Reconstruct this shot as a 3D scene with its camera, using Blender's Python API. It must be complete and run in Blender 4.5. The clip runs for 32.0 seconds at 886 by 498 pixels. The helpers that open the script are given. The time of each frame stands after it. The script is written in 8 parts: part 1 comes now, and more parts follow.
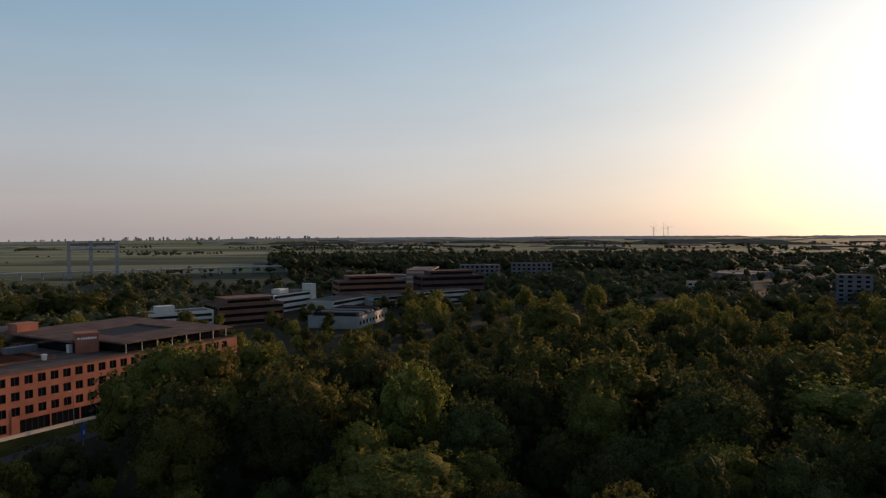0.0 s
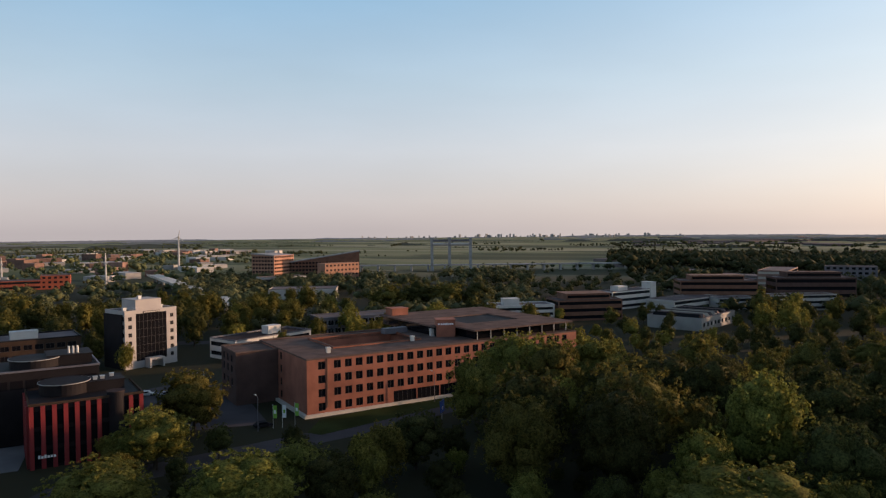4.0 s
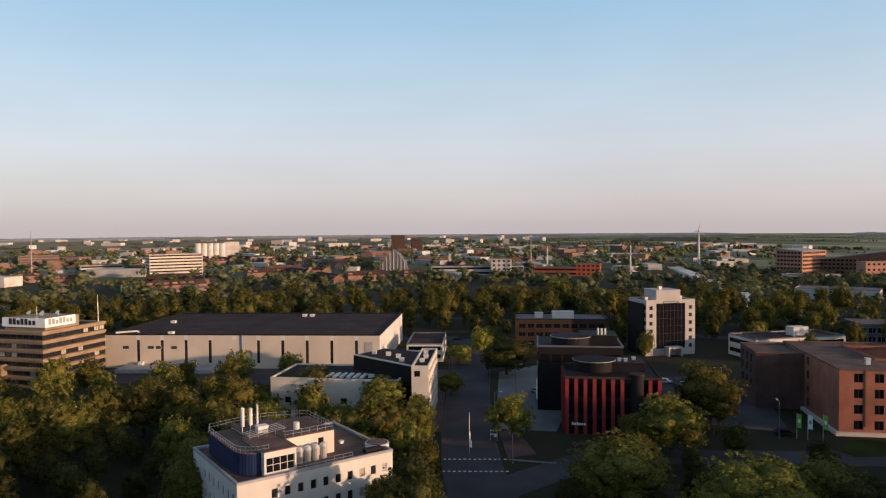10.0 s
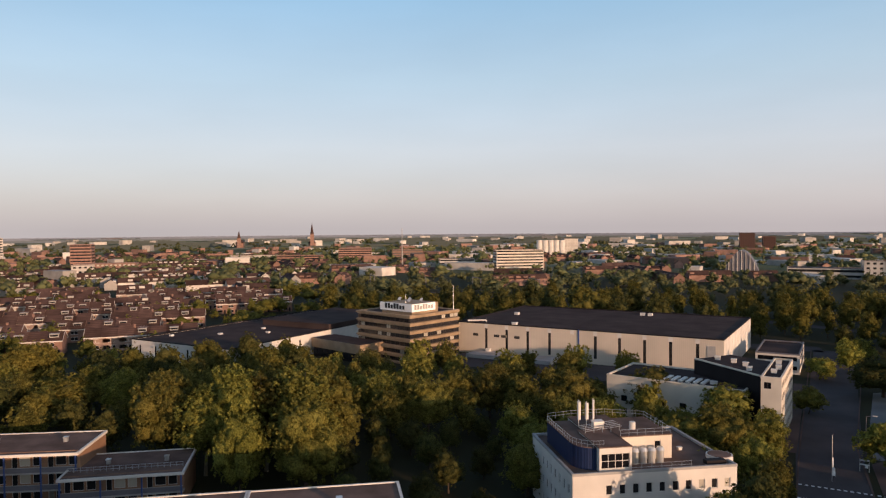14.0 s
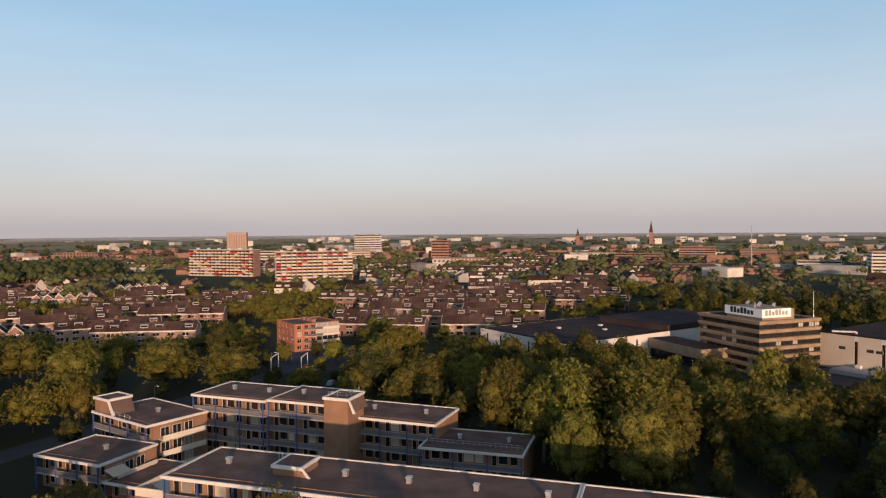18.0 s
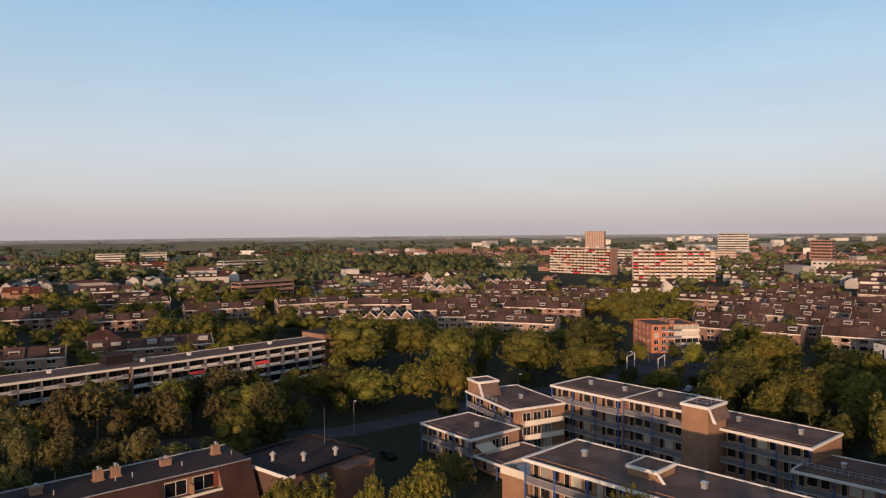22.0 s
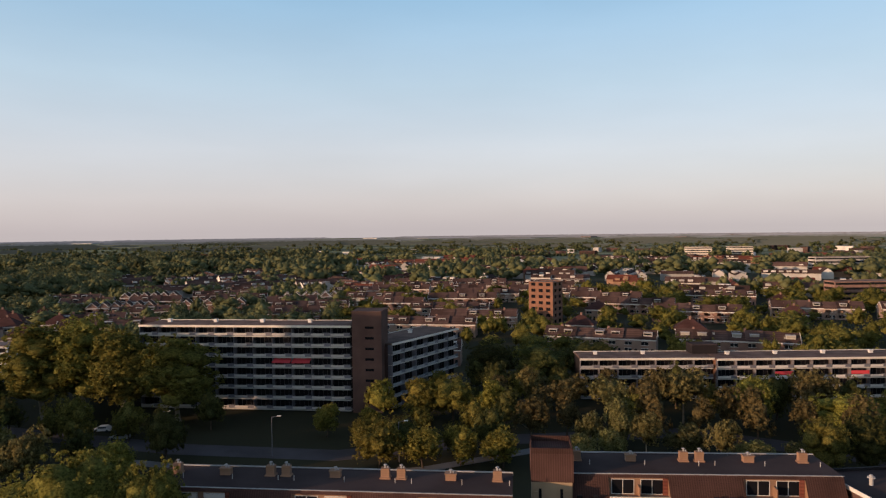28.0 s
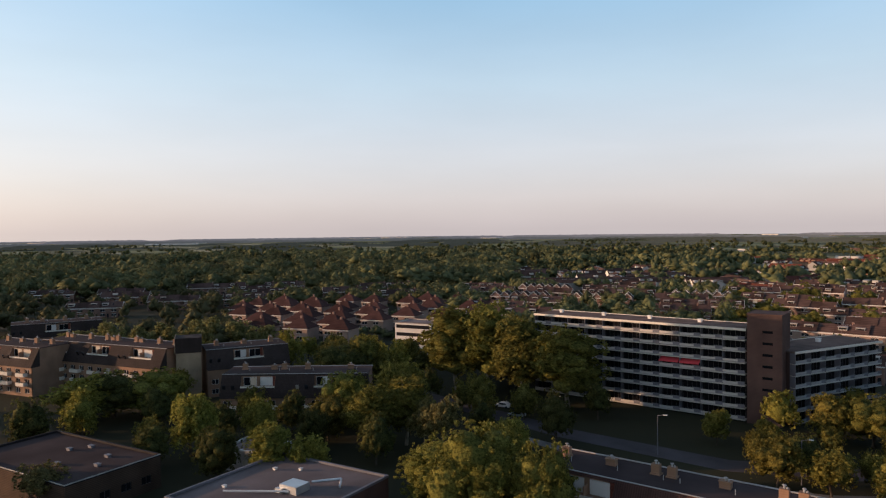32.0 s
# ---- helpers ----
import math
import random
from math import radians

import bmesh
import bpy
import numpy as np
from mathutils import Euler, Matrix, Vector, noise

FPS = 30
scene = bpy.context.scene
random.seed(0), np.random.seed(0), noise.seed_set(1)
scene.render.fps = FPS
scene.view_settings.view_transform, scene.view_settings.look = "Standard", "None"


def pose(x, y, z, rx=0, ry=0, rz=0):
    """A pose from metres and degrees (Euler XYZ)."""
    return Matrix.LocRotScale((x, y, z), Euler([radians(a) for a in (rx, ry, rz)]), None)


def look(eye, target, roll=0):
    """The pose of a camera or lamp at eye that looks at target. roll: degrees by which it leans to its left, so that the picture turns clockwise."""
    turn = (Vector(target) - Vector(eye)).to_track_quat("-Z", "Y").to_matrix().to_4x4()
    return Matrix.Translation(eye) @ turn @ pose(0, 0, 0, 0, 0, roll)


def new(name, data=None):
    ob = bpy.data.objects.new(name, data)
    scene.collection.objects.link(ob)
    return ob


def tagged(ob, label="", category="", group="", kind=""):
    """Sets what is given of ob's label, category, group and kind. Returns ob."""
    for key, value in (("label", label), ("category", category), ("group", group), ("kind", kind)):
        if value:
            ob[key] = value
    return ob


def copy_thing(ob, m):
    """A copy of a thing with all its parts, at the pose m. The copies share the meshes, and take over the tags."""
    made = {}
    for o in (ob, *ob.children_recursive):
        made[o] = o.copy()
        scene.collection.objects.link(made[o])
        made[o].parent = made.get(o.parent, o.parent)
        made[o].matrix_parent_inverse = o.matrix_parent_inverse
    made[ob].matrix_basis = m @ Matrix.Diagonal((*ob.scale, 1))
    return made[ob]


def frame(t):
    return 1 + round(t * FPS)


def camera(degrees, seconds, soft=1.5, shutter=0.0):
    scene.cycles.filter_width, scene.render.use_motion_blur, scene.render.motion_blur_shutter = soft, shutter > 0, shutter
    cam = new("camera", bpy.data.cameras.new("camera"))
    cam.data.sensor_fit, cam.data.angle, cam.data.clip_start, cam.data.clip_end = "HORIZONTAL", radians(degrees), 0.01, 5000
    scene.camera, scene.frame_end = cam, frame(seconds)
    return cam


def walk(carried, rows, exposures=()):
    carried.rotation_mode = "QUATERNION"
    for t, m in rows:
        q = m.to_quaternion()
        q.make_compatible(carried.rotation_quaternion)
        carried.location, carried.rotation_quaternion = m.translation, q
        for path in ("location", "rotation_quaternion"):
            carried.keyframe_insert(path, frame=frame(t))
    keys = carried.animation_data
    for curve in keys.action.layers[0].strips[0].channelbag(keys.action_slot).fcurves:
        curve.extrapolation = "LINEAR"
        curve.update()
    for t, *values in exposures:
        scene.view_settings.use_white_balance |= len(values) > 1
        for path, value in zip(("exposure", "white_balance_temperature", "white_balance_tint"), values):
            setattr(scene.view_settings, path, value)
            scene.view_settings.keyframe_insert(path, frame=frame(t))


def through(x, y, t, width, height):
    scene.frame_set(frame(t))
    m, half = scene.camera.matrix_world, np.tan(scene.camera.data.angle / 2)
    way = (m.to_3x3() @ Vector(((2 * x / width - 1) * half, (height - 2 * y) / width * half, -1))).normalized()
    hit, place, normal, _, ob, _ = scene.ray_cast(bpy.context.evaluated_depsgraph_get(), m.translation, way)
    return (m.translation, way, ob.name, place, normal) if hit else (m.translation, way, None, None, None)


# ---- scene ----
cam = camera(64.4, 32.0, 1.25)
EYE = (0, 0, 46)
PATH = [
    (0.0, pose(*EYE, 88.54, 0.39, 0.00)),
    (0.5, pose(*EYE, 88.53, 0.46, 3.40)),
    (1.0, pose(*EYE, 88.54, 0.41, 6.78)),
    (1.5, pose(*EYE, 88.53, 0.43, 10.18)),
    (2.0, pose(*EYE, 88.54, 0.41, 13.58)),
    (2.5, pose(*EYE, 88.54, 0.45, 16.96)),
    (3.0, pose(*EYE, 88.54, 0.44, 20.35)),
    (3.5, pose(*EYE, 88.53, 0.50, 23.73)),
    (5.5, pose(*EYE, 88.45, 0.43, 37.31)),
    (6.0, pose(*EYE, 88.44, 0.41, 40.70)),
    (6.5, pose(*EYE, 88.42, 0.48, 44.09)),
    (7.0, pose(*EYE, 88.39, 0.49, 47.45)),
    (7.5, pose(*EYE, 88.39, 0.46, 50.83)),
    (8.0, pose(*EYE, 88.41, 0.45, 54.21)),
    (8.5, pose(*EYE, 88.37, 0.39, 57.58)),
    (9.0, pose(*EYE, 88.38, 0.41, 60.96)),
    (9.5, pose(*EYE, 88.34, 0.43, 64.33)),
    (10.0, pose(*EYE, 88.32, 0.44, 67.70)),
    (10.5, pose(*EYE, 88.30, 0.43, 71.09)),
    (11.0, pose(*EYE, 88.30, 0.39, 74.49)),
    (11.5, pose(*EYE, 88.31, 0.45, 77.87)),
    (12.0, pose(*EYE, 88.31, 0.42, 81.24)),
    (12.5, pose(*EYE, 88.33, 0.43, 84.60)),
    (13.0, pose(*EYE, 88.30, 0.31, 87.99)),
    (13.5, pose(*EYE, 88.31, 0.39, 91.37)),
    (14.0, pose(*EYE, 88.31, 0.45, 94.73)),
    (14.5, pose(*EYE, 88.33, 0.42, 98.13)),
    (16.5, pose(*EYE, 88.32, 0.43, 111.55)),
    (17.0, pose(*EYE, 88.31, 0.48, 114.92)),
    (17.5, pose(*EYE, 88.31, 0.44, 118.32)),
    (18.0, pose(*EYE, 88.33, 0.42, 121.75)),
    (18.5, pose(*EYE, 88.32, 0.43, 125.09)),
    (19.0, pose(*EYE, 88.37, 0.38, 128.53)),
    (19.5, pose(*EYE, 88.37, 0.46, 132.08)),
    (20.0, pose(*EYE, 88.40, 0.46, 135.70)),
    (20.5, pose(*EYE, 88.41, 0.48, 139.34)),
    (21.0, pose(*EYE, 88.41, 0.47, 142.97)),
    (21.5, pose(*EYE, 88.43, 0.51, 146.62)),
    (22.0, pose(*EYE, 88.45, 0.51, 150.26)),
    (22.5, pose(*EYE, 88.46, 0.52, 153.90)),
    (23.0, pose(*EYE, 88.44, 0.53, 157.56)),
    (23.5, pose(*EYE, 88.46, 0.59, 161.25)),
    (24.0, pose(*EYE, 88.48, 0.63, 164.91)),
    (24.5, pose(*EYE, 88.48, 0.63, 168.60)),
    (25.0, pose(*EYE, 88.49, 0.62, 172.34)),
    (25.5, pose(*EYE, 88.46, 0.65, 176.20)),
    (27.5, pose(*EYE, 88.46, 0.78, 191.62)),
    (28.0, pose(*EYE, 88.45, 0.70, 195.52)),
    (28.5, pose(*EYE, 88.48, 0.82, 199.33)),
    (29.0, pose(*EYE, 88.48, 0.82, 203.18)),
    (29.5, pose(*EYE, 88.46, 0.81, 207.05)),
    (30.0, pose(*EYE, 88.46, 0.81, 210.90)),
    (30.5, pose(*EYE, 88.47, 0.81, 214.76)),
    (31.0, pose(*EYE, 88.46, 0.79, 218.62)),
    (31.5, pose(*EYE, 88.45, 0.78, 222.50)),
    (32.0, pose(*EYE, 88.46, 0.66, 226.39)),
]
EXPOSURES = [(0.0, -0.55, 7000, 18), (1.0, -0.45, 7000, 18), (2.0, -0.3, 7000, 18), (5.0, 0.0, 7000, 18), (9.0, 0.04, 7000, 18), (15.0, -0.05, 6950, 18), (20.0, -0.12, 6850, 17), (26.0, 0.0, 6950, 18), (29.0, 0.06, 7050, 18), (32.0, 0.13, 7030, 18)]
walk(cam, PATH, EXPOSURES)

# ---- world, sun ----
SUN_AZ, SUN_EL = 46.0, 6.8          # degrees clockwise from +y, and above the horizon
world = bpy.data.worlds.new("evening_sky")
scene.world = world
world.use_nodes = True
wn = world.node_tree
sky = wn.nodes.new("ShaderNodeTexSky")
sky.sky_type = "NISHITA"
sky.sun_disc = False
sky.sun_elevation = radians(SUN_EL)
sky.sun_rotation = radians(SUN_AZ)
sky.altitude = 50
sky.air_density, sky.dust_density, sky.ozone_density = 1.0, 1.6, 2.5
wn.links.new(sky.outputs[0], wn.nodes["Background"].inputs[0])
wn.nodes["Background"].inputs[1].default_value = 0.062
# thin high veil over the clear sky: pinkish haze low down, deep blue overhead, faint streaks
tc, sep, ramp = wn.nodes.new("ShaderNodeTexCoord"), wn.nodes.new("ShaderNodeSeparateXYZ"), wn.nodes.new("ShaderNodeValToRGB")
wn.links.new(tc.outputs["Generated"], sep.inputs[0])
wn.links.new(sep.outputs["Z"], ramp.inputs[0])
el = ramp.color_ramp.elements
el[0].position, el[0].color = 0.0, (0.455, 0.445, 0.475, 1)
el[1].position, el[1].color = 1.0, (0.055, 0.098, 0.195, 1)
for place, tone in ((0.045, (0.50, 0.505, 0.55, 1)), (0.11, (0.50, 0.56, 0.63, 1)), (0.2, (0.39, 0.54, 0.65, 1)), (0.32, (0.235, 0.455, 0.65, 1)), (0.55, (0.105, 0.21, 0.355, 1))):
    ramp.color_ramp.elements.new(place).color = tone
streak, stretch, gain = wn.nodes.new("ShaderNodeTexNoise"), wn.nodes.new("ShaderNodeMapping"), wn.nodes.new("ShaderNodeMapRange")
stretch.inputs["Scale"].default_value = (2.2, 2.2, 9.0)
stretch.inputs["Rotation"].default_value = (0.12, 0.1, 0)
streak.inputs["Scale"].default_value, streak.inputs["Detail"].default_value = 1.6, 5
wn.links.new(tc.outputs["Generated"], stretch.inputs[0])
wn.links.new(stretch.outputs[0], streak.inputs["Vector"])
gain.inputs[1].default_value, gain.inputs[2].default_value = 0.3, 0.75
gain.inputs[3].default_value, gain.inputs[4].default_value = 0.97, 1.05
wn.links.new(streak.outputs["Fac"], gain.inputs[0])
veil, both = wn.nodes.new("ShaderNodeBackground"), wn.nodes.new("ShaderNodeAddShader")
wn.links.new(ramp.outputs[0], veil.inputs[0])
wn.links.new(gain.outputs[0], veil.inputs[1])
wn.links.new(wn.nodes["Background"].outputs[0], both.inputs[0])
wn.links.new(veil.outputs[0], both.inputs[1])
sun = new("sun", bpy.data.lights.new("sun", "SUN"))
sun.data.energy, sun.data.angle, sun.data.color = 5.2, radians(0.6), (1.0, 0.665, 0.43)
to_sun = Vector((math.sin(radians(SUN_AZ)) * math.cos(radians(SUN_EL)), math.cos(radians(SUN_AZ)) * math.cos(radians(SUN_EL)), math.sin(radians(SUN_EL))))
sun.matrix_world = look(to_sun * 300, (0, 0, 0))
# the haze is brighter and warmer round the low sun
ahead, wide, tight, glow, lit = wn.nodes.new("ShaderNodeVectorMath"), wn.nodes.new("ShaderNodeMath"), wn.nodes.new("ShaderNodeMath"), wn.nodes.new("ShaderNodeMath"), wn.nodes.new("ShaderNodeBackground")
ahead.operation = "DOT_PRODUCT"
ahead.inputs[1].default_value = to_sun
wn.links.new(tc.outputs["Generated"], ahead.inputs[0])
keep = wn.nodes.new("ShaderNodeClamp")
wn.links.new(ahead.outputs["Value"], keep.inputs[0])
for node, power in ((wide, 1.8), (tight, 12.0)):
    node.operation = "POWER"
    node.inputs[1].default_value = power
    wn.links.new(keep.outputs[0], node.inputs[0])
glow.operation = "MULTIPLY_ADD"
glow.inputs[1].default_value = 2.6
wn.links.new(tight.outputs[0], glow.inputs[0])
wn.links.new(wide.outputs[0], glow.inputs[2])
lit.inputs[0].default_value = (0.24, 0.213, 0.16, 1)
wn.links.new(glow.outputs[0], lit.inputs[1])
all_sky = wn.nodes.new("ShaderNodeAddShader")
wn.links.new(both.outputs[0], all_sky.inputs[0])
wn.links.new(lit.outputs[0], all_sky.inputs[1])
wn.links.new(all_sky.outputs[0], wn.nodes["World Output"].inputs["Surface"])

# ---- materials ----
def material(name, colour, rough=0.8, vary=0.25, scale=1.0, fine=12.0, bump=0.2, metal=0.0, tint=None, random_value=0.0, stripes=None, spec=0.3, island=False):
    """A surface with stains at one scale and grain at another; stripes: (metres, axis, depth) of ribs or courses."""
    m = bpy.data.materials.new(name)
    m.use_nodes = True
    n, l = m.node_tree.nodes, m.node_tree.links
    b = n["Principled BSDF"]
    b.inputs["Roughness"].default_value, b.inputs["Metallic"].default_value = rough, metal
    b.inputs["Specular IOR Level"].default_value = spec
    co = n.new("ShaderNodeTexCoord")
    big, small = n.new("ShaderNodeTexNoise"), n.new("ShaderNodeTexNoise")
    big.inputs["Scale"].default_value, small.inputs["Scale"].default_value = 0.22 * scale, fine
    big.inputs["Detail"].default_value, small.inputs["Detail"].default_value = 5, 3
    for t in (big, small):
        l.new(co.outputs["Object"], t.inputs["Vector"])
    ramp = n.new("ShaderNodeMix")
    ramp.data_type = "RGBA"
    dark = tuple(c * (1 - vary) for c in colour) if tint is None else tint
    lite = tuple(min(1, c * (1 + vary * 0.6)) for c in colour)
    ramp.inputs[6].default_value, ramp.inputs[7].default_value = (*dark, 1), (*lite, 1)
    add = n.new("ShaderNodeMath")
    add.operation = "MULTIPLY_ADD"
    l.new(small.outputs["Fac"], add.inputs[0])
    add.inputs[1].default_value = 0.45
    stretch = n.new("ShaderNodeMapRange")
    stretch.inputs[1].default_value, stretch.inputs[2].default_value = 0.3, 0.7
    stretch.inputs[3].default_value, stretch.inputs[4].default_value = -0.2, 0.75
    l.new(big.outputs["Fac"], stretch.inputs[0])
    l.new(stretch.outputs[0], add.inputs[2])
    l.new(add.outputs[0], ramp.inputs[0])
    col = ramp.outputs[2]
    if random_value:
        info, hsv, mr = n.new("ShaderNodeObjectInfo"), n.new("ShaderNodeHueSaturation"), n.new("ShaderNodeMapRange")
        mr.inputs[3].default_value, mr.inputs[4].default_value = 1 - random_value, 1 + random_value
        l.new(n.new("ShaderNodeNewGeometry").outputs["Random Per Island"] if island else info.outputs["Random"], mr.inputs[0])
        l.new(mr.outputs[0], hsv.inputs["Value"])
        l.new(col, hsv.inputs["Color"])
        col = hsv.outputs[0]
    height = small.outputs["Fac"]
    if stripes:
        step, axis, deep = stripes
        w, mp = n.new("ShaderNodeTexWave"), n.new("ShaderNodeMapping")
        w.bands_direction = axis
        w.inputs["Scale"].default_value = 0.314 / step
        w.inputs["Distortion"].default_value = 0.3
        l.new(co.outputs["Object"], w.inputs["Vector"])
        mul = n.new("ShaderNodeMix")
        mul.data_type, mul.blend_type = "RGBA", "MULTIPLY"
        mul.inputs[0].default_value = deep
        l.new(col, mul.inputs[6])
        l.new(w.outputs["Color"], mul.inputs[7])
        col, height = mul.outputs[2], w.outputs["Fac"]
    l.new(col, b.inputs["Base Color"])
    if bump:
        bp = n.new("ShaderNodeBump")
        bp.inputs["Strength"].default_value, bp.inputs["Distance"].default_value = bump, 0.05
        l.new(height, bp.inputs["Height"])
        l.new(bp.outputs[0], b.inputs["Normal"])
    return m


def leaf_material(name, colour, warm, through=0.3, grain=2.6, depth=1.0):
    m = bpy.data.materials.new(name)
    m.use_nodes = True
    n, l = m.node_tree.nodes, m.node_tree.links
    b, out = n["Principled BSDF"], n["Material Output"]
    b.inputs["Roughness"].default_value = 0.85
    b.inputs["Specular IOR Level"].default_value = 0.06
    geo, info = n.new("ShaderNodeNewGeometry"), n.new("ShaderNodeObjectInfo")
    mix, hsv, mr, mh = n.new("ShaderNodeMix"), n.new("ShaderNodeHueSaturation"), n.new("ShaderNodeMapRange"), n.new("ShaderNodeMapRange")
    mix.data_type = "RGBA"
    mix.inputs[6].default_value, mix.inputs[7].default_value = (*colour, 1), (*warm, 1)
    l.new(geo.outputs["Random Per Island"], mix.inputs[0])
    mr.inputs[3].default_value, mr.inputs[4].default_value = 0.75, 1.25
    mh.inputs[3].default_value, mh.inputs[4].default_value = 0.485, 0.52
    l.new(info.outputs["Random"], mr.inputs[0])
    l.new(info.outputs["Random"], mh.inputs[0])
    # light and dark sprays within each clump
    co, fine, span, both = n.new("ShaderNodeTexCoord"), n.new("ShaderNodeTexNoise"), n.new("ShaderNodeMapRange"), n.new("ShaderNodeMath")
    fine.inputs["Scale"].default_value, fine.inputs["Detail"].default_value, fine.inputs["Roughness"].default_value = grain, 3, 0.7
    span.inputs[1].default_value, span.inputs[2].default_value = 0.36, 0.64
    span.inputs[3].default_value, span.inputs[4].default_value = 1 - 0.55 * depth, 1 + 0.5 * depth
    both.operation = "MULTIPLY"
    l.new(co.outputs["Object"], fine.inputs["Vector"])
    l.new(fine.outputs["Fac"], span.inputs[0])
    l.new(span.outputs[0], both.inputs[0])
    l.new(mr.outputs[0], both.inputs[1])
    l.new(both.outputs[0], hsv.inputs["Value"])
    bump = n.new("ShaderNodeBump")
    bump.inputs["Strength"].default_value, bump.inputs["Distance"].default_value = 0.8 * depth, 0.25
    l.new(fine.outputs["Fac"], bump.inputs["Height"])
    l.new(bump.outputs[0], b.inputs["Normal"])
    l.new(mix.outputs[2], hsv.inputs["Color"])
    l.new(mh.outputs[0], hsv.inputs["Hue"])
    l.new(hsv.outputs[0], b.inputs["Base Color"])
    tr, ms = n.new("ShaderNodeBsdfTranslucent"), n.new("ShaderNodeMixShader")
    l.new(hsv.outputs[0], tr.inputs["Color"])
    ms.inputs[0].default_value = through
    l.new(b.outputs[0], ms.inputs[1])
    l.new(tr.outputs[0], ms.inputs[2])
    l.new(ms.outputs[0], out.inputs["Surface"])
    return m


def glass_material(name, colour, rough=0.06, vary=0.0, spec=0.5):
    m = bpy.data.materials.new(name)
    m.use_nodes = True
    n, l = m.node_tree.nodes, m.node_tree.links
    b = n["Principled BSDF"]
    b.inputs["Roughness"].default_value = rough
    b.inputs["Specular IOR Level"].default_value = spec
    b.inputs["Base Color"].default_value = (*colour, 1)
    if vary:
        info, ramp = n.new("ShaderNodeObjectInfo"), n.new("ShaderNodeValToRGB")
        e = ramp.color_ramp.elements
        e[0].position, e[0].color = 0.0, (*colour, 1)
        e[1].position, e[1].color = 1.0, (0.45, 0.42, 0.36, 1)
        mid = ramp.color_ramp.elements.new(1 - vary)
        mid.color = (*[c * 1.6 for c in colour], 1)
        top = ramp.color_ramp.elements.new(min(0.99, 1 - vary * 0.9))
        top.color = (0.28, 0.26, 0.22, 1)
        l.new(info.outputs["Random"], ramp.inputs[0])
        l.new(ramp.outputs[0], b.inputs["Base Color"])
    return m


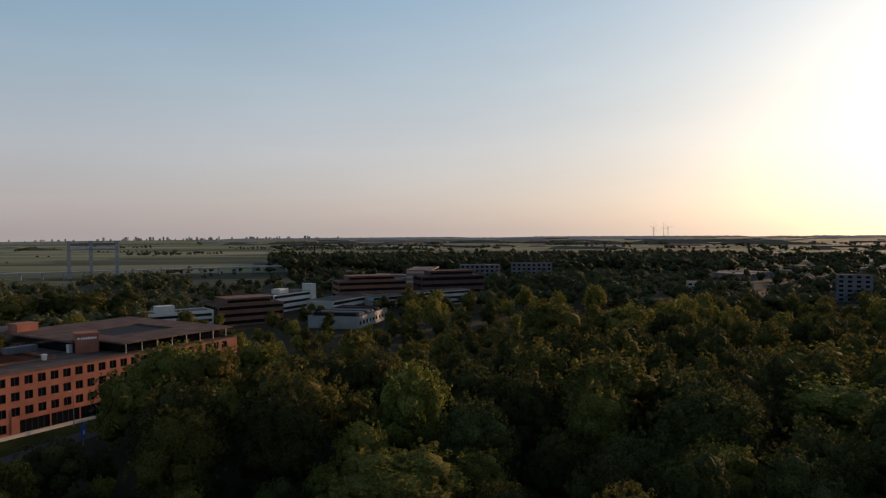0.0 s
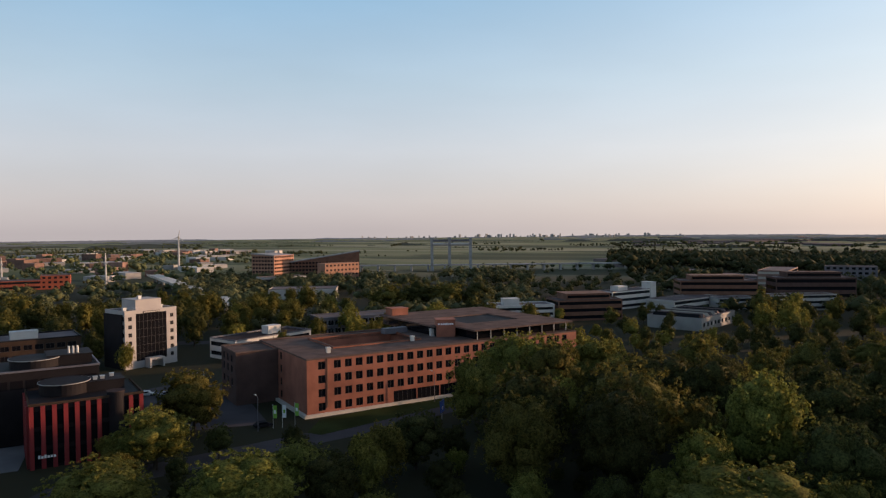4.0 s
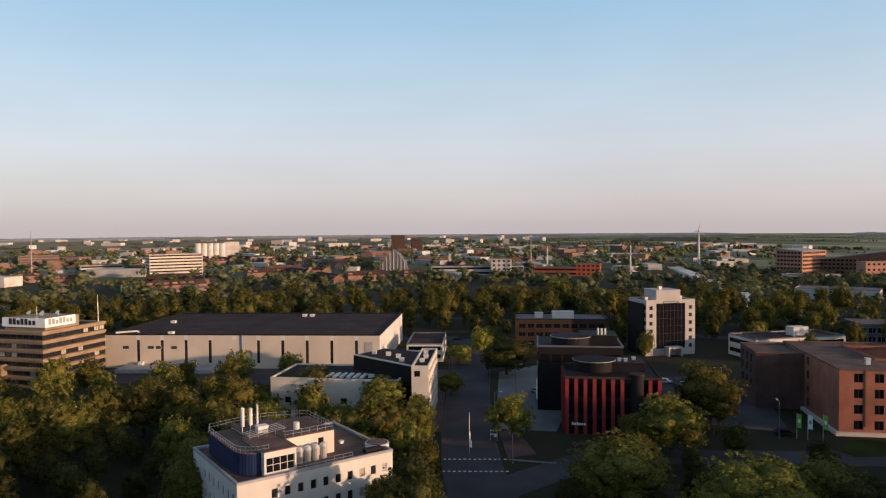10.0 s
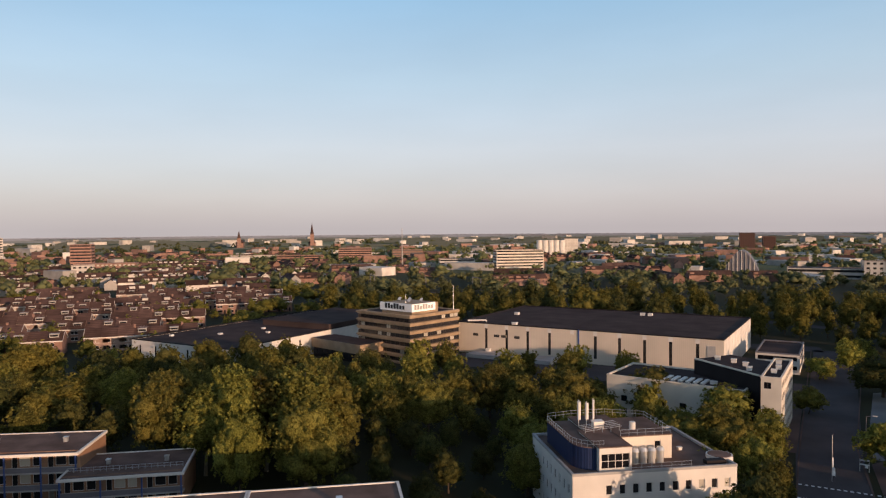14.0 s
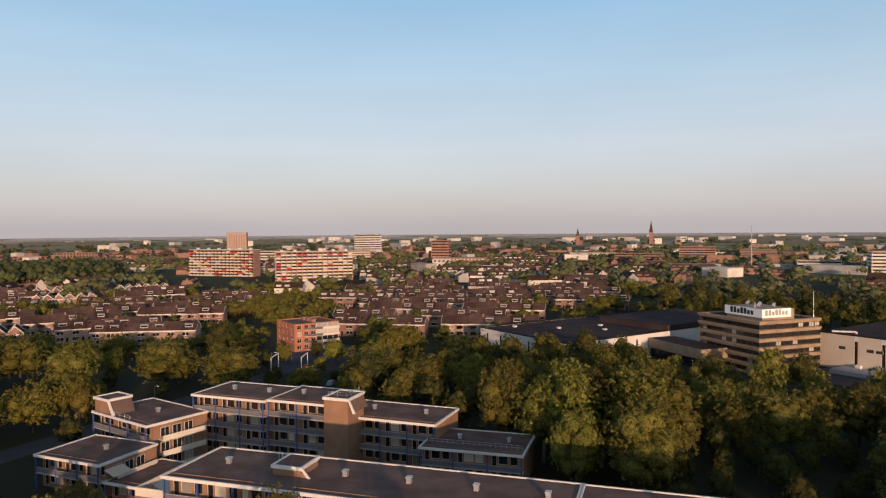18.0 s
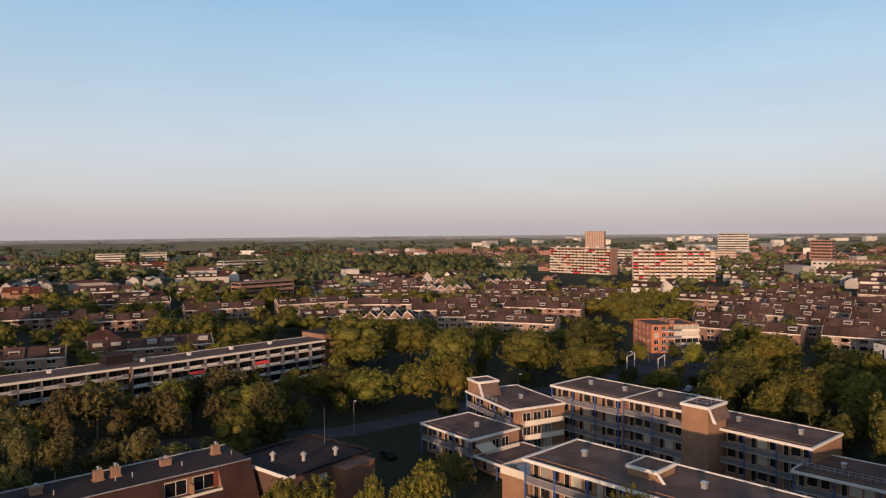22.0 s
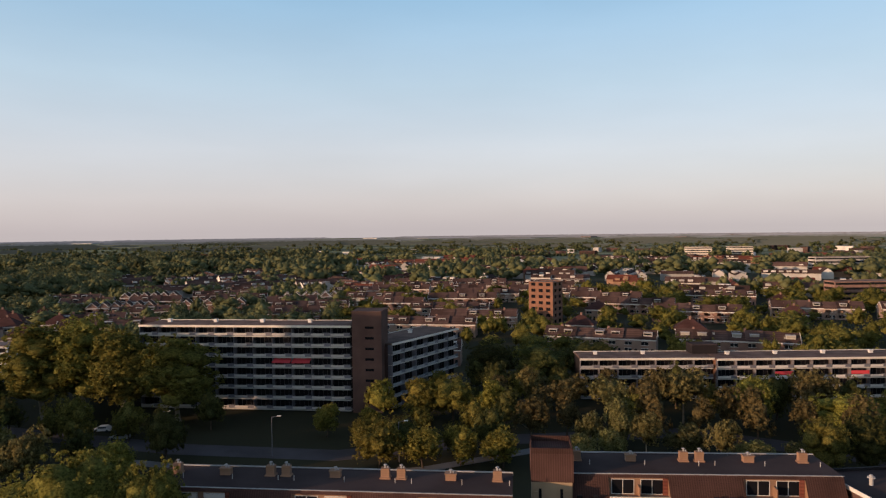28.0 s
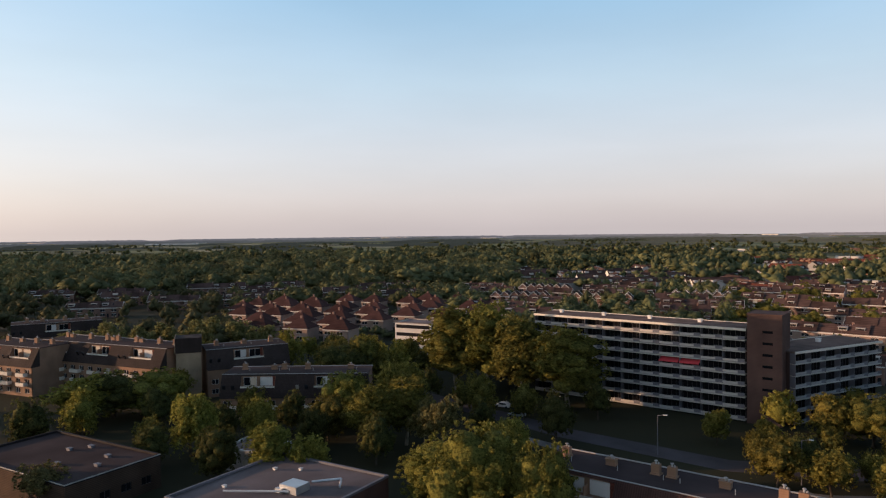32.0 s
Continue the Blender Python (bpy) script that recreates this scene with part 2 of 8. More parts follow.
M = {
    "brick": material("orange_brick", (0.35, 0.128, 0.08), 0.85, 0.3, 1, 9, 0.25, stripes=(0.3, "Z", 0.12)),
    # orange brick made paler: distance haze put into the colour
    "brick_hazed": material("hazed_orange_brick", (0.4, 0.205, 0.135), 0.85, 0.25, 1, 5, 0.1, stripes=(0.3, "Z", 0.1)),
    "brick_dark": material("brown_brick", (0.2, 0.095, 0.06), 0.85, 0.3, 1, 9, 0.25, stripes=(0.3, "Z", 0.12)),
    # purple-brown brick with shade put into its colour, for unlit walls
    "brick_shade": material("shade_brown_brick", (0.105, 0.062, 0.052), 0.9, 0.25, 1, 9, 0.2, stripes=(0.3, "Z", 0.1), spec=0.08),
    "tower_white": material("grey_white_panels", (0.42, 0.385, 0.36), 0.8, 0.12, 0.8, 6, 0.08),
    "brick_orange": material("dull_orange_brick", (0.4, 0.15, 0.085), 0.85, 0.25, 1, 9, 0.2, stripes=(0.3, "Z", 0.1)),
    "louvre": material("dark_timber_louvres", (0.07, 0.045, 0.032), 0.85, 0.3, 1, 6, 0.3, stripes=(0.3, "Z", 0.4), spec=0.08),
    "brick_pink": material("pinkish_brick", (0.28, 0.19, 0.15), 0.85, 0.2, 1, 6, 0.1, random_value=0.15),
    "brick_far": material("red_brown_brick", (0.225, 0.13, 0.1), 0.85, 0.3, 1, 5, 0.1, random_value=0.3, island=True),
    "brick_tan": material("tan_brick", (0.26, 0.148, 0.092), 0.85, 0.25, 1, 9, 0.2, stripes=(0.3, "Z", 0.1)),
    "brick_red": material("red_brick", (0.42, 0.10, 0.05), 0.85, 0.25, 1, 9, 0.2, stripes=(0.3, "Z", 0.1)),
    "white": material("white_render", (0.56, 0.53, 0.49), 0.75, 0.14, 0.8, 6, 0.08),
    "white_far": material("pale_cladding", (0.42, 0.39, 0.355), 0.75, 0.25, 0.5, 3, 0.0, random_value=0.35, island=True),
    "cream": material("cream_concrete", (0.58, 0.52, 0.44), 0.8, 0.18, 0.7, 7, 0.1),
    "panel": material("beige_panel", (0.56, 0.48, 0.39), 0.7, 0.12, 0.5, 5, 0.08, stripes=(0.6, "X", 0.05)),
    "concrete": material("brown_grey_concrete", (0.29, 0.21, 0.135), 0.85, 0.3, 1, 8, 0.25),
    "grey": material("grey_concrete", (0.32, 0.31, 0.30), 0.85, 0.25, 1, 7, 0.2),
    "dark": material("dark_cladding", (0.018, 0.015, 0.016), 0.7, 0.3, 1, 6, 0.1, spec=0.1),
    "red": material("red_cladding", (0.25, 0.03, 0.03), 0.55, 0.15, 1, 5, 0.05),
    "blue": material("blue_ribbed_metal", (0.016, 0.03, 0.085), 0.45, 0.12, 1, 6, 0.5, stripes=(0.35, "X", 0.35)),
    "blue_paint": material("blue_paint", (0.04, 0.075, 0.22), 0.5, 0.15, 1, 6, 0.05),
    "roof": material("gravel_roof", (0.15, 0.10, 0.082), 1.0, 0.35, 1.2, 6, 0.35, spec=0.04),
    "roof_dark": material("bitumen_roof", (0.058, 0.042, 0.04), 1.0, 0.3, 0.6, 5, 0.2, spec=0.04),
    "roof_pale": material("grey_roofing", (0.15, 0.12, 0.115), 0.95, 0.3, 0.6, 5, 0.2, random_value=0.3, spec=0.08),
    "tile": material("dark_brown_tiles", (0.075, 0.04, 0.034), 0.9, 0.3, 1, 6, 0.5, random_value=0.25, stripes=(0.33, "X", 0.3), spec=0.08),
    "tile_dark": material("dark_mansard_tiles", (0.05, 0.036, 0.032), 0.85, 0.3, 1, 6, 0.5, random_value=0.2, stripes=(0.33, "X", 0.3), spec=0.1),
    "tile_far": material("grey_brown_tiles", (0.085, 0.052, 0.044), 0.95, 0.35, 1, 4, 0.2, random_value=0.45, stripes=(0.6, "Z", 0.3), spec=0.05, island=True),
    "tile_red": material("red_tiles", (0.155, 0.052, 0.036), 0.9, 0.3, 1, 4, 0.2, random_value=0.2, stripes=(0.5, "Z", 0.3), spec=0.06),
    "tile_maroon": material("maroon_tiles", (0.075, 0.036, 0.031), 0.9, 0.3, 1, 4, 0.2, random_value=0.25, stripes=(0.5, "Z", 0.3), spec=0.06),
    "trim": material("white_trim", (0.6, 0.57, 0.53), 0.55, 0.12, 1, 8, 0.03),
    "metal": material("galvanised_metal", (0.55, 0.55, 0.54), 0.4, 0.15, 2, 10, 0.05, metal=0.7),
    "steel_grey": material("grey_steel_paint", (0.13, 0.125, 0.14), 0.6, 0.2, 1, 6, 0.05),
    "frame": material("white_window_frame", (0.55, 0.53, 0.5), 0.5, 0.1, 2, 9, 0.02),
    "frame_dark": material("dark_window_frame", (0.05, 0.045, 0.045), 0.5, 0.1, 2, 9, 0.02),
    "glass": glass_material("window_glass", (0.014, 0.014, 0.016), 0.08, 0.14, 0.32),
    "glass_dark": glass_material("dark_glazing", (0.009, 0.009, 0.011), 0.08, 0.0, 0.16),
    "asphalt": material("asphalt", (0.078, 0.068, 0.068), 1.0, 0.3, 0.4, 8, 0.2, spec=0.05),
    "paving": material("red_brown_paving", (0.11, 0.075, 0.065), 1.0, 0.25, 0.5, 8, 0.2, spec=0.05),
    "pave_grey": material("grey_paving", (0.16, 0.155, 0.15), 0.9, 0.25, 0.5, 8, 0.2),
    "paint": material("road_paint", (0.7, 0.69, 0.66), 0.7, 0.2, 3, 9, 0.05),
    "grass": material("mown_grass", (0.042, 0.052, 0.017), 1.0, 0.4, 0.4, 3, 0.6, spec=0.02),
    "bark": material("bark", (0.075, 0.055, 0.04), 0.95, 0.35, 3, 9, 0.6),
    "bark_pale": material("pale_bark", (0.2, 0.165, 0.12), 0.9, 0.35, 3, 9, 0.5),
    "awning": material("pale_awning", (0.55, 0.45, 0.34), 0.8, 0.1, 1, 8, 0.05),
    "awning_red": material("red_awning", (0.5, 0.05, 0.06), 0.8, 0.15, 1, 8, 0.05),
    "sign_white": material("sign_white", (0.82, 0.81, 0.79), 0.5, 0.05, 1, 8, 0.0),
    "sign_blue": material("sign_blue", (0.03, 0.12, 0.5), 0.5, 0.1, 1, 8, 0.0),
    "flag_green": material("green_cloth", (0.2, 0.42, 0.06), 0.8, 0.15, 2, 8, 0.1),
    "black": material("black_letters", (0.03, 0.03, 0.03), 0.6, 0.1, 1, 8, 0.0),
    "car_grey": material("grey_car_paint", (0.25, 0.27, 0.3), 0.3, 0.05, 1, 8, 0.0, spec=0.6),
    "tyre": material("tyre_rubber", (0.03, 0.03, 0.03), 0.85, 0.1, 3, 9, 0.1),
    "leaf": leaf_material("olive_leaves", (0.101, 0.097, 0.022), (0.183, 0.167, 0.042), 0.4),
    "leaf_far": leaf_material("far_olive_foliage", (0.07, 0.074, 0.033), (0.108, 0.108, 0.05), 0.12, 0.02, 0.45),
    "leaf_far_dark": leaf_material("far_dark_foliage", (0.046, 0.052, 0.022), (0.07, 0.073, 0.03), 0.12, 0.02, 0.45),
    "leaf_dark": leaf_material("deep_green_leaves", (0.048, 0.052, 0.017), (0.092, 0.088, 0.028), 0.36),
    "leaf_warm": leaf_material("yellow_green_leaves", (0.136, 0.125, 0.027), (0.218, 0.191, 0.046), 0.4),
    "leaf_brown": leaf_material("brownish_young_leaves", (0.1, 0.084, 0.033), (0.15, 0.125, 0.05)),
    "leaf_pale": leaf_material("grey_green_willow_leaves", (0.133, 0.133, 0.049), (0.209, 0.195, 0.079), 0.42),
}

# ---- building blocks ----
class Shape:
    """Collects faces; at(x, y, z, turn) sets where the next ones go."""

    def __init__(self):
        self.v, self.f, self.m = [], [], Matrix.Identity(4)

    def at(self, x=0, y=0, z=0, turn=0, tilt=0):
        self.m = pose(x, y, z, tilt, 0, turn)
        return self

    def face(self, *points):
        k = len(self.v)
        self.v += [tuple(self.m @ Vector(p)) for p in points]
        self.f.append(tuple(range(k, k + len(points))))
        return self

    def box(self, x0, y0, z0, x1, y1, z1):
        k = len(self.v)
        self.v += [tuple(self.m @ Vector(p)) for p in ((x0, y0, z0), (x1, y0, z0), (x1, y1, z0), (x0, y1, z0), (x0, y0, z1), (x1, y0, z1), (x1, y1, z1), (x0, y1, z1))]
        for q in ((0, 3, 2, 1), (4, 5, 6, 7), (0, 1, 5, 4), (1, 2, 6, 5), (2, 3, 7, 6), (3, 0, 4, 7)):
            self.f.append(tuple(k + i for i in q))
        return self

    def prism(self, outline, z0, z1):
        """A closed outline, counterclockwise in plan, raised from z0 to z1."""
        n, k = len(outline), len(self.v)
        self.v += [tuple(self.m @ Vector((x, y, z))) for z in (z0, z1) for x, y in outline]
        self.f.append(tuple(k + i for i in range(n))[::-1])
        self.f.append(tuple(k + n + i for i in range(n)))
        for i in range(n):
            j = (i + 1) % n
            self.f.append((k + i, k + j, k + n + j, k + n + i))
        return self

    def tube(self, a, b, r0, r1=None, n=8):
        a, b = Vector(a), Vector(b)
        r1 = r0 if r1 is None else r1
        q = (b - a).to_track_quat("Z", "Y").to_matrix()
        k = len(self.v)
        for p, r in ((a, r0), (b, r1)):
            for i in range(n):
                w = 2 * math.pi * i / n
                self.v.append(tuple(self.m @ (p + q @ Vector((r * math.cos(w), r * math.sin(w), 0)))))
        for i in range(n):
            j = (i + 1) % n
            self.f.append((k + i, k + j, k + n + j, k + n + i))
        self.f.append(tuple(k + i for i in range(n))[::-1])
        self.f.append(tuple(k + n + i for i in range(n)))
        return self

    def mesh(self, name, mat):
        me = bpy.data.meshes.new(name)
        seat, spots, faces = {}, [], []
        for f in self.f:
            row = []
            for i in f:
                key = tuple(round(c, 4) for c in self.v[i])
                if key not in seat:
                    seat[key] = len(spots)
                    spots.append(self.v[i])
                if seat[key] not in row:
                    row.append(seat[key])
            if len(row) > 2:
                faces.append(row)
        me.from_pydata(spots, [], faces)
        me.materials.append(M[mat] if isinstance(mat, str) else mat)
        me.update()
        return me


FOOT = []


def footprint(x, y, turn, length, width, margin=2.5):
    FOOT.append((x, y, math.cos(radians(turn)), math.sin(radians(turn)), length, width, margin))


def is_free(x, y, extra=0.0):
    for fx, fy, c, s_, L, W, mg in FOOT:
        dx, dy = x - fx, y - fy
        if abs(dx) > 140 or abs(dy) > 140:
            continue
        u, v, g = dx * c + dy * s_, dy * c - dx * s_, mg + extra
        if -g < u < L + g and -g < v < W + g:
            return False
    return True


def thing(name, x, y, turn, label, category, group="", z=0.0, kind=""):
    ob = new(name)
    ob.matrix_basis = pose(x, y, z, 0, 0, turn)
    ob.empty_display_size = 0.5
    return tagged(ob, label, category, group, kind)


def part(name, shape, mat, parent, label="", kind=""):
    ob = new(name, shape if isinstance(shape, bpy.types.Mesh) else shape.mesh(name, mat))
    ob.parent = parent
    return tagged(ob, label, "", "", kind)


def piece(name, me, parent, m, kind=""):
    ob = new(name, me)
    ob.parent = parent
    ob.matrix_basis = m
    return tagged(ob, "", "", "", kind) if kind else ob


def whole(name, shape, mat, label, category, group="", kind="", m=None):
    """A thing that is one mesh."""
    ob = new(name, shape.mesh(name, mat))
    if m is not None:
        ob.matrix_basis = m
    return tagged(ob, label, category, group, kind)


def pane_grid(x0, x1, columns, z0, floor, rows, w, h):
    """Openings in even columns and rows: (x, z, w, h) of their lower left corners."""
    step = (x1 - x0) / columns
    return [(x0 + step * (c + 0.5) - w / 2, z0 + floor * r, w, h) for r in range(rows) for c in range(columns)]


def facade(shape, length, height, openings, deep=0.25, z0=0.0):
    """A wall in the plane y = 0 that faces -y, with openings cut through and their reveals."""
    xs = sorted({0.0, length, *[round(o[0], 3) for o in openings], *[round(o[0] + o[2], 3) for o in openings]})
    zs = sorted({z0, height, *[round(o[1], 3) for o in openings], *[round(o[1] + o[3], 3) for o in openings]})
    holes = set()
    ix, iz = {x: i for i, x in enumerate(xs)}, {z: i for i, z in enumerate(zs)}
    for x, z, w, h in openings:
        for i in range(ix[round(x, 3)], ix[round(x + w, 3)]):
            for j in range(iz[round(z, 3)], iz[round(z + h, 3)]):
                holes.add((i, j))
        a, b, c, d = x, x + w, z, z + h
        shape.face((a, 0, c), (a, deep, c), (a, deep, d), (a, 0, d))
        shape.face((b, deep, c), (b, 0, c), (b, 0, d), (b, deep, d))
        shape.face((a, 0, c), (b, 0, c), (b, deep, c), (a, deep, c))
        shape.face((a, deep, d), (b, deep, d), (b, 0, d), (a, 0, d))
    for j in range(len(zs) - 1):
        i = 0
        while i < len(xs) - 1:
            if (i, j) in holes:
                i += 1
                continue
            k = i
            while k < len(xs) - 1 and (k, j) not in holes:
                k += 1
            shape.face((xs[i], 0, zs[j]), (xs[k], 0, zs[j]), (xs[k], 0, zs[j + 1]), (xs[i], 0, zs[j + 1]))
            i = k
    return shape


WINDOWS = {}


def window_meshes(w, h, bars, rails, frame_mat, glass_mat):
    key = (round(w, 2), round(h, 2), bars, rails, frame_mat, glass_mat)
    if key not in WINDOWS:
        t = 0.07
        f = Shape()
        for x in [0, w - t] + [w * (i + 1) / (bars + 1) - t / 2 for i in range(bars)]:
            f.box(x, 0.06, 0, x + t, 0.16, h)
        for z in [0, h - t] + [h * (i + 1) / (rails + 1) - t / 2 for i in range(rails)]:
            f.box(0, 0.07, z, w, 0.15, z + t)
        WINDOWS[key] = (f.mesh("window", frame_mat), Shape().box(0.02, 0.11, 0.02, w - 0.02, 0.13, h - 0.02).mesh("pane", glass_mat))
    return WINDOWS[key]


def sides(length, width):
    return {"front": pose(0, 0, 0), "right": pose(length, 0, 0, 0, 0, 90), "back": pose(length, width, 0, 0, 0, 180), "left": pose(0, width, 0, 0, 0, 270)}


def building(name, x, y, turn, length, width, height, label, category="building", wall="white", roof="roof_dark", coping="trim",
             openings=None, bars=0, rails=0, frame_mat="frame", glass_mat="glass", group="", lip=0.35, base=0.0, parent=None, lx=0, ly=0):
    """A flat-roofed block: walls with cut openings, a window with its pane in each, a sunken roof and a coping."""
    top = parent or thing(name, x, y, turn, label, category, group)
    if not parent:
        footprint(x, y, turn, length, width)
    openings = openings or {}
    s = Shape()
    for side, m in sides(length, width).items():
        s.m = Matrix.Translation((lx, ly, 0)) @ m
        facade(s, length if side in ("front", "back") else width, height, openings.get(side, []), z0=base)
    part("wall", s, wall, top)
    s = Shape().at(lx, ly)
    s.box(0.25, 0.25, base + 0.05, length - 0.25, width - 0.25, height - lip)
    part("roof", s, roof, top)
    s = Shape().at(lx, ly)
    e, z = 0.06, height
    for a in ((-e, -e, length + e, 0.34), (-e, width - 0.34, length + e, width + e), (-e, 0.34, 0.34, width - 0.34), (length - 0.34, 0.34, length + e, width - 0.34)):
        s.box(a[0], a[1], z - 0.28, a[2], a[3], z + 0.1)
    part("coping", s, coping, top)
    for side, m in sides(length, width).items():
        for o in openings.get(side, []):
            b = bars if o[2] < 3 else int(o[2] / 1.6)
            f, g = window_meshes(o[2], o[3], b, rails, frame_mat, glass_mat)
            w = piece("window", f, top, Matrix.Translation((lx, ly, 0)) @ m @ Matrix.Translation((o[0], 0.05, o[1])))
            piece("pane", g, w, Matrix.Identity(4))
    return top


def roof_unit(parent, x, y, z, w=1.0, d=1.0, h=1.0, mat="metal", name="roof_unit"):
    s = Shape().at(x, y, z)
    s.box(-w / 2, -d / 2, -0.1, w / 2, d / 2, h * 0.75).box(-w / 2 - 0.08, -d / 2 - 0.08, h * 0.75, w / 2 + 0.08, d / 2 + 0.08, h)
    return part(name, s, mat, parent)


def sign_bars(heights, parent, m, size, mat):
    """A company sign as plain upright bars, one to a character."""
    s = Shape()
    for i, h in enumerate(heights):
        s.box(i * 0.56 * size, 0, 0, (i * 0.56 + 0.42) * size, h * size, 0.03)
    return piece("sign_bar", s.mesh("sign_bar", mat), parent, m, "stuff")


def railing(parent, points, z, height=1.0, step=1.6, name="railing"):
    s = Shape()
    for (xa, ya), (xb, yb) in zip(points, points[1:]):
        d = math.hypot(xb - xa, yb - ya)
        n = max(1, round(d / step))
        for i in range(n + 1):
            px, py = xa + (xb - xa) * i / n, ya + (yb - ya) * i / n
            s.tube((px, py, z), (px, py, z + height), 0.03, n=4)
        for h in (0.5, 1.0):
            s.tube((xa, ya, z + height * h), (xb, yb, z + height * h), 0.03, n=4)
    return part(name, s, "metal", parent)

# ---- ground, roads, canal ----
def ground_material():
    m = bpy.data.materials.new("polder_ground")
    m.use_nodes = True
    n, l = m.node_tree.nodes, m.node_tree.links
    b = n["Principled BSDF"]
    b.inputs["Roughness"].default_value, b.inputs["Specular IOR Level"].default_value = 0.95, 0.1
    co = n.new("ShaderNodeTexCoord")
    n1, n2, vor = n.new("ShaderNodeTexNoise"), n.new("ShaderNodeTexNoise"), n.new("ShaderNodeTexVoronoi")
    n1.inputs["Scale"].default_value, n1.inputs["Detail"].default_value = 0.03, 6
    n2.inputs["Scale"].default_value, n2.inputs["Detail"].default_value = 1.3, 4
    mp = n.new("ShaderNodeMapping")
    mp.inputs["Scale"].default_value, mp.inputs["Rotation"].default_value = (0.0022, 0.011, 1), (0, 0, radians(-25))
    l.new(co.outputs["Object"], mp.inputs[0])
    l.new(mp.outputs[0], vor.inputs["Vector"])
    vor.distance, vor.inputs["Scale"].default_value, vor.inputs["Randomness"].default_value = "CHEBYCHEV", 1.0, 0.8
    fields = n.new("ShaderNodeValToRGB")
    e = fields.color_ramp.elements
    e[0].color, e[1].color = (0.06, 0.07, 0.034, 1), (0.11, 0.12, 0.055, 1)
    for p, c in ((0.18, (0.16, 0.17, 0.08, 1)), (0.36, (0.085, 0.09, 0.045, 1)), (0.52, (0.26, 0.24, 0.14, 1)), (0.66, (0.12, 0.13, 0.06, 1)), (0.82, (0.2, 0.19, 0.1, 1))):
        fields.color_ramp.elements.new(p).color = c
    fields.color_ramp.interpolation = "CONSTANT"
    pick = n.new("ShaderNodeSeparateColor")
    l.new(vor.outputs["Color"], pick.inputs[0])
    l.new(pick.outputs[0], fields.inputs[0])
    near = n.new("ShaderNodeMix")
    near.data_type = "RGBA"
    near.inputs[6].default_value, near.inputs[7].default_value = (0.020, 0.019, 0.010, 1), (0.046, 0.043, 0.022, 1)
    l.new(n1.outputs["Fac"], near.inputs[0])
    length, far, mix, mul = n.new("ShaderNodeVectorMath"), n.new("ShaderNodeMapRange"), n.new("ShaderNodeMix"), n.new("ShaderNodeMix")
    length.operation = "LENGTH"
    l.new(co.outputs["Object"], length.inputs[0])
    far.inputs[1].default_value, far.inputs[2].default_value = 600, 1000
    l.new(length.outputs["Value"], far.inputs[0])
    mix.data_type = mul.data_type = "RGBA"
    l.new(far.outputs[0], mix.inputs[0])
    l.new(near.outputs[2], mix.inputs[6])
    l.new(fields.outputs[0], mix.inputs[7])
    mul.blend_type = "OVERLAY"
    mul.inputs[0].default_value = 0.5
    l.new(mix.outputs[2], mul.inputs[6])
    l.new(n2.outputs["Fac"], mul.inputs[7])
    l.new(mul.outputs[2], b.inputs["Base Color"])
    return m


s = Shape()
rings, spokes = [0, 40, 90, 160, 260, 420, 700, 1200, 2000, 3200, 4800], 72
for i, r in enumerate(rings[1:]):
    for k in range(spokes):
        a, b_ = 2 * math.pi * k / spokes, 2 * math.pi * (k + 1) / spokes
        q = rings[i]
        if q:
            s.face((q * math.cos(a), q * math.sin(a), 0), (r * math.cos(a), r * math.sin(a), 0), (r * math.cos(b_), r * math.sin(b_), 0), (q * math.cos(b_), q * math.sin(b_), 0))
        else:
            s.face((0, 0, 0), (r * math.cos(a), r * math.sin(a), 0), (r * math.cos(b_), r * math.sin(b_), 0))
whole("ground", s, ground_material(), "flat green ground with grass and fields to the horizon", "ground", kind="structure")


def strip(name, points, width, z, mat, label, category="road", kind="structure"):
    """A band of the given width along a line of points, a few centimetres thick."""
    s = Shape()
    pts = [Vector((*p, 0)) for p in points]
    left, right = [], []
    for i, p in enumerate(pts):
        d = (pts[min(i + 1, len(pts) - 1)] - pts[max(i - 1, 0)]).normalized()
        nrm = Vector((-d.y, d.x, 0)) * width / 2
        left.append(p + nrm)
        right.append(p - nrm)
    for i in range(len(pts) - 1):
        for a, b_ in ((0, 1),):
            s.face((*right[i].xy, z), (*right[i + 1].xy, z), (*left[i + 1].xy, z), (*left[i].xy, z))
            s.face((*right[i].xy, 0), (*right[i + 1].xy, 0), (*right[i + 1].xy, z), (*right[i].xy, z))
            s.face((*left[i + 1].xy, 0), (*left[i].xy, 0), (*left[i].xy, z), (*left[i + 1].xy, z))
    return whole(name, s, mat, label, category, kind=kind)


def plot(name, outline, z, mat, label, category, kind="structure"):
    return whole(name, Shape().prism(outline, 0, z), mat, label, category, kind=kind)


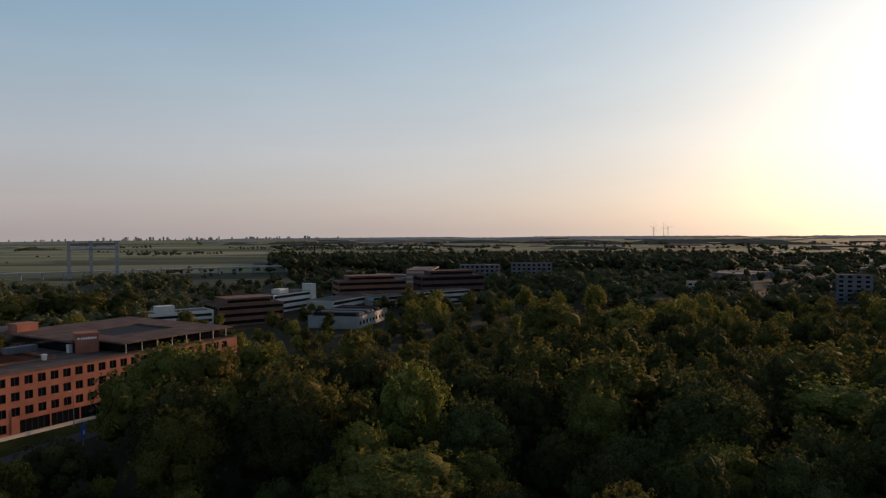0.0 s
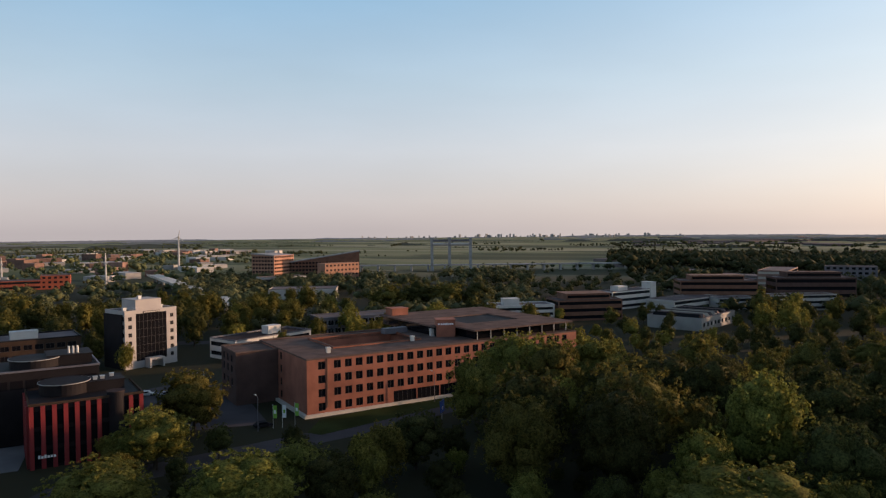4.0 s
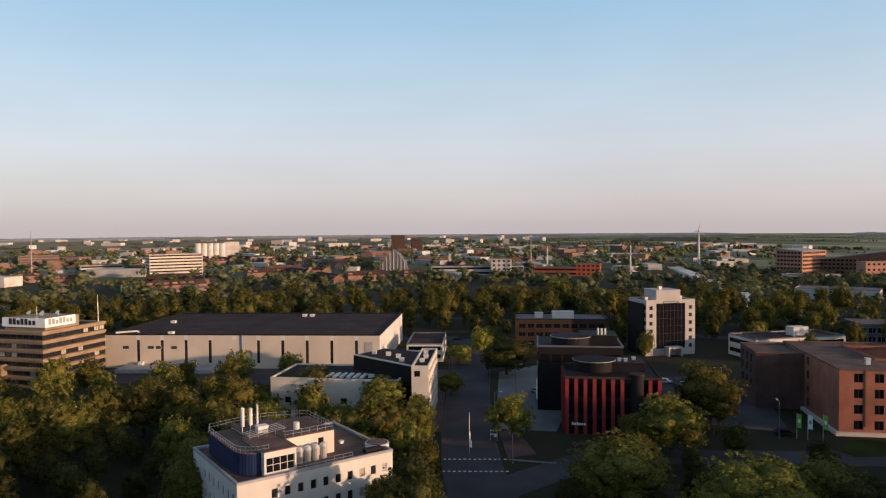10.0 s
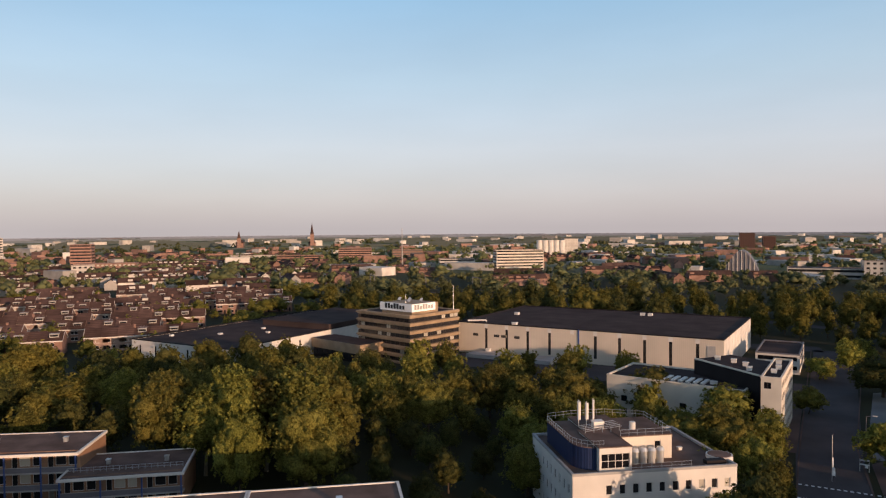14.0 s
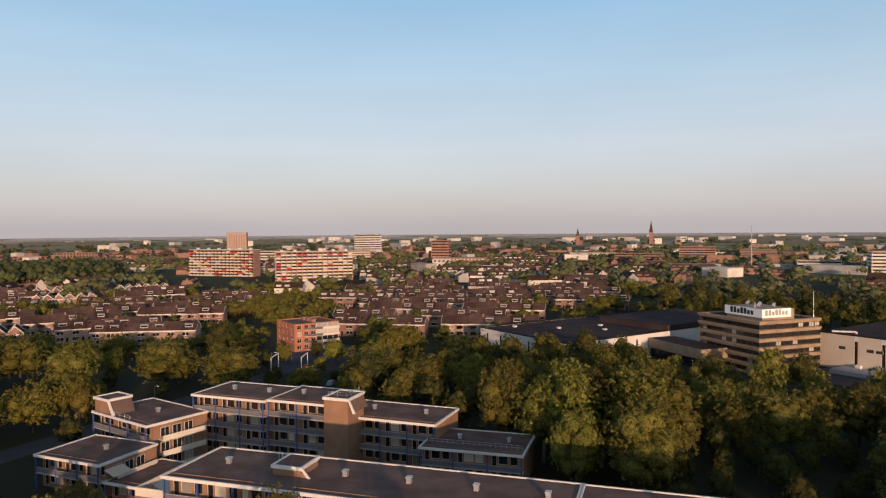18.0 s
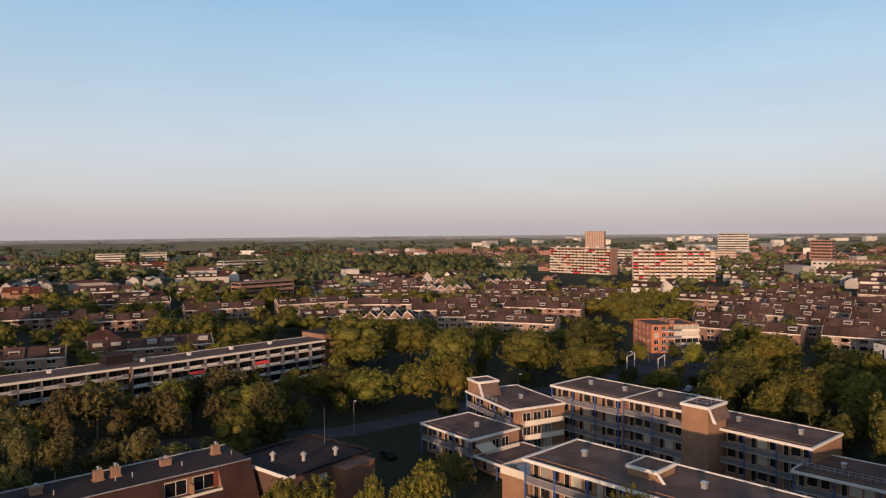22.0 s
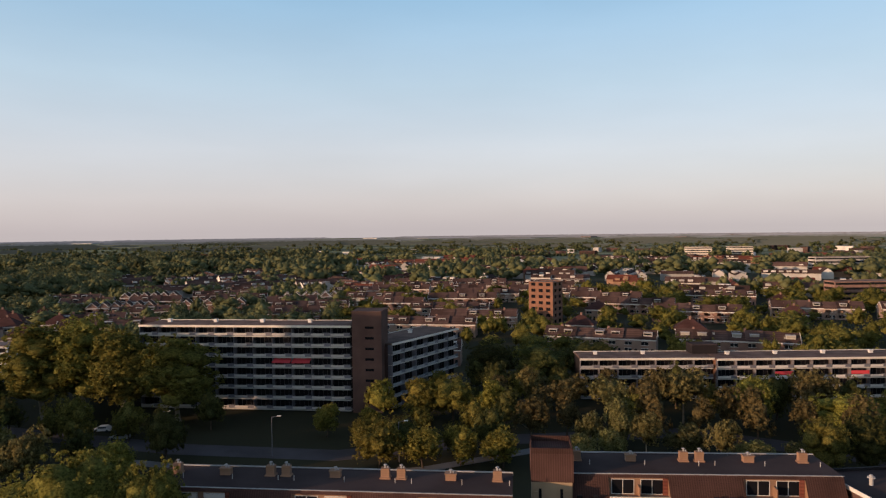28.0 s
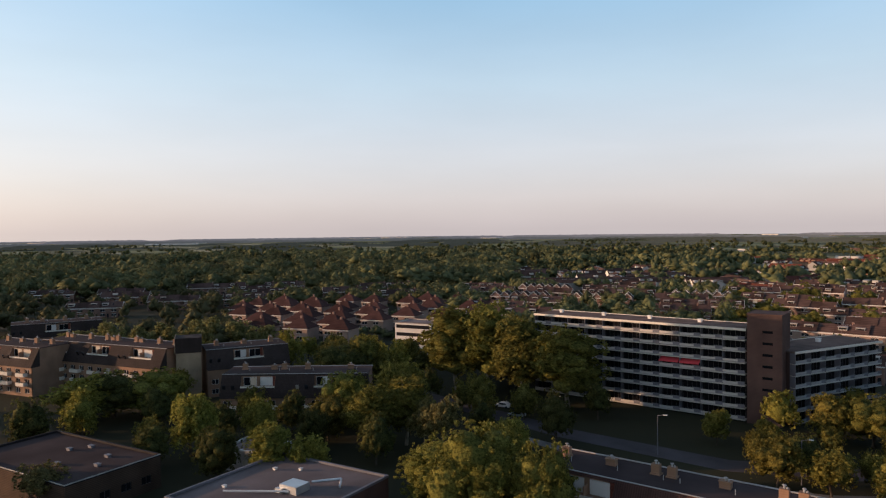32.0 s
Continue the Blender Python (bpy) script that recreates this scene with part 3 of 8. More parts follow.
# low woods at the edge of sight, one behind another; haze is painted in, paler and bluer with distance
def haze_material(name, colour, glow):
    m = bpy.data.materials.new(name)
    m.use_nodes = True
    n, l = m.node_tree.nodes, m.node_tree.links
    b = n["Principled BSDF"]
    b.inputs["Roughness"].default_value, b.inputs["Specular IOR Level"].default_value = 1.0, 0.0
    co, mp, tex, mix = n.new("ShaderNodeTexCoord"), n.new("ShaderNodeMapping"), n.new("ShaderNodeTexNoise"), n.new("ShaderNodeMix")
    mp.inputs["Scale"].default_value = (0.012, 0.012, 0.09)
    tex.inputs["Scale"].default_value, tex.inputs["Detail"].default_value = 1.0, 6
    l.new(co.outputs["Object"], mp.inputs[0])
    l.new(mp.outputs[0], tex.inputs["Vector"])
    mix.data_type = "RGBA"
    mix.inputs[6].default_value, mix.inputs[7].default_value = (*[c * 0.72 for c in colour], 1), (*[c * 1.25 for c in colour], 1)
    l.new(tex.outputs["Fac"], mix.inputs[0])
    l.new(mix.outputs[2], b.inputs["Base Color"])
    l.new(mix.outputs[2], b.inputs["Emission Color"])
    # faint emission stands in for the light that haze scatters
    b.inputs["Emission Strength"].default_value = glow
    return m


def far_ridge(r, height, gap, seed, mat):
    """A ring of wood edges with an uneven top and open stretches, r metres off."""
    s, step = Shape(), 0.0016
    last = None
    for k in range(int(math.radians(312) / step)):
        a = math.radians(-44) + k * step
        wide = noise.noise(Vector((math.cos(a) * 7, math.sin(a) * 7, seed))) + 0.5 * noise.noise(Vector((math.cos(a) * 26, math.sin(a) * 26, seed + 3)))
        bare = gap + (0.22 if 10 < math.degrees(a) < 48 else -0.3 if math.degrees(a) > 70 else 0.0)
        z = height * min(1.0, (wide - bare) * 2.6) * (0.9 + 0.22 * noise.noise(Vector((k * 0.31, seed, 0))))
        spot = (-math.sin(a) * r, math.cos(a) * r, z) if z > 0.8 else None
        if spot and last:
            s.face((last[0], last[1], 0), (spot[0], spot[1], 0), spot, last)
        last = spot
    tagged(new("backdrop", s.mesh("backdrop", mat)), "low hazy woods along the horizon", "backdrop", kind="structure")


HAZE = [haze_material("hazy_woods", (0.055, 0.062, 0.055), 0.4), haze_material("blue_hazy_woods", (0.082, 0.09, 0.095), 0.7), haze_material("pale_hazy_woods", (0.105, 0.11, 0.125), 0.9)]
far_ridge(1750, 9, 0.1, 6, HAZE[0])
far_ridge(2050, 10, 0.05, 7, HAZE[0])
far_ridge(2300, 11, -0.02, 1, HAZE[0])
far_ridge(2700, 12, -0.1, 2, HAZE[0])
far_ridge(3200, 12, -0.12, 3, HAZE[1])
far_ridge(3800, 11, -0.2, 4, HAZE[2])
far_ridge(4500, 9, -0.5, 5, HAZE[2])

# street between the offices, its crossing and the parking court
strip("road", [(-60, 52), (-97, 48), (-120, 55), (-147.5, 66), (-207.5, 94), (-266, 120)], 12, 0.03, "asphalt", "dark asphalt street between office blocks")
strip("road", [(-95, 20), (-108, 50), (-118, 82), (-95, 130), (-62, 215)], 9, 0.034, "asphalt", "dark asphalt street in front of the brick office")
plot("parking_court", [(-143, 72.5), (-158, 79), (-200, 101), (-206, 122), (-186, 124), (-136, 83)], 0.05, "pave_grey", "grey paved parking court beside the street", "pavement")
strip("traffic_island", [(-123.2, 64.2), (-117.4, 71.6)], 0.7, 0.12, "pave_grey", "low pale kerbed traffic island on the street corner", "kerb")
plot("pavement", [(-124, 64.5), (-140, 70.6), (-143, 76), (-124, 71)], 0.09, "paving", "reddish brick pavement at the street corner", "pavement")
plot("parking_lot", [(-133, 112), (-114, 130), (-140, 150), (-168, 158), (-176, 132)], 0.05, "asphalt", "dark asphalt parking lot beside the brick office", "pavement")
plot("lawn", [(-101, 128), (-97, 128), (-70, 200), (-80, 200), (-105, 138)], 0.06, "grass", "strip of mown grass below the brick office", "lawn")
plot("square", [(-226, -150), (-170, -150), (-170, -176), (-210, -196)], 0.05, "asphalt", "dark asphalt crossing by the red apartment house", "pavement")
strip("road", [(-10, -165), (-60, -150), (-120, -158), (-175, -165), (-260, -250)], 8, 0.03, "asphalt", "dark asphalt street under the trees")
strip("road", [(150, -130), (95, -128), (60, -132), (30, -150), (-10, -165)], 7, 0.034, "asphalt", "dark asphalt street in front of the gallery flats")
strip("path", [(110, -118), (60, -119), (40, -128), (15, -150)], 3, 0.045, "pave_grey", "narrow grey paved path in the grass", "path")
plot("yard", [(-222, 64), (-258, -14), (-238, -22), (-212, 30)], 0.05, "asphalt", "dark asphalt yard along the warehouse", "pavement")
strip("road", [(-270, 118), (-292, 40), (-322, -30), (-350, -110)], 12, 0.03, "asphalt", "asphalt road behind the warehouse")
strip("road", [(-200, 230), (-300, 170), (-420, 60), (-520, -80)], 9, 0.03, "asphalt", "asphalt road below the tree belt")

# dashed edges of the raised crossing on the street
zebra = thing("crossing_marks", -122, 49.5, 66, "two broken white lines across dark asphalt", "road marking", kind="structure")
dash = Shape().box(0, 0, 0.036, 0.55, 0.5, 0.042).mesh("stripe", "paint")
for row in (0, 7.0):
    for k in range(13):
        piece("stripe", dash, zebra, pose(k * 1.0, row, 0))

# kerbs and the bays of the parking lots
bays = thing("parking_bays", -146, 116, 40, "white lines of the parking bays on asphalt", "road marking", kind="structure")
mark = Shape().box(0, -0.05, 0.053, 4.6, 0.05, 0.058).mesh("bay_line", "paint")
for k in range(12):
    piece("bay_line", mark, bays, pose(-8, k * 2.5, 0))
strip("kerb", [(-123, 62.5), (-149.5, 72.5), (-205, 100.2), (-263, 126.5)], 0.3, 0.12, "paving", "brown brick kerb along the street", "kerb")
strip("kerb", [(-121, 49), (-146, 59.6), (-210, 87.8), (-268, 113.5)], 0.3, 0.12, "paving", "brown brick kerb along the street", "kerb")
strip("pavement", [(-146.5, 57.7), (-210.5, 85.9)], 3.0, 0.1, "paving", "reddish brick pavement along the street", "pavement")

# ---- brick office with the courtyard ----
def brick_office():
    L, W, h = 88.0, 39.0, 14.5
    rows = [(x, z, 1.9, 2.0) for z in (1.3, 4.75, 8.2, 11.65) for x in [3.0] + [7.2 + 3.0 * i for i in range(26)]]
    front = [o for o in rows if o[1] > 4 or o[0] < 21]
    front += [(24 + 7.2 * i, 0.7, 6.9, 3.0) for i in range(8)]
    left = pane_grid(2, 21, 6, 1.3, 3.45, 4, 1.5, 2.0)
    top = building("brick_office", -108.9, 138.2, 58.5, L, W, h, "four-storey orange brick office with paired dark windows and a flat roof", "office building",
                   "brick", "roof", "roof", {"front": front, "left": left}, 1, 0, "frame_dark", "glass_dark")
    # the roof lies round an open courtyard with brick sides
    x0, y0, x1, y1, deep = 13.0, 14.0, 40.0, 33.0, 1.0
    ring = ((0.25, 0.25, L - 0.25, y0), (0.25, y1, L - 0.25, W - 0.25), (0.25, y0, x0, y1), (x1, y0, L - 0.25, y1))
    for ob in top.children:
        if ob.name.startswith("roof"):
            s = Shape()
            for a in ring:
                s.box(a[0], a[1], h - 1.2, a[2], a[3], h - 0.35)
            ob.data = s.mesh("roof", "roof")
    s = Shape()
    for a in ((x0 - 0.3, y0 - 0.3, x1 + 0.3, y0), (x0 - 0.3, y1, x1 + 0.3, y1 + 0.3), (x0 - 0.3, y0, x0, y1), (x1, y0, x1 + 0.3, y1)):
        s.box(a[0], a[1], deep, a[2], a[3], h + 0.1)
    part("courtyard_wall", s, "brick", top)
    part("courtyard_floor", Shape().box(x0, y0, deep - 0.2, x1, y1, deep), "dark", top)
    f, g = window_meshes(1.9, 2.0, 1, 0, "frame_dark", "glass_dark")
    for z in (8.2, 11.4):
        for k in range(7):
            piece("window", g, top, pose(x0 + 2 + k * 3.5, y1 - 0.03, z))
    s = Shape()
    for a in ((x0 - 0.4, y0 - 0.4, x1 + 0.4, y0 + 0.1), (x0 - 0.4, y1 - 0.1, x1 + 0.4, y1 + 0.4), (x0 - 0.4, y0 + 0.1, x0 + 0.1, y1 - 0.1), (x1 - 0.1, y0 + 0.1, x1 + 0.4, y1 - 0.1)):
        s.box(a[0], a[1], h + 0.1, a[2], a[3], h + 0.22)
    part("courtyard_coping", s, "roof", top)
    s = Shape().box(-0.9, -0.9, 0, L, 0, 0.75).box(-0.9, 0, 0, 0, 22, 0.75)
    part("plinth", s, "cream", top, "pale stone plinth")
    s = Shape().box(5.2, -0.14, 2.0, 5.5, 0, h)
    part("downpipe", s, "brick_dark", top)
    # set-back top storey with a wide roof, a glazed strip and a shallow court painted dark to look sunken
    zt = h + 2.4
    s = Shape().box(53.5, 5.5, h - 0.3, 86, 30, zt).box(47, 16, h - 0.3, 53.5, 52, zt).box(53.5, 30, 0.1, 86, 52, zt)
    part("top_storey", s, "glass_dark", top, "dark glazed top storey")
    s = Shape().box(51.5, 2.2, zt, 88.5, 16, zt + 0.45).box(46, 16, zt, 58, 53, zt + 0.45).box(58, 34, zt, 88.5, 53, zt + 0.45).box(78, 16, zt, 88.5, 34, zt + 0.45)
    part("top_roof", s, "roof", top)
    # near-black sheet stands in for the shade down in the court
    part("sunken_court", Shape().box(58, 16, zt + 0.02, 78, 34, zt + 0.06), "dark", top)
    for k in range(8):
        part("column", Shape().tube((53 + k * 4.8, 3.2, h - 0.2), (53 + k * 4.8, 3.2, zt), 0.13, n=6), "metal", top)
    for k in range(7):
        part("mullion", Shape().box(54.5 + k * 4.8, 5.35, h, 54.65 + k * 4.8, 5.5, zt), "steel_grey", top)
    s = Shape().box(0, 0, 0, 5.6, 5.2, 5.0).box(-0.15, -0.15, 5.0, 5.75, 5.35, 5.2)
    s2 = part("sign_tower", s, "brick", top)
    s2.matrix_basis = pose(46.4, 15.0, h - 0.3, 0, 0, -24)
    sign_bars((0.5, 0.5, 0.5, 0.62, 0.5, 0.5, 0.5), s2, pose(1.2, -0.02, 3.6, 90, 0, 0), 1.0, "sign_white")
    part("sign_mark", Shape().box(0.4, -0.06, 3.65, 0.9, 0, 4.1), "sign_white", s2)
    part("lift_housing", Shape().box(48, 47, h - 0.3, 54, 52, zt + 2.6).box(47.8, 46.8, zt + 2.6, 54.2, 52.2, zt + 2.85), "brick", top)
    part("door", Shape().box(46.0, 17.5, h - 0.3, 46.95, 18.8, h + 1.9), "trim", top)
    for x, y in ((9.3, 9.8), (37.2, 14.6)):
        roof_unit(top, x - 0.2, y - 1.4, h - 0.35, 0.95, 0.95, 1.5, "trim")
    s = Shape().box(36, 29, h - 0.3, 44, 31.4, h + 1.4).box(38, 33.6, h - 0.3, 46, 34.6, h + 0.6)
    part("duct", s, "steel_grey", top)
    # wing toward the parking lot, its brick darkened to stand for shade
    wing = [(x, z, 1.7, 2.0) for z in (1.3, 4.75, 8.2, 11.0) for x in (2, 6, 10)]
    building("brick_wing", 0, 0, 0, 12, 15, 14.2, "", "", "brick_shade", "roof", "roof", {"left": wing[3:]}, 1, 0, "frame_dark", "glass_dark", parent=top, lx=-11.5, ly=22)


brick_office()

# long low office behind it and its neighbours
building("low_office", -189, 250, 55, 42, 16, 8.0, "low glazed office with a grey metal roof", "office building", "steel_grey", "roof_pale", "steel_grey",
         {"front": pane_grid(0, 42, 13, 1, 3.5, 2, 2.7, 2.2)}, 1, 0, "frame", "glass_dark")
t1 = building("low_office", -180.5, 188.7, 80, 36, 15, 7.4, "low white and black banded office with a flat roof", "office building", "white", "roof_dark", "steel_grey",
              {"front": [(0.6, z, 34.6, 1.5) for z in (1.2, 4.6)], "left": [(0.6, z, 13.5, 1.5) for z in (1.2, 4.6)]}, 6, 0, "frame_dark", "glass_dark")
roof_unit(t1, 22, 7, 7.1, 6, 4, 3, "white", "plant_room")
t1 = building("banded_office", -134.7, 317, 37, 31, 15, 9.0, "white and black banded office with a rooftop cabin", "office building", "white", "roof_pale", "trim",
              {"front": [(0.6, z, 29.6, 1.3) for z in (1.0, 3.7, 6.4)], "right": [(0.6, z, 13.5, 1.3) for z in (1.0, 3.7, 6.4)]}, 8, 0, "frame_dark", "glass_dark")
roof_unit(t1, 10, 7, 8.7, 8, 6, 3.2, "white", "plant_room")

# ---- white office tower ----
tw = [(1.2, 2.6 + 2.75 * i, 1.3, 1.35) for i in range(6)] + [(16.7, 2.6 + 2.75 * i, 1.3, 1.35) for i in range(6)]
tw += [(3.9, 2.4, 11.4, 16.2)]
tower = building("office_tower", -203, 161, 80, 19.2, 13, 19.8, "white seven-storey office tower with a dark glass middle", "office building", "tower_white", "roof_pale", "tower_white",
                 {"front": tw, "left": pane_grid(0, 13, 4, 2.6, 2.75, 6, 2.4, 1.5)}, 1, 5, "frame_dark", "glass_dark")
part("side_cladding", Shape().box(-0.5, 1.2, 0, -0.12, 13, 18.6), "dark", tower, "black side cladding")
part("plant_room", Shape().box(5, 2, 19.4, 14.5, 11, 23.0).box(4.9, 1.9, 23, 14.6, 11.1, 23.2), "tower_white", tower)
part("sign_bar", Shape().box(6.5, -0.1, 18.6, 12.6, 0, 19.3), "dark", tower)
s = Shape()
for k in range(9):
    s.box(6.9 + k * 0.62, -0.16, 18.75, 7.3 + k * 0.62, -0.1, 19.15)
part("sign_mark", s, "trim", tower)
part("entrance_porch", Shape().box(7, -3.2, 2.6, 12.5, 0, 3.3).box(7, -3.2, 0, 7.6, 0, 2.6).box(11.9, -3.2, 0, 12.5, 0, 2.6), "tower_white", tower)
for x, y in ((2, 4), (16, 5), (8, 5)):
    roof_unit(tower, x, y, 19.45 if x != 8 else 23.1, 1.1, 1.1, 1.2)
railing(tower, [(0.3, 0.3), (4.8, 0.3)], 19.8)

# ---- red and black office block ----
def red_office():
    top = thing("red_black_office", -134, 84, 60, "black office block with vertical red fins and round roof drums", "office building")
    L, W, h = 21, 17, 12.9
    s = Shape().box(0.3, 0.3, 0, L - 0.3, W, h - 0.6)
    part("body", s, "dark", top)
    part("roof", Shape().box(0.5, 0.5, h - 0.6, L - 0.5, W - 0.2, h - 0.45), "dark", top)
    part("coping", Shape().box(0, 0, h - 0.5, L, 0.3, h).box(0, 0.3, h - 0.5, 0.3, W, h).box(L - 0.3, 0.3, h - 0.5, L, W, h), "louvre", top)
    fin = Shape().box(-0.4, -0.35, 0, 0.4, 0.3, h - 0.55).mesh("fin", "red")
    for k in range(11):
        x = 0.5 + k * 2.0
        if not 13.5 < x < 18:
            piece("fin", fin, top, pose(x, 0, 0))
    for k in range(7):
        piece("fin", fin, top, pose(0, 1.6 + k * 2.3, 0, 0, 0, -90))
    s = Shape()
    pane = Shape().box(0, 0.2, 0, 1.5, 0.26, 3.0).mesh("pane", "glass_dark")
    for k in range(10):
        for z in (0.5, 4.4, 8.3):
            piece("pane", pane, top, pose(0.8 + k * 2.0, 0, z))
    # round stair tower at the front and two drums on the roof
    ring = [(15.8 + 1.7 * math.cos(a * math.pi / 12), 1.0 + 1.7 * math.sin(a * math.pi / 12)) for a in range(24)]
    part("stair_tower", Shape().prism(ring, 0, h + 0.5), "dark", top)
    part("stair_roof", Shape().prism([(15.8 + (x - 15.8) * 1.05, 1.0 + (y - 1.0) * 1.05) for x, y in ring], h + 0.5, h + 0.7), "roof_dark", top)
    ring = [(7.2 + 4.8 * math.cos(a * math.pi / 16), 10.8 + 4.8 * math.sin(a * math.pi / 16)) for a in range(32)]
    part("roof_drum", Shape().prism(ring, h - 0.5, h + 1.9), "dark", top)
    part("drum_rim", Shape().prism([(7.2 + (x - 7.2) * 1.06, 10.8 + (y - 10.8) * 1.06) for x, y in ring], h + 1.9, h + 2.05), "grey", top)
    part("drum_roof", Shape().prism([(7.2 + (x - 7.2) * 1.03, 10.8 + (y - 10.8) * 1.03) for x, y in ring], h + 2.05, h + 2.08), "dark", top)
    part("roof_hall", Shape().box(9, 8, h - 0.5, 18.5, 15, h + 1.5).box(8.8, 7.8, h + 1.5, 18.7, 15.2, h + 1.7), "dark", top)
    for x, y in ((13, 10), (14.4, 10), (16.5, 12)):
        roof_unit(top, x, y, h + 1.7, 0.8, 0.8, 0.7)
    sign_bars((0.7, 0.5, 0.7, 0.5, 0.5, 0.5), top, pose(1.5, -0.4, 2.1, 90, 0, 0), 0.95, "sign_white")
    # second block behind, one floor higher
    b = Shape().box(-6, 20, 0, 15, 36, 16.0)
    part("rear_body", b, "dark", top)
    part("rear_coping", Shape().box(-6.2, 19.8, 16.0, 15.2, 20.2, 16.4).box(-6.2, 20.2, 16.0, -5.8, 36, 16.4).box(14.8, 20.2, 16.0, 15.2, 36, 16.4), "steel_grey", top)
    part("rear_roof", Shape().box(-5.8, 20.2, 16.0, 14.8, 36, 16.1), "dark", top)
    ring = [(2.5 + 5 * math.cos(a * math.pi / 16), 26 + 5 * math.sin(a * math.pi / 16)) for a in range(32)]
    part("rear_drum", Shape().prism(ring, 16.0, 18.0), "dark", top)
    part("rear_drum_rim", Shape().prism([(2.5 + (x - 2.5) * 1.06, 26 + (y - 26) * 1.06) for x, y in ring], 18.0, 18.15), "grey", top)
    part("rear_drum_roof", Shape().prism([(2.5 + (x - 2.5) * 1.03, 26 + (y - 26) * 1.03) for x, y in ring], 18.15, 18.18), "dark", top)
    part("rear_hall", Shape().box(5, 24, 16.0, 14, 33, 18.2).box(4.8, 23.8, 18.2, 14.2, 33.2, 18.4), "dark", top)
    for k in range(3):
        part("chimney", Shape().tube((9.4 + k * 0.9, 26, 18.2), (9.4 + k * 0.9, 26, 20.0), 0.24, n=10), "trim", top)
    part("link", Shape().box(2, 17, 0, 12, 20, 11), "dark", top)
    band = Shape().box(0, 0, 0, 0.08, 2.3, 1.9).mesh("pane", "glass_dark")
    for z in (1.2, 4.9, 8.6, 12.3):
        for k in range(6):
            piece("pane", band, top, pose(-6.06, 20.6 + k * 2.6, z))
    wide = Shape().box(0, 0, 0, 2.4, 0.08, 1.9).mesh("pane", "glass_dark")
    for k in range(7):
        piece("pane", wide, top, pose(-5.4 + k * 2.9, 19.94, 12.3))
    part("banner", Shape().box(-6.35, 18.6, 3, -6.15, 19.6, 8), "sign_white", top)


red_office()

# brown office further along the street
s0 = building("brown_office", -232, 124, 62, 34, 18, 12.0, "three-storey brown brick office with banded windows", "office building", "louvre", "roof_pale", "dark",
              {"front": pane_grid(1, 33, 10, 2.2, 3.2, 3, 2.5, 1.7), "left": pane_grid(1, 17, 5, 2.2, 3.2, 3, 2.5, 1.7)}, 1, 0, "frame_dark", "glass_dark")
roof_unit(s0, 9, 8, 11.6, 3, 3, 2, "white")
roof_unit(s0, 18, 7, 11.6, 8, 4, 2.6, "white", "plant_room")

# ---- warehouse ----
def warehouse():
    L, W, h = 93.0, 60.0, 11.3
    bays = [11.0 + 8.2 * i for i in range(10)]
    front = []
    for i, x in enumerate(bays):
        if i != 4:
            front.append((x, 1.8, 1.0, 7.6))
    for x in (6.0, 14.6, 17.4, 22.6):
        front.append((x, 6.4, 2.2, 1.0))
    top = building("warehouse", -261, -16, 64, L, W, h, "large pale beige warehouse with narrow tall windows", "warehouse", "panel", "roof_dark", "dark",
                   {"front": front}, 1, 9, "frame_dark", "glass_dark", lip=0.25)
    for i, x in enumerate(bays):
        part("white_panel", Shape().box(x - 0.15, -0.06, 9.5, x + 1.15, 0.02, h - 0.3), "trim", top)
    part("downpipe", Shape().box(46.5, -0.2, 0, 46.9, 0, h), "blue_paint", top)
    rib = Shape().box(0, -0.14, 0.4, 0.5, 0, h - 0.3).mesh("rib", "white")
    for k in range(9):
        piece("rib", rib, top, sides(L, W)["right"] @ pose(3 + k * 6.2, 0, 0))
    part("end_wall", Shape().box(L, 0.2, 0.2, L + 0.08, W - 0.2, h - 0.35), "white", top, "white end wall")
    part("door", Shape().box(88, -0.1, 5.4, 90.6, 0.02, 9), "grey", top)
    part("pipe", Shape().tube((3, 1.5, h + 0.3), (9, 5, h + 0.4), 0.3, n=8).tube((9, 5, h + 0.4), (9, 5, h - 0.2), 0.3, n=8), "trim", top)
    for x, y in ((22, 2), (55, 50), (58, 50), (10, 30)):
        roof_unit(top, x, y, h - 0.3, 1.6, 1.6, 1.0, "trim")
    part("loading_dock", Shape().box(8, -9, 0, 40, -0.2, 1.3), "grey", top)
    for x in (12, 30, 44):
        part("cabinet", Shape().box(x, -1.6, 0, x + 1.6, -0.3, 2.3), "trim", top)


warehouse()
t2 = building("dark_roof_hall", -237, -130, 65, 48, 96, 8.0, "wide low hall with a dark roof and white fascia", "warehouse", "white", "roof_dark", "dark",
              {"front": [(4 + 8 * i, 1.2, 0.9, 5) for i in range(5)], "right": [(6 + 9 * i, 1.2, 0.9, 5) for i in range(4)]}, 0, 3, "frame_dark", "glass_dark")
for k in range(8):
    roof_unit(t2, 6 + (k * 17) % 38, 12 + (k * 29) % 76, 7.7, 1.2, 1.2, 0.5, "trim", "rooflight")
part("upper_hall", Shape().box(14, 50, 7.6, 47.8, 95.6, 9.6).box(13.8, 49.8, 9.6, 48, 95.8, 9.8), "roof_dark", t2)

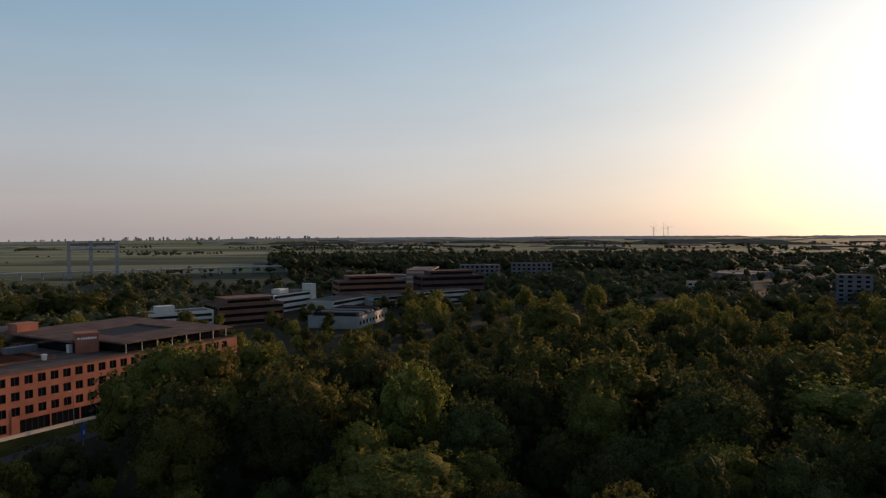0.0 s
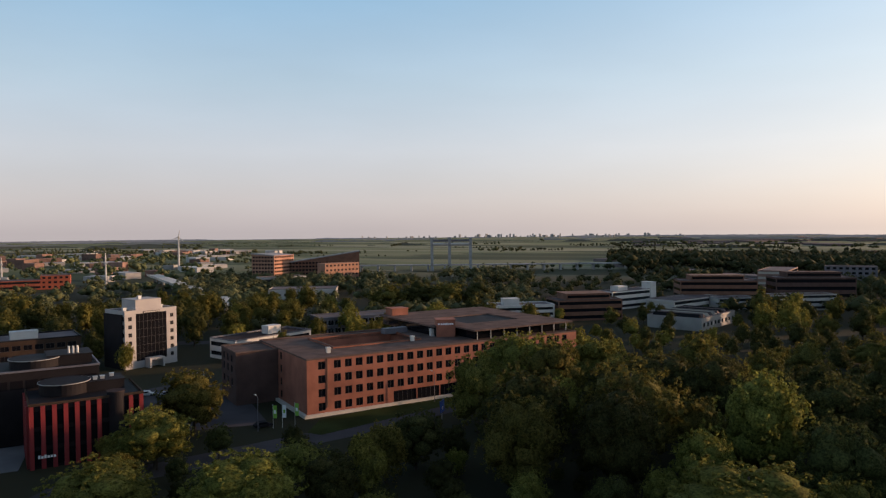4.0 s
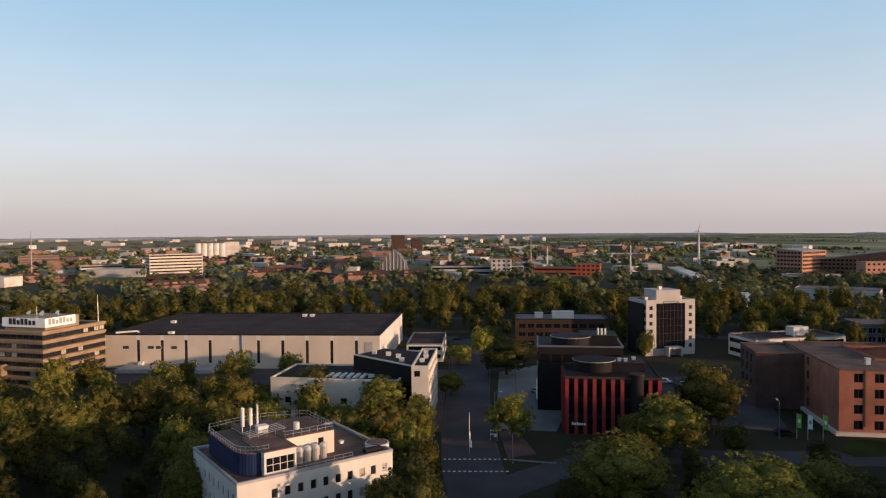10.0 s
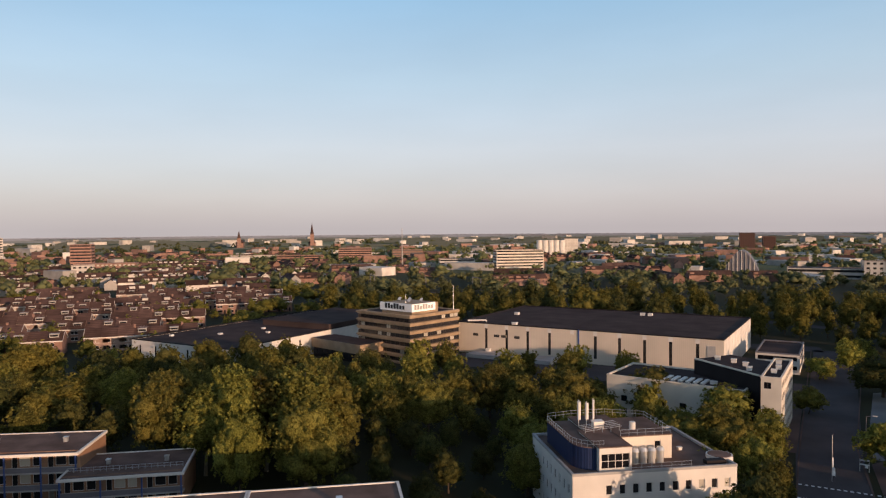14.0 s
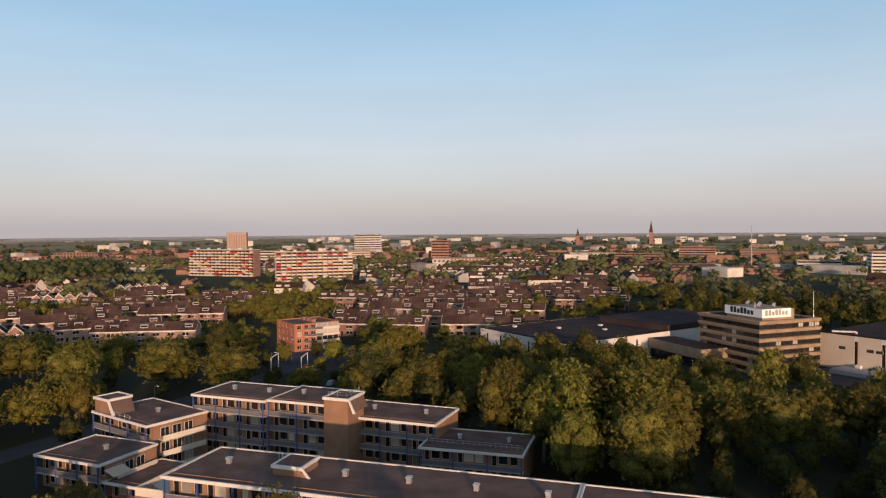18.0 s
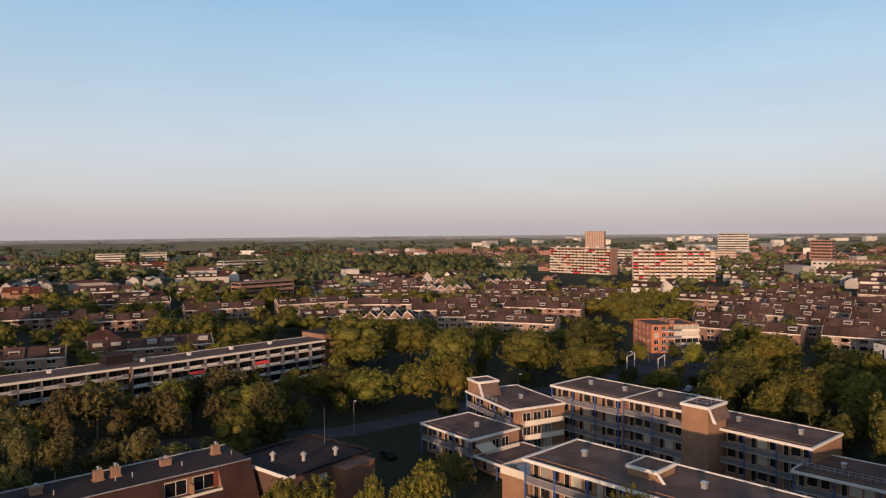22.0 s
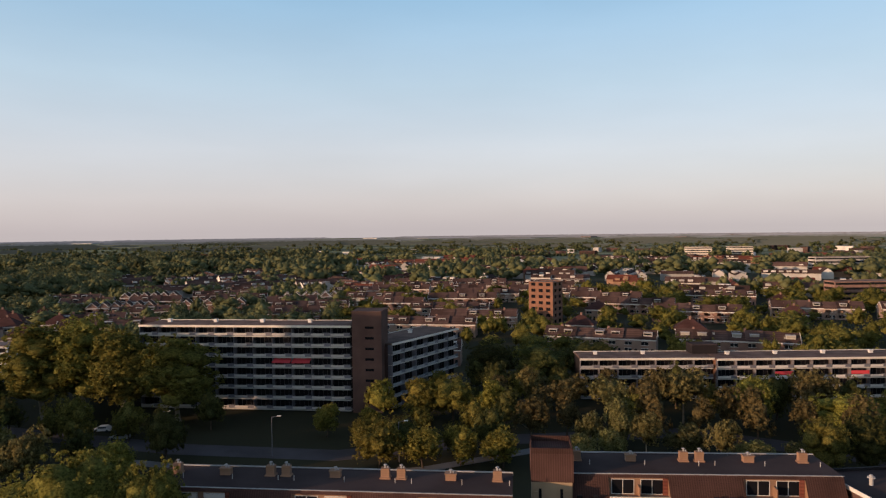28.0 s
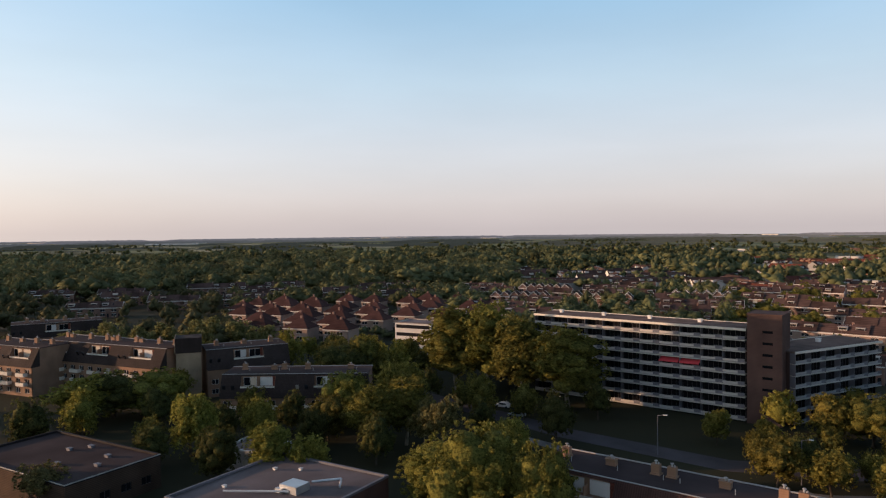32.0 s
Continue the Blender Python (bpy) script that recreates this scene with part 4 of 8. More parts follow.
# ---- concrete office with sign ----
def sign_office():
    L, W, h = 27.0, 25.0, 16.6
    top = thing("concrete_office", -250, -52, 52, "six-storey brown concrete office with balcony bands and a white roof sign", "office building")
    part("core", Shape().box(1.2, 1.2, 0, L - 1.2, W - 1.2, h - 0.6), "dark", top)
    f, g = window_meshes(2.0, 1.35, 1, 0, "frame_dark", "glass")
    for k in range(7):
        z = 0.2 + k * 2.7
        s = Shape().box(0, 0, z - 0.75, L, 1.3, z + 0.35).box(0, W - 1.3, z - 0.75, L, W, z + 0.35).box(0, 1.3, z - 0.75, 1.3, W - 1.3, z + 0.35).box(L - 1.3, 1.3, z - 0.75, L, W - 1.3, z + 0.35)
        s.box(-0.35, -0.35, z - 0.2, L + 0.35, 0, z + 0.2).box(L, 0, z - 0.2, L + 0.35, W, z + 0.2).box(-0.35, 0, z - 0.2, 0, W, z + 0.2)
        part("spandrel", s, "concrete", top)
        if k < 6:
            for side in ("front", "right", "left"):
                n = 11
                for i in range(n):
                    w = piece("window", f, top, sides(L, W)[side] @ pose(0.9 + i * 2.25, 0.9, z + 0.4))
                    piece("pane", g, w, Matrix.Identity(4))
    part("roof", Shape().box(1.2, 1.2, h - 0.4, L - 1.2, W - 1.2, h - 0.1), "roof_dark", top)
    part("roof_house", Shape().box(10, 3, h - 0.2, L - 2, 16, h + 3.4), "concrete", top)
    sb = part("sign_board", Shape().box(9.6, 2.4, h + 0.9, L - 1.4, 2.9, h + 3.6).box(L - 1.9, 2.9, h + 0.9, L - 1.4, 14, h + 3.6), "sign_white", top, "white sign board")
    sign_bars((0.72, 0.72, 0.5, 0.72, 0.72, 0.5, 0.5), sb, pose(12.2, 2.38, h + 1.6, 90, 0, 0), 2.6, "black")
    sign_bars((0.72, 0.72, 0.5, 0.72, 0.72, 0.5, 0.5), sb, pose(L - 1.38, 3.6, h + 1.6, 90, 0, 90), 2.4, "grey")
    for x, y, r in ((12, 10, 0.8), (15, 12, 0.6), (18, 9, 0.9), (20, 13, 0.7)):
        part("dish", Shape().tube((x, y, h + 3.4), (x, y, h + 4.0), 0.12, n=6).tube((x, y, h + 4.0), (x, y - 0.3, h + 4.3), r * 0.3, r, 10), "trim", top)
    part("mast", Shape().tube((L - 1, W - 2, h), (L - 1, W - 2, h + 9), 0.1, 0.05, 6), "metal", top)
    part("mast", Shape().tube((L - 6, 4, h), (L - 6, 4, h + 7), 0.1, 0.05, 6), "metal", top)
    part("annex", Shape().box(-14, -9, 0, 12, 1, 3.2), "dark", top)
    part("annex_fascia", Shape().box(-14.6, -9.6, 3.2, 12.6, 1.2, 6.4), "concrete", top)
    part("annex_roof", Shape().box(-14.2, -9.2, 6.4, 12.2, 1, 6.5), "roof_dark", top)
    s = Shape()
    for k in range(9):
        s.box(-14.05 + k * 2.9, -9.1, 0.8, -11.75 + k * 2.9, -9.02, 2.6)
    part("annex_glazing", s, "glass", top)


sign_office()

# ---- white office at the street corner ----
t3 = building("white_corner_office", -173.4, 25.5, 59, 31.7, 17.6, 10.1, "three-storey cream office with roof lights behind trees", "office building", "cream", "roof_dark", "cream",
              {"front": pane_grid(2, 30, 6, 1.0, 3.1, 2, 1.5, 1.4)}, 1, 0, "frame_dark", "glass_dark")
for k in range(6):
    part("rooflight", Shape().at(13 + k * 1.7, 2.6, 9.8).box(0, 0, 0, 0.9, 4.9, 0.35), "trim", t3)
roof_unit(t3, 24, 4.5, 9.8, 1.4, 0.9, 0.7, "trim")
t3 = building("corner_office_block", -153.1, 54.6, 63.4, 4.0, 24, 14.1, "tall cream corner office with window rows and a dark wing", "office building", "cream", "roof_dark", "cream",
              {"right": pane_grid(0.6, 23.4, 9, 1.1, 2.65, 5, 1.7, 1.35), "front": [(0.6, 1.2, 1.4, 1.6), (0.6, 11.6, 1.4, 1.4)]}, 1, 0, "frame_dark", "glass_dark")
part("dark_wing", Shape().prism([(-0.2, 3.1), (-0.2, 22.9), (-10.6, 28.2), (-17.2, 17.6)], 0, 13.35), "dark", t3, "dark brown rear wing")
part("dark_wing_roof", Shape().prism([(-0.5, 3.8), (-0.5, 22.5), (-10.4, 27.6), (-16.7, 17.8)], 13.35, 13.45), "roof_dark", t3)
part("wing_parapet", Shape().prism([(-0.2, 3.1), (-0.2, 3.4), (-17.0, 17.9), (-17.2, 17.6)], 13.35, 13.7), "cream", t3)
for x, y in ((-3.5, 9), (-8, 17), (1.8, 7), (2.2, 12), (-12, 19), (-5, 14), (1.6, 18)):
    roof_unit(t3, x, y, 13.5 if x < 0 else 13.75, 1.1, 0.9, 0.9, "trim")
building("red_white_office", -229, 80, 65, 12.5, 27, 6.2, "small office with red and white bands and a dark roof", "office building", "white", "roof_dark", "steel_grey",
         {"front": [(0.6, 1.2, 11.2, 1.3), (0.6, 4.0, 11.2, 1.3)], "right": [(0.6, 1.2, 25.6, 1.3), (0.6, 4.0, 25.6, 1.3)]}, 1, 0, "frame_dark", "glass_dark")

# ---- white office with the blue stair drum ----
def blue_drum_office():
    L, W, h = 25.5, 20.5, 10.5
    front = pane_grid(4.5, 25.0, 10, 1.2, 3.0, 3, 0.95, 1.45)
    left = pane_grid(5, 19.8, 7, 1.2, 3.0, 3, 0.8, 1.45)
    top = building("white_drum_office", -101, 10, 103.5, L, W, h, "white three-storey office with a blue rounded roof drum and antennas", "office building", "white", "roof", "grey",
                   {"front": front, "left": left, "right": pane_grid(1, 19, 7, 1.2, 3.0, 3, 0.95, 1.45)}, 0, 0, "frame", "glass")
    # drum: straight front bay with a curved end
    arc = [(4.9 + 3.4 * math.cos(math.radians(a)), 5.6 + 3.4 * math.sin(math.radians(a))) for a in range(180, 271, 15)]
    outline = arc + [(5.6, 2.2), (5.6, 17), (1.5, 17)]
    part("blue_drum", Shape().prism(outline, h - 0.4, h + 2.9), "blue", top, "dark blue ribbed metal drum")
    part("drum_roof", Shape().prism(outline, h + 2.9, h + 3.02), "roof", top)
    drum = [(1.5, 17), *arc, (5.6, 2.2)]
    s = Shape()
    facade(s.at(4.5, 1.2, h - 0.3), 5.0, 3.5, [(0.3, 0.4, 4.4, 2.2)])
    s.at(4.5, 1.2, h - 0.3).box(0, 0.3, 0, 5.0, 9, 3.5)
    bay = part("glazed_bay", s, "white", top)
    f, g = window_meshes(4.4, 2.2, 3, 1, "frame", "glass_dark")
    w = piece("window", f, bay, pose(4.8, 1.25, h + 0.1))
    piece("pane", g, w, Matrix.Identity(4))
    part("bay_roof", Shape().box(4.4, 1.1, h + 3.2, 9.6, 10.3, h + 3.35), "roof", top)
    s = Shape()
    facade(s.at(9.5, 5.5, h - 0.3), 8.4, 3.6, [(5.6, 1.5, 1.0, 1.3)])
    s.at(9.5, 5.5, h - 0.3).box(0, 0.3, 0, 8.4, 10, 3.6)
    ph = part("penthouse", s, "cream", top)
    f, g = window_meshes(1.0, 1.3, 0, 0, "frame", "glass_dark")
    w = piece("window", f, ph, pose(15.1, 5.55, h + 1.2))
    piece("pane", g, w, Matrix.Identity(4))
    part("penthouse_roof", Shape().box(9.4, 5.4, h + 3.3, 18.0, 15.6, h + 3.45), "roof", top)
    part("upper_roof", Shape().box(5.5, 10, h - 0.3, 12, 18, h + 3.2), "white", top)
    part("upper_roof_deck", Shape().box(5.4, 9.9, h + 3.2, 12.1, 18.1, h + 3.4), "roof", top)
    cap = Shape().tube((0, 0, 0), (0, 0, 1.9), 0.55, n=12).tube((0, 0, 1.9), (0, 0, 2.35), 0.7, 0.45, 12).mesh("roof_vent", "metal")
    for k in range(4):
        piece("roof_vent", cap, top, pose(11.2 + k * 1.35, 4.0, h - 0.3))
    railing(top, [(9.2, 0.6), (18.6, 0.6)], h - 0.2)
    railing(top, drum, h + 3.0, 1.0, 1.2)
    railing(top, [(1.6, 17), (6, 18), (12, 18), (17.8, 15.4), (17.8, 5.6)], h + 3.4, 1.0, 1.4)
    railing(top, [(9.6, 5.6), (17.8, 5.6)], h + 3.4, 1.0, 1.4)
    s = Shape()
    for k in range(5):
        s.tube((5 + k * 1.4, 8.4, h + 3.0), (5 + k * 1.4, 8.4, h + 4.4), 0.05, n=4).tube((5, 8.4 + k * 0.8, h + 3.6), (11, 8.4 + k * 0.8, h + 4.2), 0.05, n=4)
    part("pipe_rack", s, "metal", top)
    for x, hh in ((5.2, 4.4), (6.5, 4.1), (7.6, 4.5)):
        a = part("antenna_mast", Shape().tube((x, 12, h + 3.3), (x, 12, h + 3.3 + hh), 0.08, n=6), "metal", top)
        part("antenna_panel", Shape().tube((x, 11.8, h + 4.6), (x, 11.8, h + 3.1 + hh), 0.3 if x < 7 else 0.18, n=8), "trim", a)
    part("roof_vent", Shape().tube((13, 9, h + 3.4), (13, 9, h + 4.6), 0.5, n=10), "trim", top)
    roof_unit(top, 8, 11, h + 3.4, 1.6, 1.2, 1.1, "trim")
    roof_unit(top, 21, 9, h - 0.35, 0.6, 0.6, 0.5, "trim")
    part("skip", Shape().box(21.5, 1.4, h - 0.3, 24.6, 2.6, h + 0.3), "dark", top)
    ring = [(25.2 + 2.0 * math.cos(a * math.pi / 8), 4.4 + 2.0 * math.sin(a * math.pi / 8)) for a in range(16)]
    part("corner_turret", Shape().prism(ring, 0, h + 0.2), "white", top)
    part("turret_roof", Shape().prism([(25.2 + (x - 25.2) * 0.88, 4.4 + (y - 4.4) * 0.88) for x, y in ring], h + 0.2, h + 0.26), "roof", top)


blue_drum_office()

# ---- stepped apartment blocks with galleries ----
def rim(x0, y0, x1, y1, z0, z1, t=0.3):
    """A closed band round a flat roof."""
    return Shape().box(x0, y0, z0, x1, y0 + t, z1).box(x0, y1 - t, z0, x1, y1, z1).box(x0, y0 + t, z0, x0 + t, y1 - t, z1).box(x1 - t, y0 + t, z0, x1, y1 - t, z1)


def gallery_block(name, x, y, turn, L, floors, label, W=13.0, fh=2.92, bay=5.6, units=2, wall="brick_tan", sign=-1, right_balconies=False, post="blue_paint", lowest=0):
    top = thing(name, x, y, turn, label, "apartment block", "stepped apartment blocks")
    footprint(x, y, turn, L, W, 3)
    h = floors * fh + 0.3
    n = max(1, round(L / bay))
    step = L / n
    s = Shape()
    rect = []
    for k in range(lowest, floors):
        for i in range(n):
            rect += [(i * step + 0.45, k * fh + 0.25, 0.95, 2.1), (i * step + 1.7, k * fh + 0.75, 1.75, 1.6), (i * step + 3.8, k * fh + 0.75, min(1.45, step - 4.1), 1.6)]
    for side, m in sides(L, W - 1.5).items():
        s.m = Matrix.Translation((0, 1.5, 0)) @ m
        facade(s, L if side in ("front", "back") else W - 1.5, h, rect if side == "front" else [])
    part("wall", s, wall, top)
    for o in rect:
        f, g = window_meshes(o[2], o[3], 0, 0, "frame", "glass")
        w = piece("window", f, top, pose(o[0], 1.55, o[1]))
        piece("pane", g, w, Matrix.Identity(4))
    part("roof", Shape().box(0.1, 0.1, h - 0.25, L - 0.1, W - 0.1, h - 0.1), "roof", top)
    part("fascia", Shape().box(-0.25, -0.15, h - 0.4, L + 0.25, 0.1, h + 0.05).box(-0.25, W - 0.1, h - 0.4, L + 0.25, W + 0.15, h + 0.05).box(-0.25, 0.1, h - 0.4, 0.1, W - 0.1, h + 0.05).box(L - 0.1, 0.1, h - 0.4, L + 0.25, W - 0.1, h + 0.05), "trim", top, "white roof fascia")
    for k in range(1, floors):
        part("gallery_slab", Shape().box(-0.1, 0.05, k * fh - 0.18, L + 0.1, 1.5, k * fh + 0.04), "grey", top)
        part("gallery_railing", Shape().box(0, 0.05, k * fh + 0.12, L, 0.11, k * fh + 0.9), "steel_grey", top)
        part("handrail", Shape().box(-0.05, 0.0, k * fh + 0.93, L + 0.05, 0.1, k * fh + 1.0).box(-0.05, -0.02, k * fh - 0.16, L + 0.05, 0.045, k * fh + 0.05), "grey", top)
    pole = Shape().box(-0.11, -0.1, 0, 0.11, 0.14, h - 0.42).mesh("post", post)
    for i in range(0, n + 1):
        piece("post", pole, top, pose(min(L - 0.2, max(0.2, i * step)), 0, 0))
    for i in range(units):
        roof_unit(top, L * (i + 0.6) / units, W * 0.55, h - 0.15, 0.62, 0.62, 0.95)
    if right_balconies:
        for k in range(floors):
            b = part("balcony", Shape().box(L, 2.5, k * fh - 0.12, L + 1.7, W - 1.5, k * fh + 0.1).box(L + 1.58, 2.5, k * fh + 0.1, L + 1.7, W - 1.5, k * fh + 0.95), "cream", top)
            for q in range(3):
                f, g = window_meshes(1.9, 1.9, 1, 0, "frame", "glass")
                w = piece("window", f, b, pose(L + 0.02, 2.9 + q * 2.6, k * fh + 0.3, 0, 0, 90) @ pose(0, -0.2, 0))
                piece("pane", g, w, Matrix.Identity(4))
    return top


for q in ((-134, 84, 60, 22, 37), (-250, -52, 52, 27, 25), (-203, 161, 80, 19, 13), (69.8, -164.2, 188.5, 8, 8), (17.5, -97.5, 190, 6, 6), (193, -80.5, 245, 7, 7), (-465, 510, 10, 46, 18), (-428, 543.5, 10, 26, 53), (-471, -595, 102, 76, 13), (-445, -447, 140, 68, 13), (-742, 228, 70, 30, 40)):
    footprint(*q)

TXT = "stepped brown brick apartment block with galleries and white fascia"
gallery_block("apartment_block", -96, -121, 101, 17.5, 4, TXT)
a2 = gallery_block("apartment_block", -100.6, -104, 101, 13.5, 4, TXT)
part("stair_tower", Shape().box(13.3, -0.6, 0, 18.5, 6, 13.2), "brick_tan", a2)
part("stair_fascia", rim(13.1, -0.8, 18.7, 6.2, 13.15, 13.7), "trim", a2)
part("stair_top", Shape().box(13.3, -0.6, 13.2, 18.5, 6, 13.5), "roof", a2)
part("slanted_edge", Shape().face((18.7, -0.8, 13.7), (18.7, -0.8, 13.15), (19.6, -0.8, 10.9), (20.1, -0.8, 10.9)).face((18.7, -0.8, 13.7), (20.1, -0.8, 10.9), (20.1, -0.4, 10.9), (18.7, -0.4, 13.7)), "trim", a2, "white slanted roof edge")
part("sloped_roof", Shape().face((18.5, -0.5, 13.2), (19.5, -0.5, 10.9), (19.5, 5.8, 10.9), (18.5, 5.8, 13.2)), "roof", a2)
railing(a2, [(14, 0), (18, 0), (18, 5)], 13.7, 0.9)
gallery_block("apartment_block", -106.6, -93.4, 100.5, 23, 3, TXT)
c2 = gallery_block("apartment_block", -106, -71, 105, 19, 2, TXT)
railing(c2, [(0.3, 3.5), (18.5, 3.5)], 5.9, 0.9, 1.0)
fb = gallery_block("apartment_block", -60.3, -82.4, 104, 55, 4, "long brown apartment block with a gravel roof and white edge", 13.2, fh=3.1, units=6, lowest=2)
part("roof_house", Shape().box(14, 5, 12.5, 18.3, 9.9, 13.85).prism([(18.3, 5), (19.1, 5), (19.1, 5.3), (18.3, 5.3)], 12.6, 13.2), "brick_tan", fb)
part("roof_house_fascia", rim(13.8, 4.8, 18.5, 10.1, 13.55, 14.0), "trim", fb)
part("roof_house_top", Shape().box(14, 5, 13.85, 18.3, 9.9, 13.9), "roof", fb)
part("slanted_edge", Shape().face((18.5, 4.8, 14.0), (18.5, 4.8, 13.55), (19.5, 4.8, 12.4), (19.9, 4.8, 12.4)).face((18.5, 4.8, 14.0), (19.9, 4.8, 12.4), (19.9, 5.05, 12.4), (18.5, 5.05, 14.0)), "trim", fb, "white slanted roof edge")
for k in range(2):
    part("vent_pipe", Shape().tube((13 - k * 0.5, 9.2, 12.5), (13 - k * 0.5, 9.2, 14.3 - k * 0.3), 0.06, n=6), "metal", fb)
part("terrace", Shape().box(-5.5, 1.0, 9.0, 0, 12.2, 9.35).box(-5.5, 1.0, 9.35, -5.35, 12.2, 10.2).box(-5.35, 1.0, 9.35, 0, 1.12, 10.2), "cream", fb, "roof terrace with a cream parapet")
part("terrace_base", Shape().box(-5.3, 1.2, 0, 0.2, 12, 9.0), "brick_tan", fb)
for x, y in ((-4.6, 3.0), (-3.2, 2.2), (-1.4, 4.5), (-4.2, 7.0)):
    part("planter", Shape().box(x - 0.35, y - 0.3, 9.35, x + 0.35, y + 0.3, 9.85), "concrete", fb)
gallery_block("apartment_block", -73.4, -29.1, 104, 19, 4, "end part of the long apartment block with a gravel roof", 13.2, fh=3.1, units=1, lowest=3)
lb = gallery_block("apartment_block", -84, -137, 86, 19.5, 3, "terraced brown brick apartment block with deep balconies", 13.5, units=1, right_balconies=True)
part("stair_house", Shape().box(0.2, 0.5, 8.7, 5.2, 5.5, 11.6), "brick_tan", lb)
part("stair_fascia", rim(0, 0.2, 5.4, 5.7, 11.55, 12.05), "trim", lb)
part("stair_top", Shape().box(0.2, 0.5, 11.6, 5.2, 5.5, 11.85), "roof", lb)
part("slanted_edge", Shape().face((5.4, 0.2, 12.05), (5.4, 0.2, 11.5), (7.0, 0.2, 8.9), (7.6, 0.2, 8.9)).face((5.4, 0.2, 12.05), (7.6, 0.2, 8.9), (7.6, 0.6, 8.9), (5.4, 0.6, 12.05)), "trim", lb, "white slanted roof edge")
part("sloped_roof", Shape().face((5.2, 0.6, 11.6), (6.8, 0.6, 8.9), (6.8, 5.4, 8.9), (5.2, 5.4, 11.6)), "roof", lb)
railing(lb, [(7.5, 0.5), (13, 0.5)], 9.0, 0.9)
lc = gallery_block("apartment_block", -67.5, -128, 99, 15.5, 2, "lower terraced brick apartment block with an open awning", 13, units=1, right_balconies=True)
part("awning", Shape().face((15.6, 1.0, 4.9), (17.9, 1.0, 4.0), (17.9, 5.0, 4.0), (15.6, 5.0, 4.9)), "awning", lc, "pale cloth awning")
gallery_block("apartment_block", -70.5, -112, 99, 12, 1, "lowest terraced brick apartment block", 13, units=0, right_balconies=True)
for k, (x, y) in enumerate(((-88, -103), (-90, -99), (-92, -95))):
    whole("planter_box", Shape().box(-0.6, -0.6, 0, 0.6, 0.6, 0.7), "concrete", "square concrete planter on the terrace", "planter", m=pose(x, y, 0))


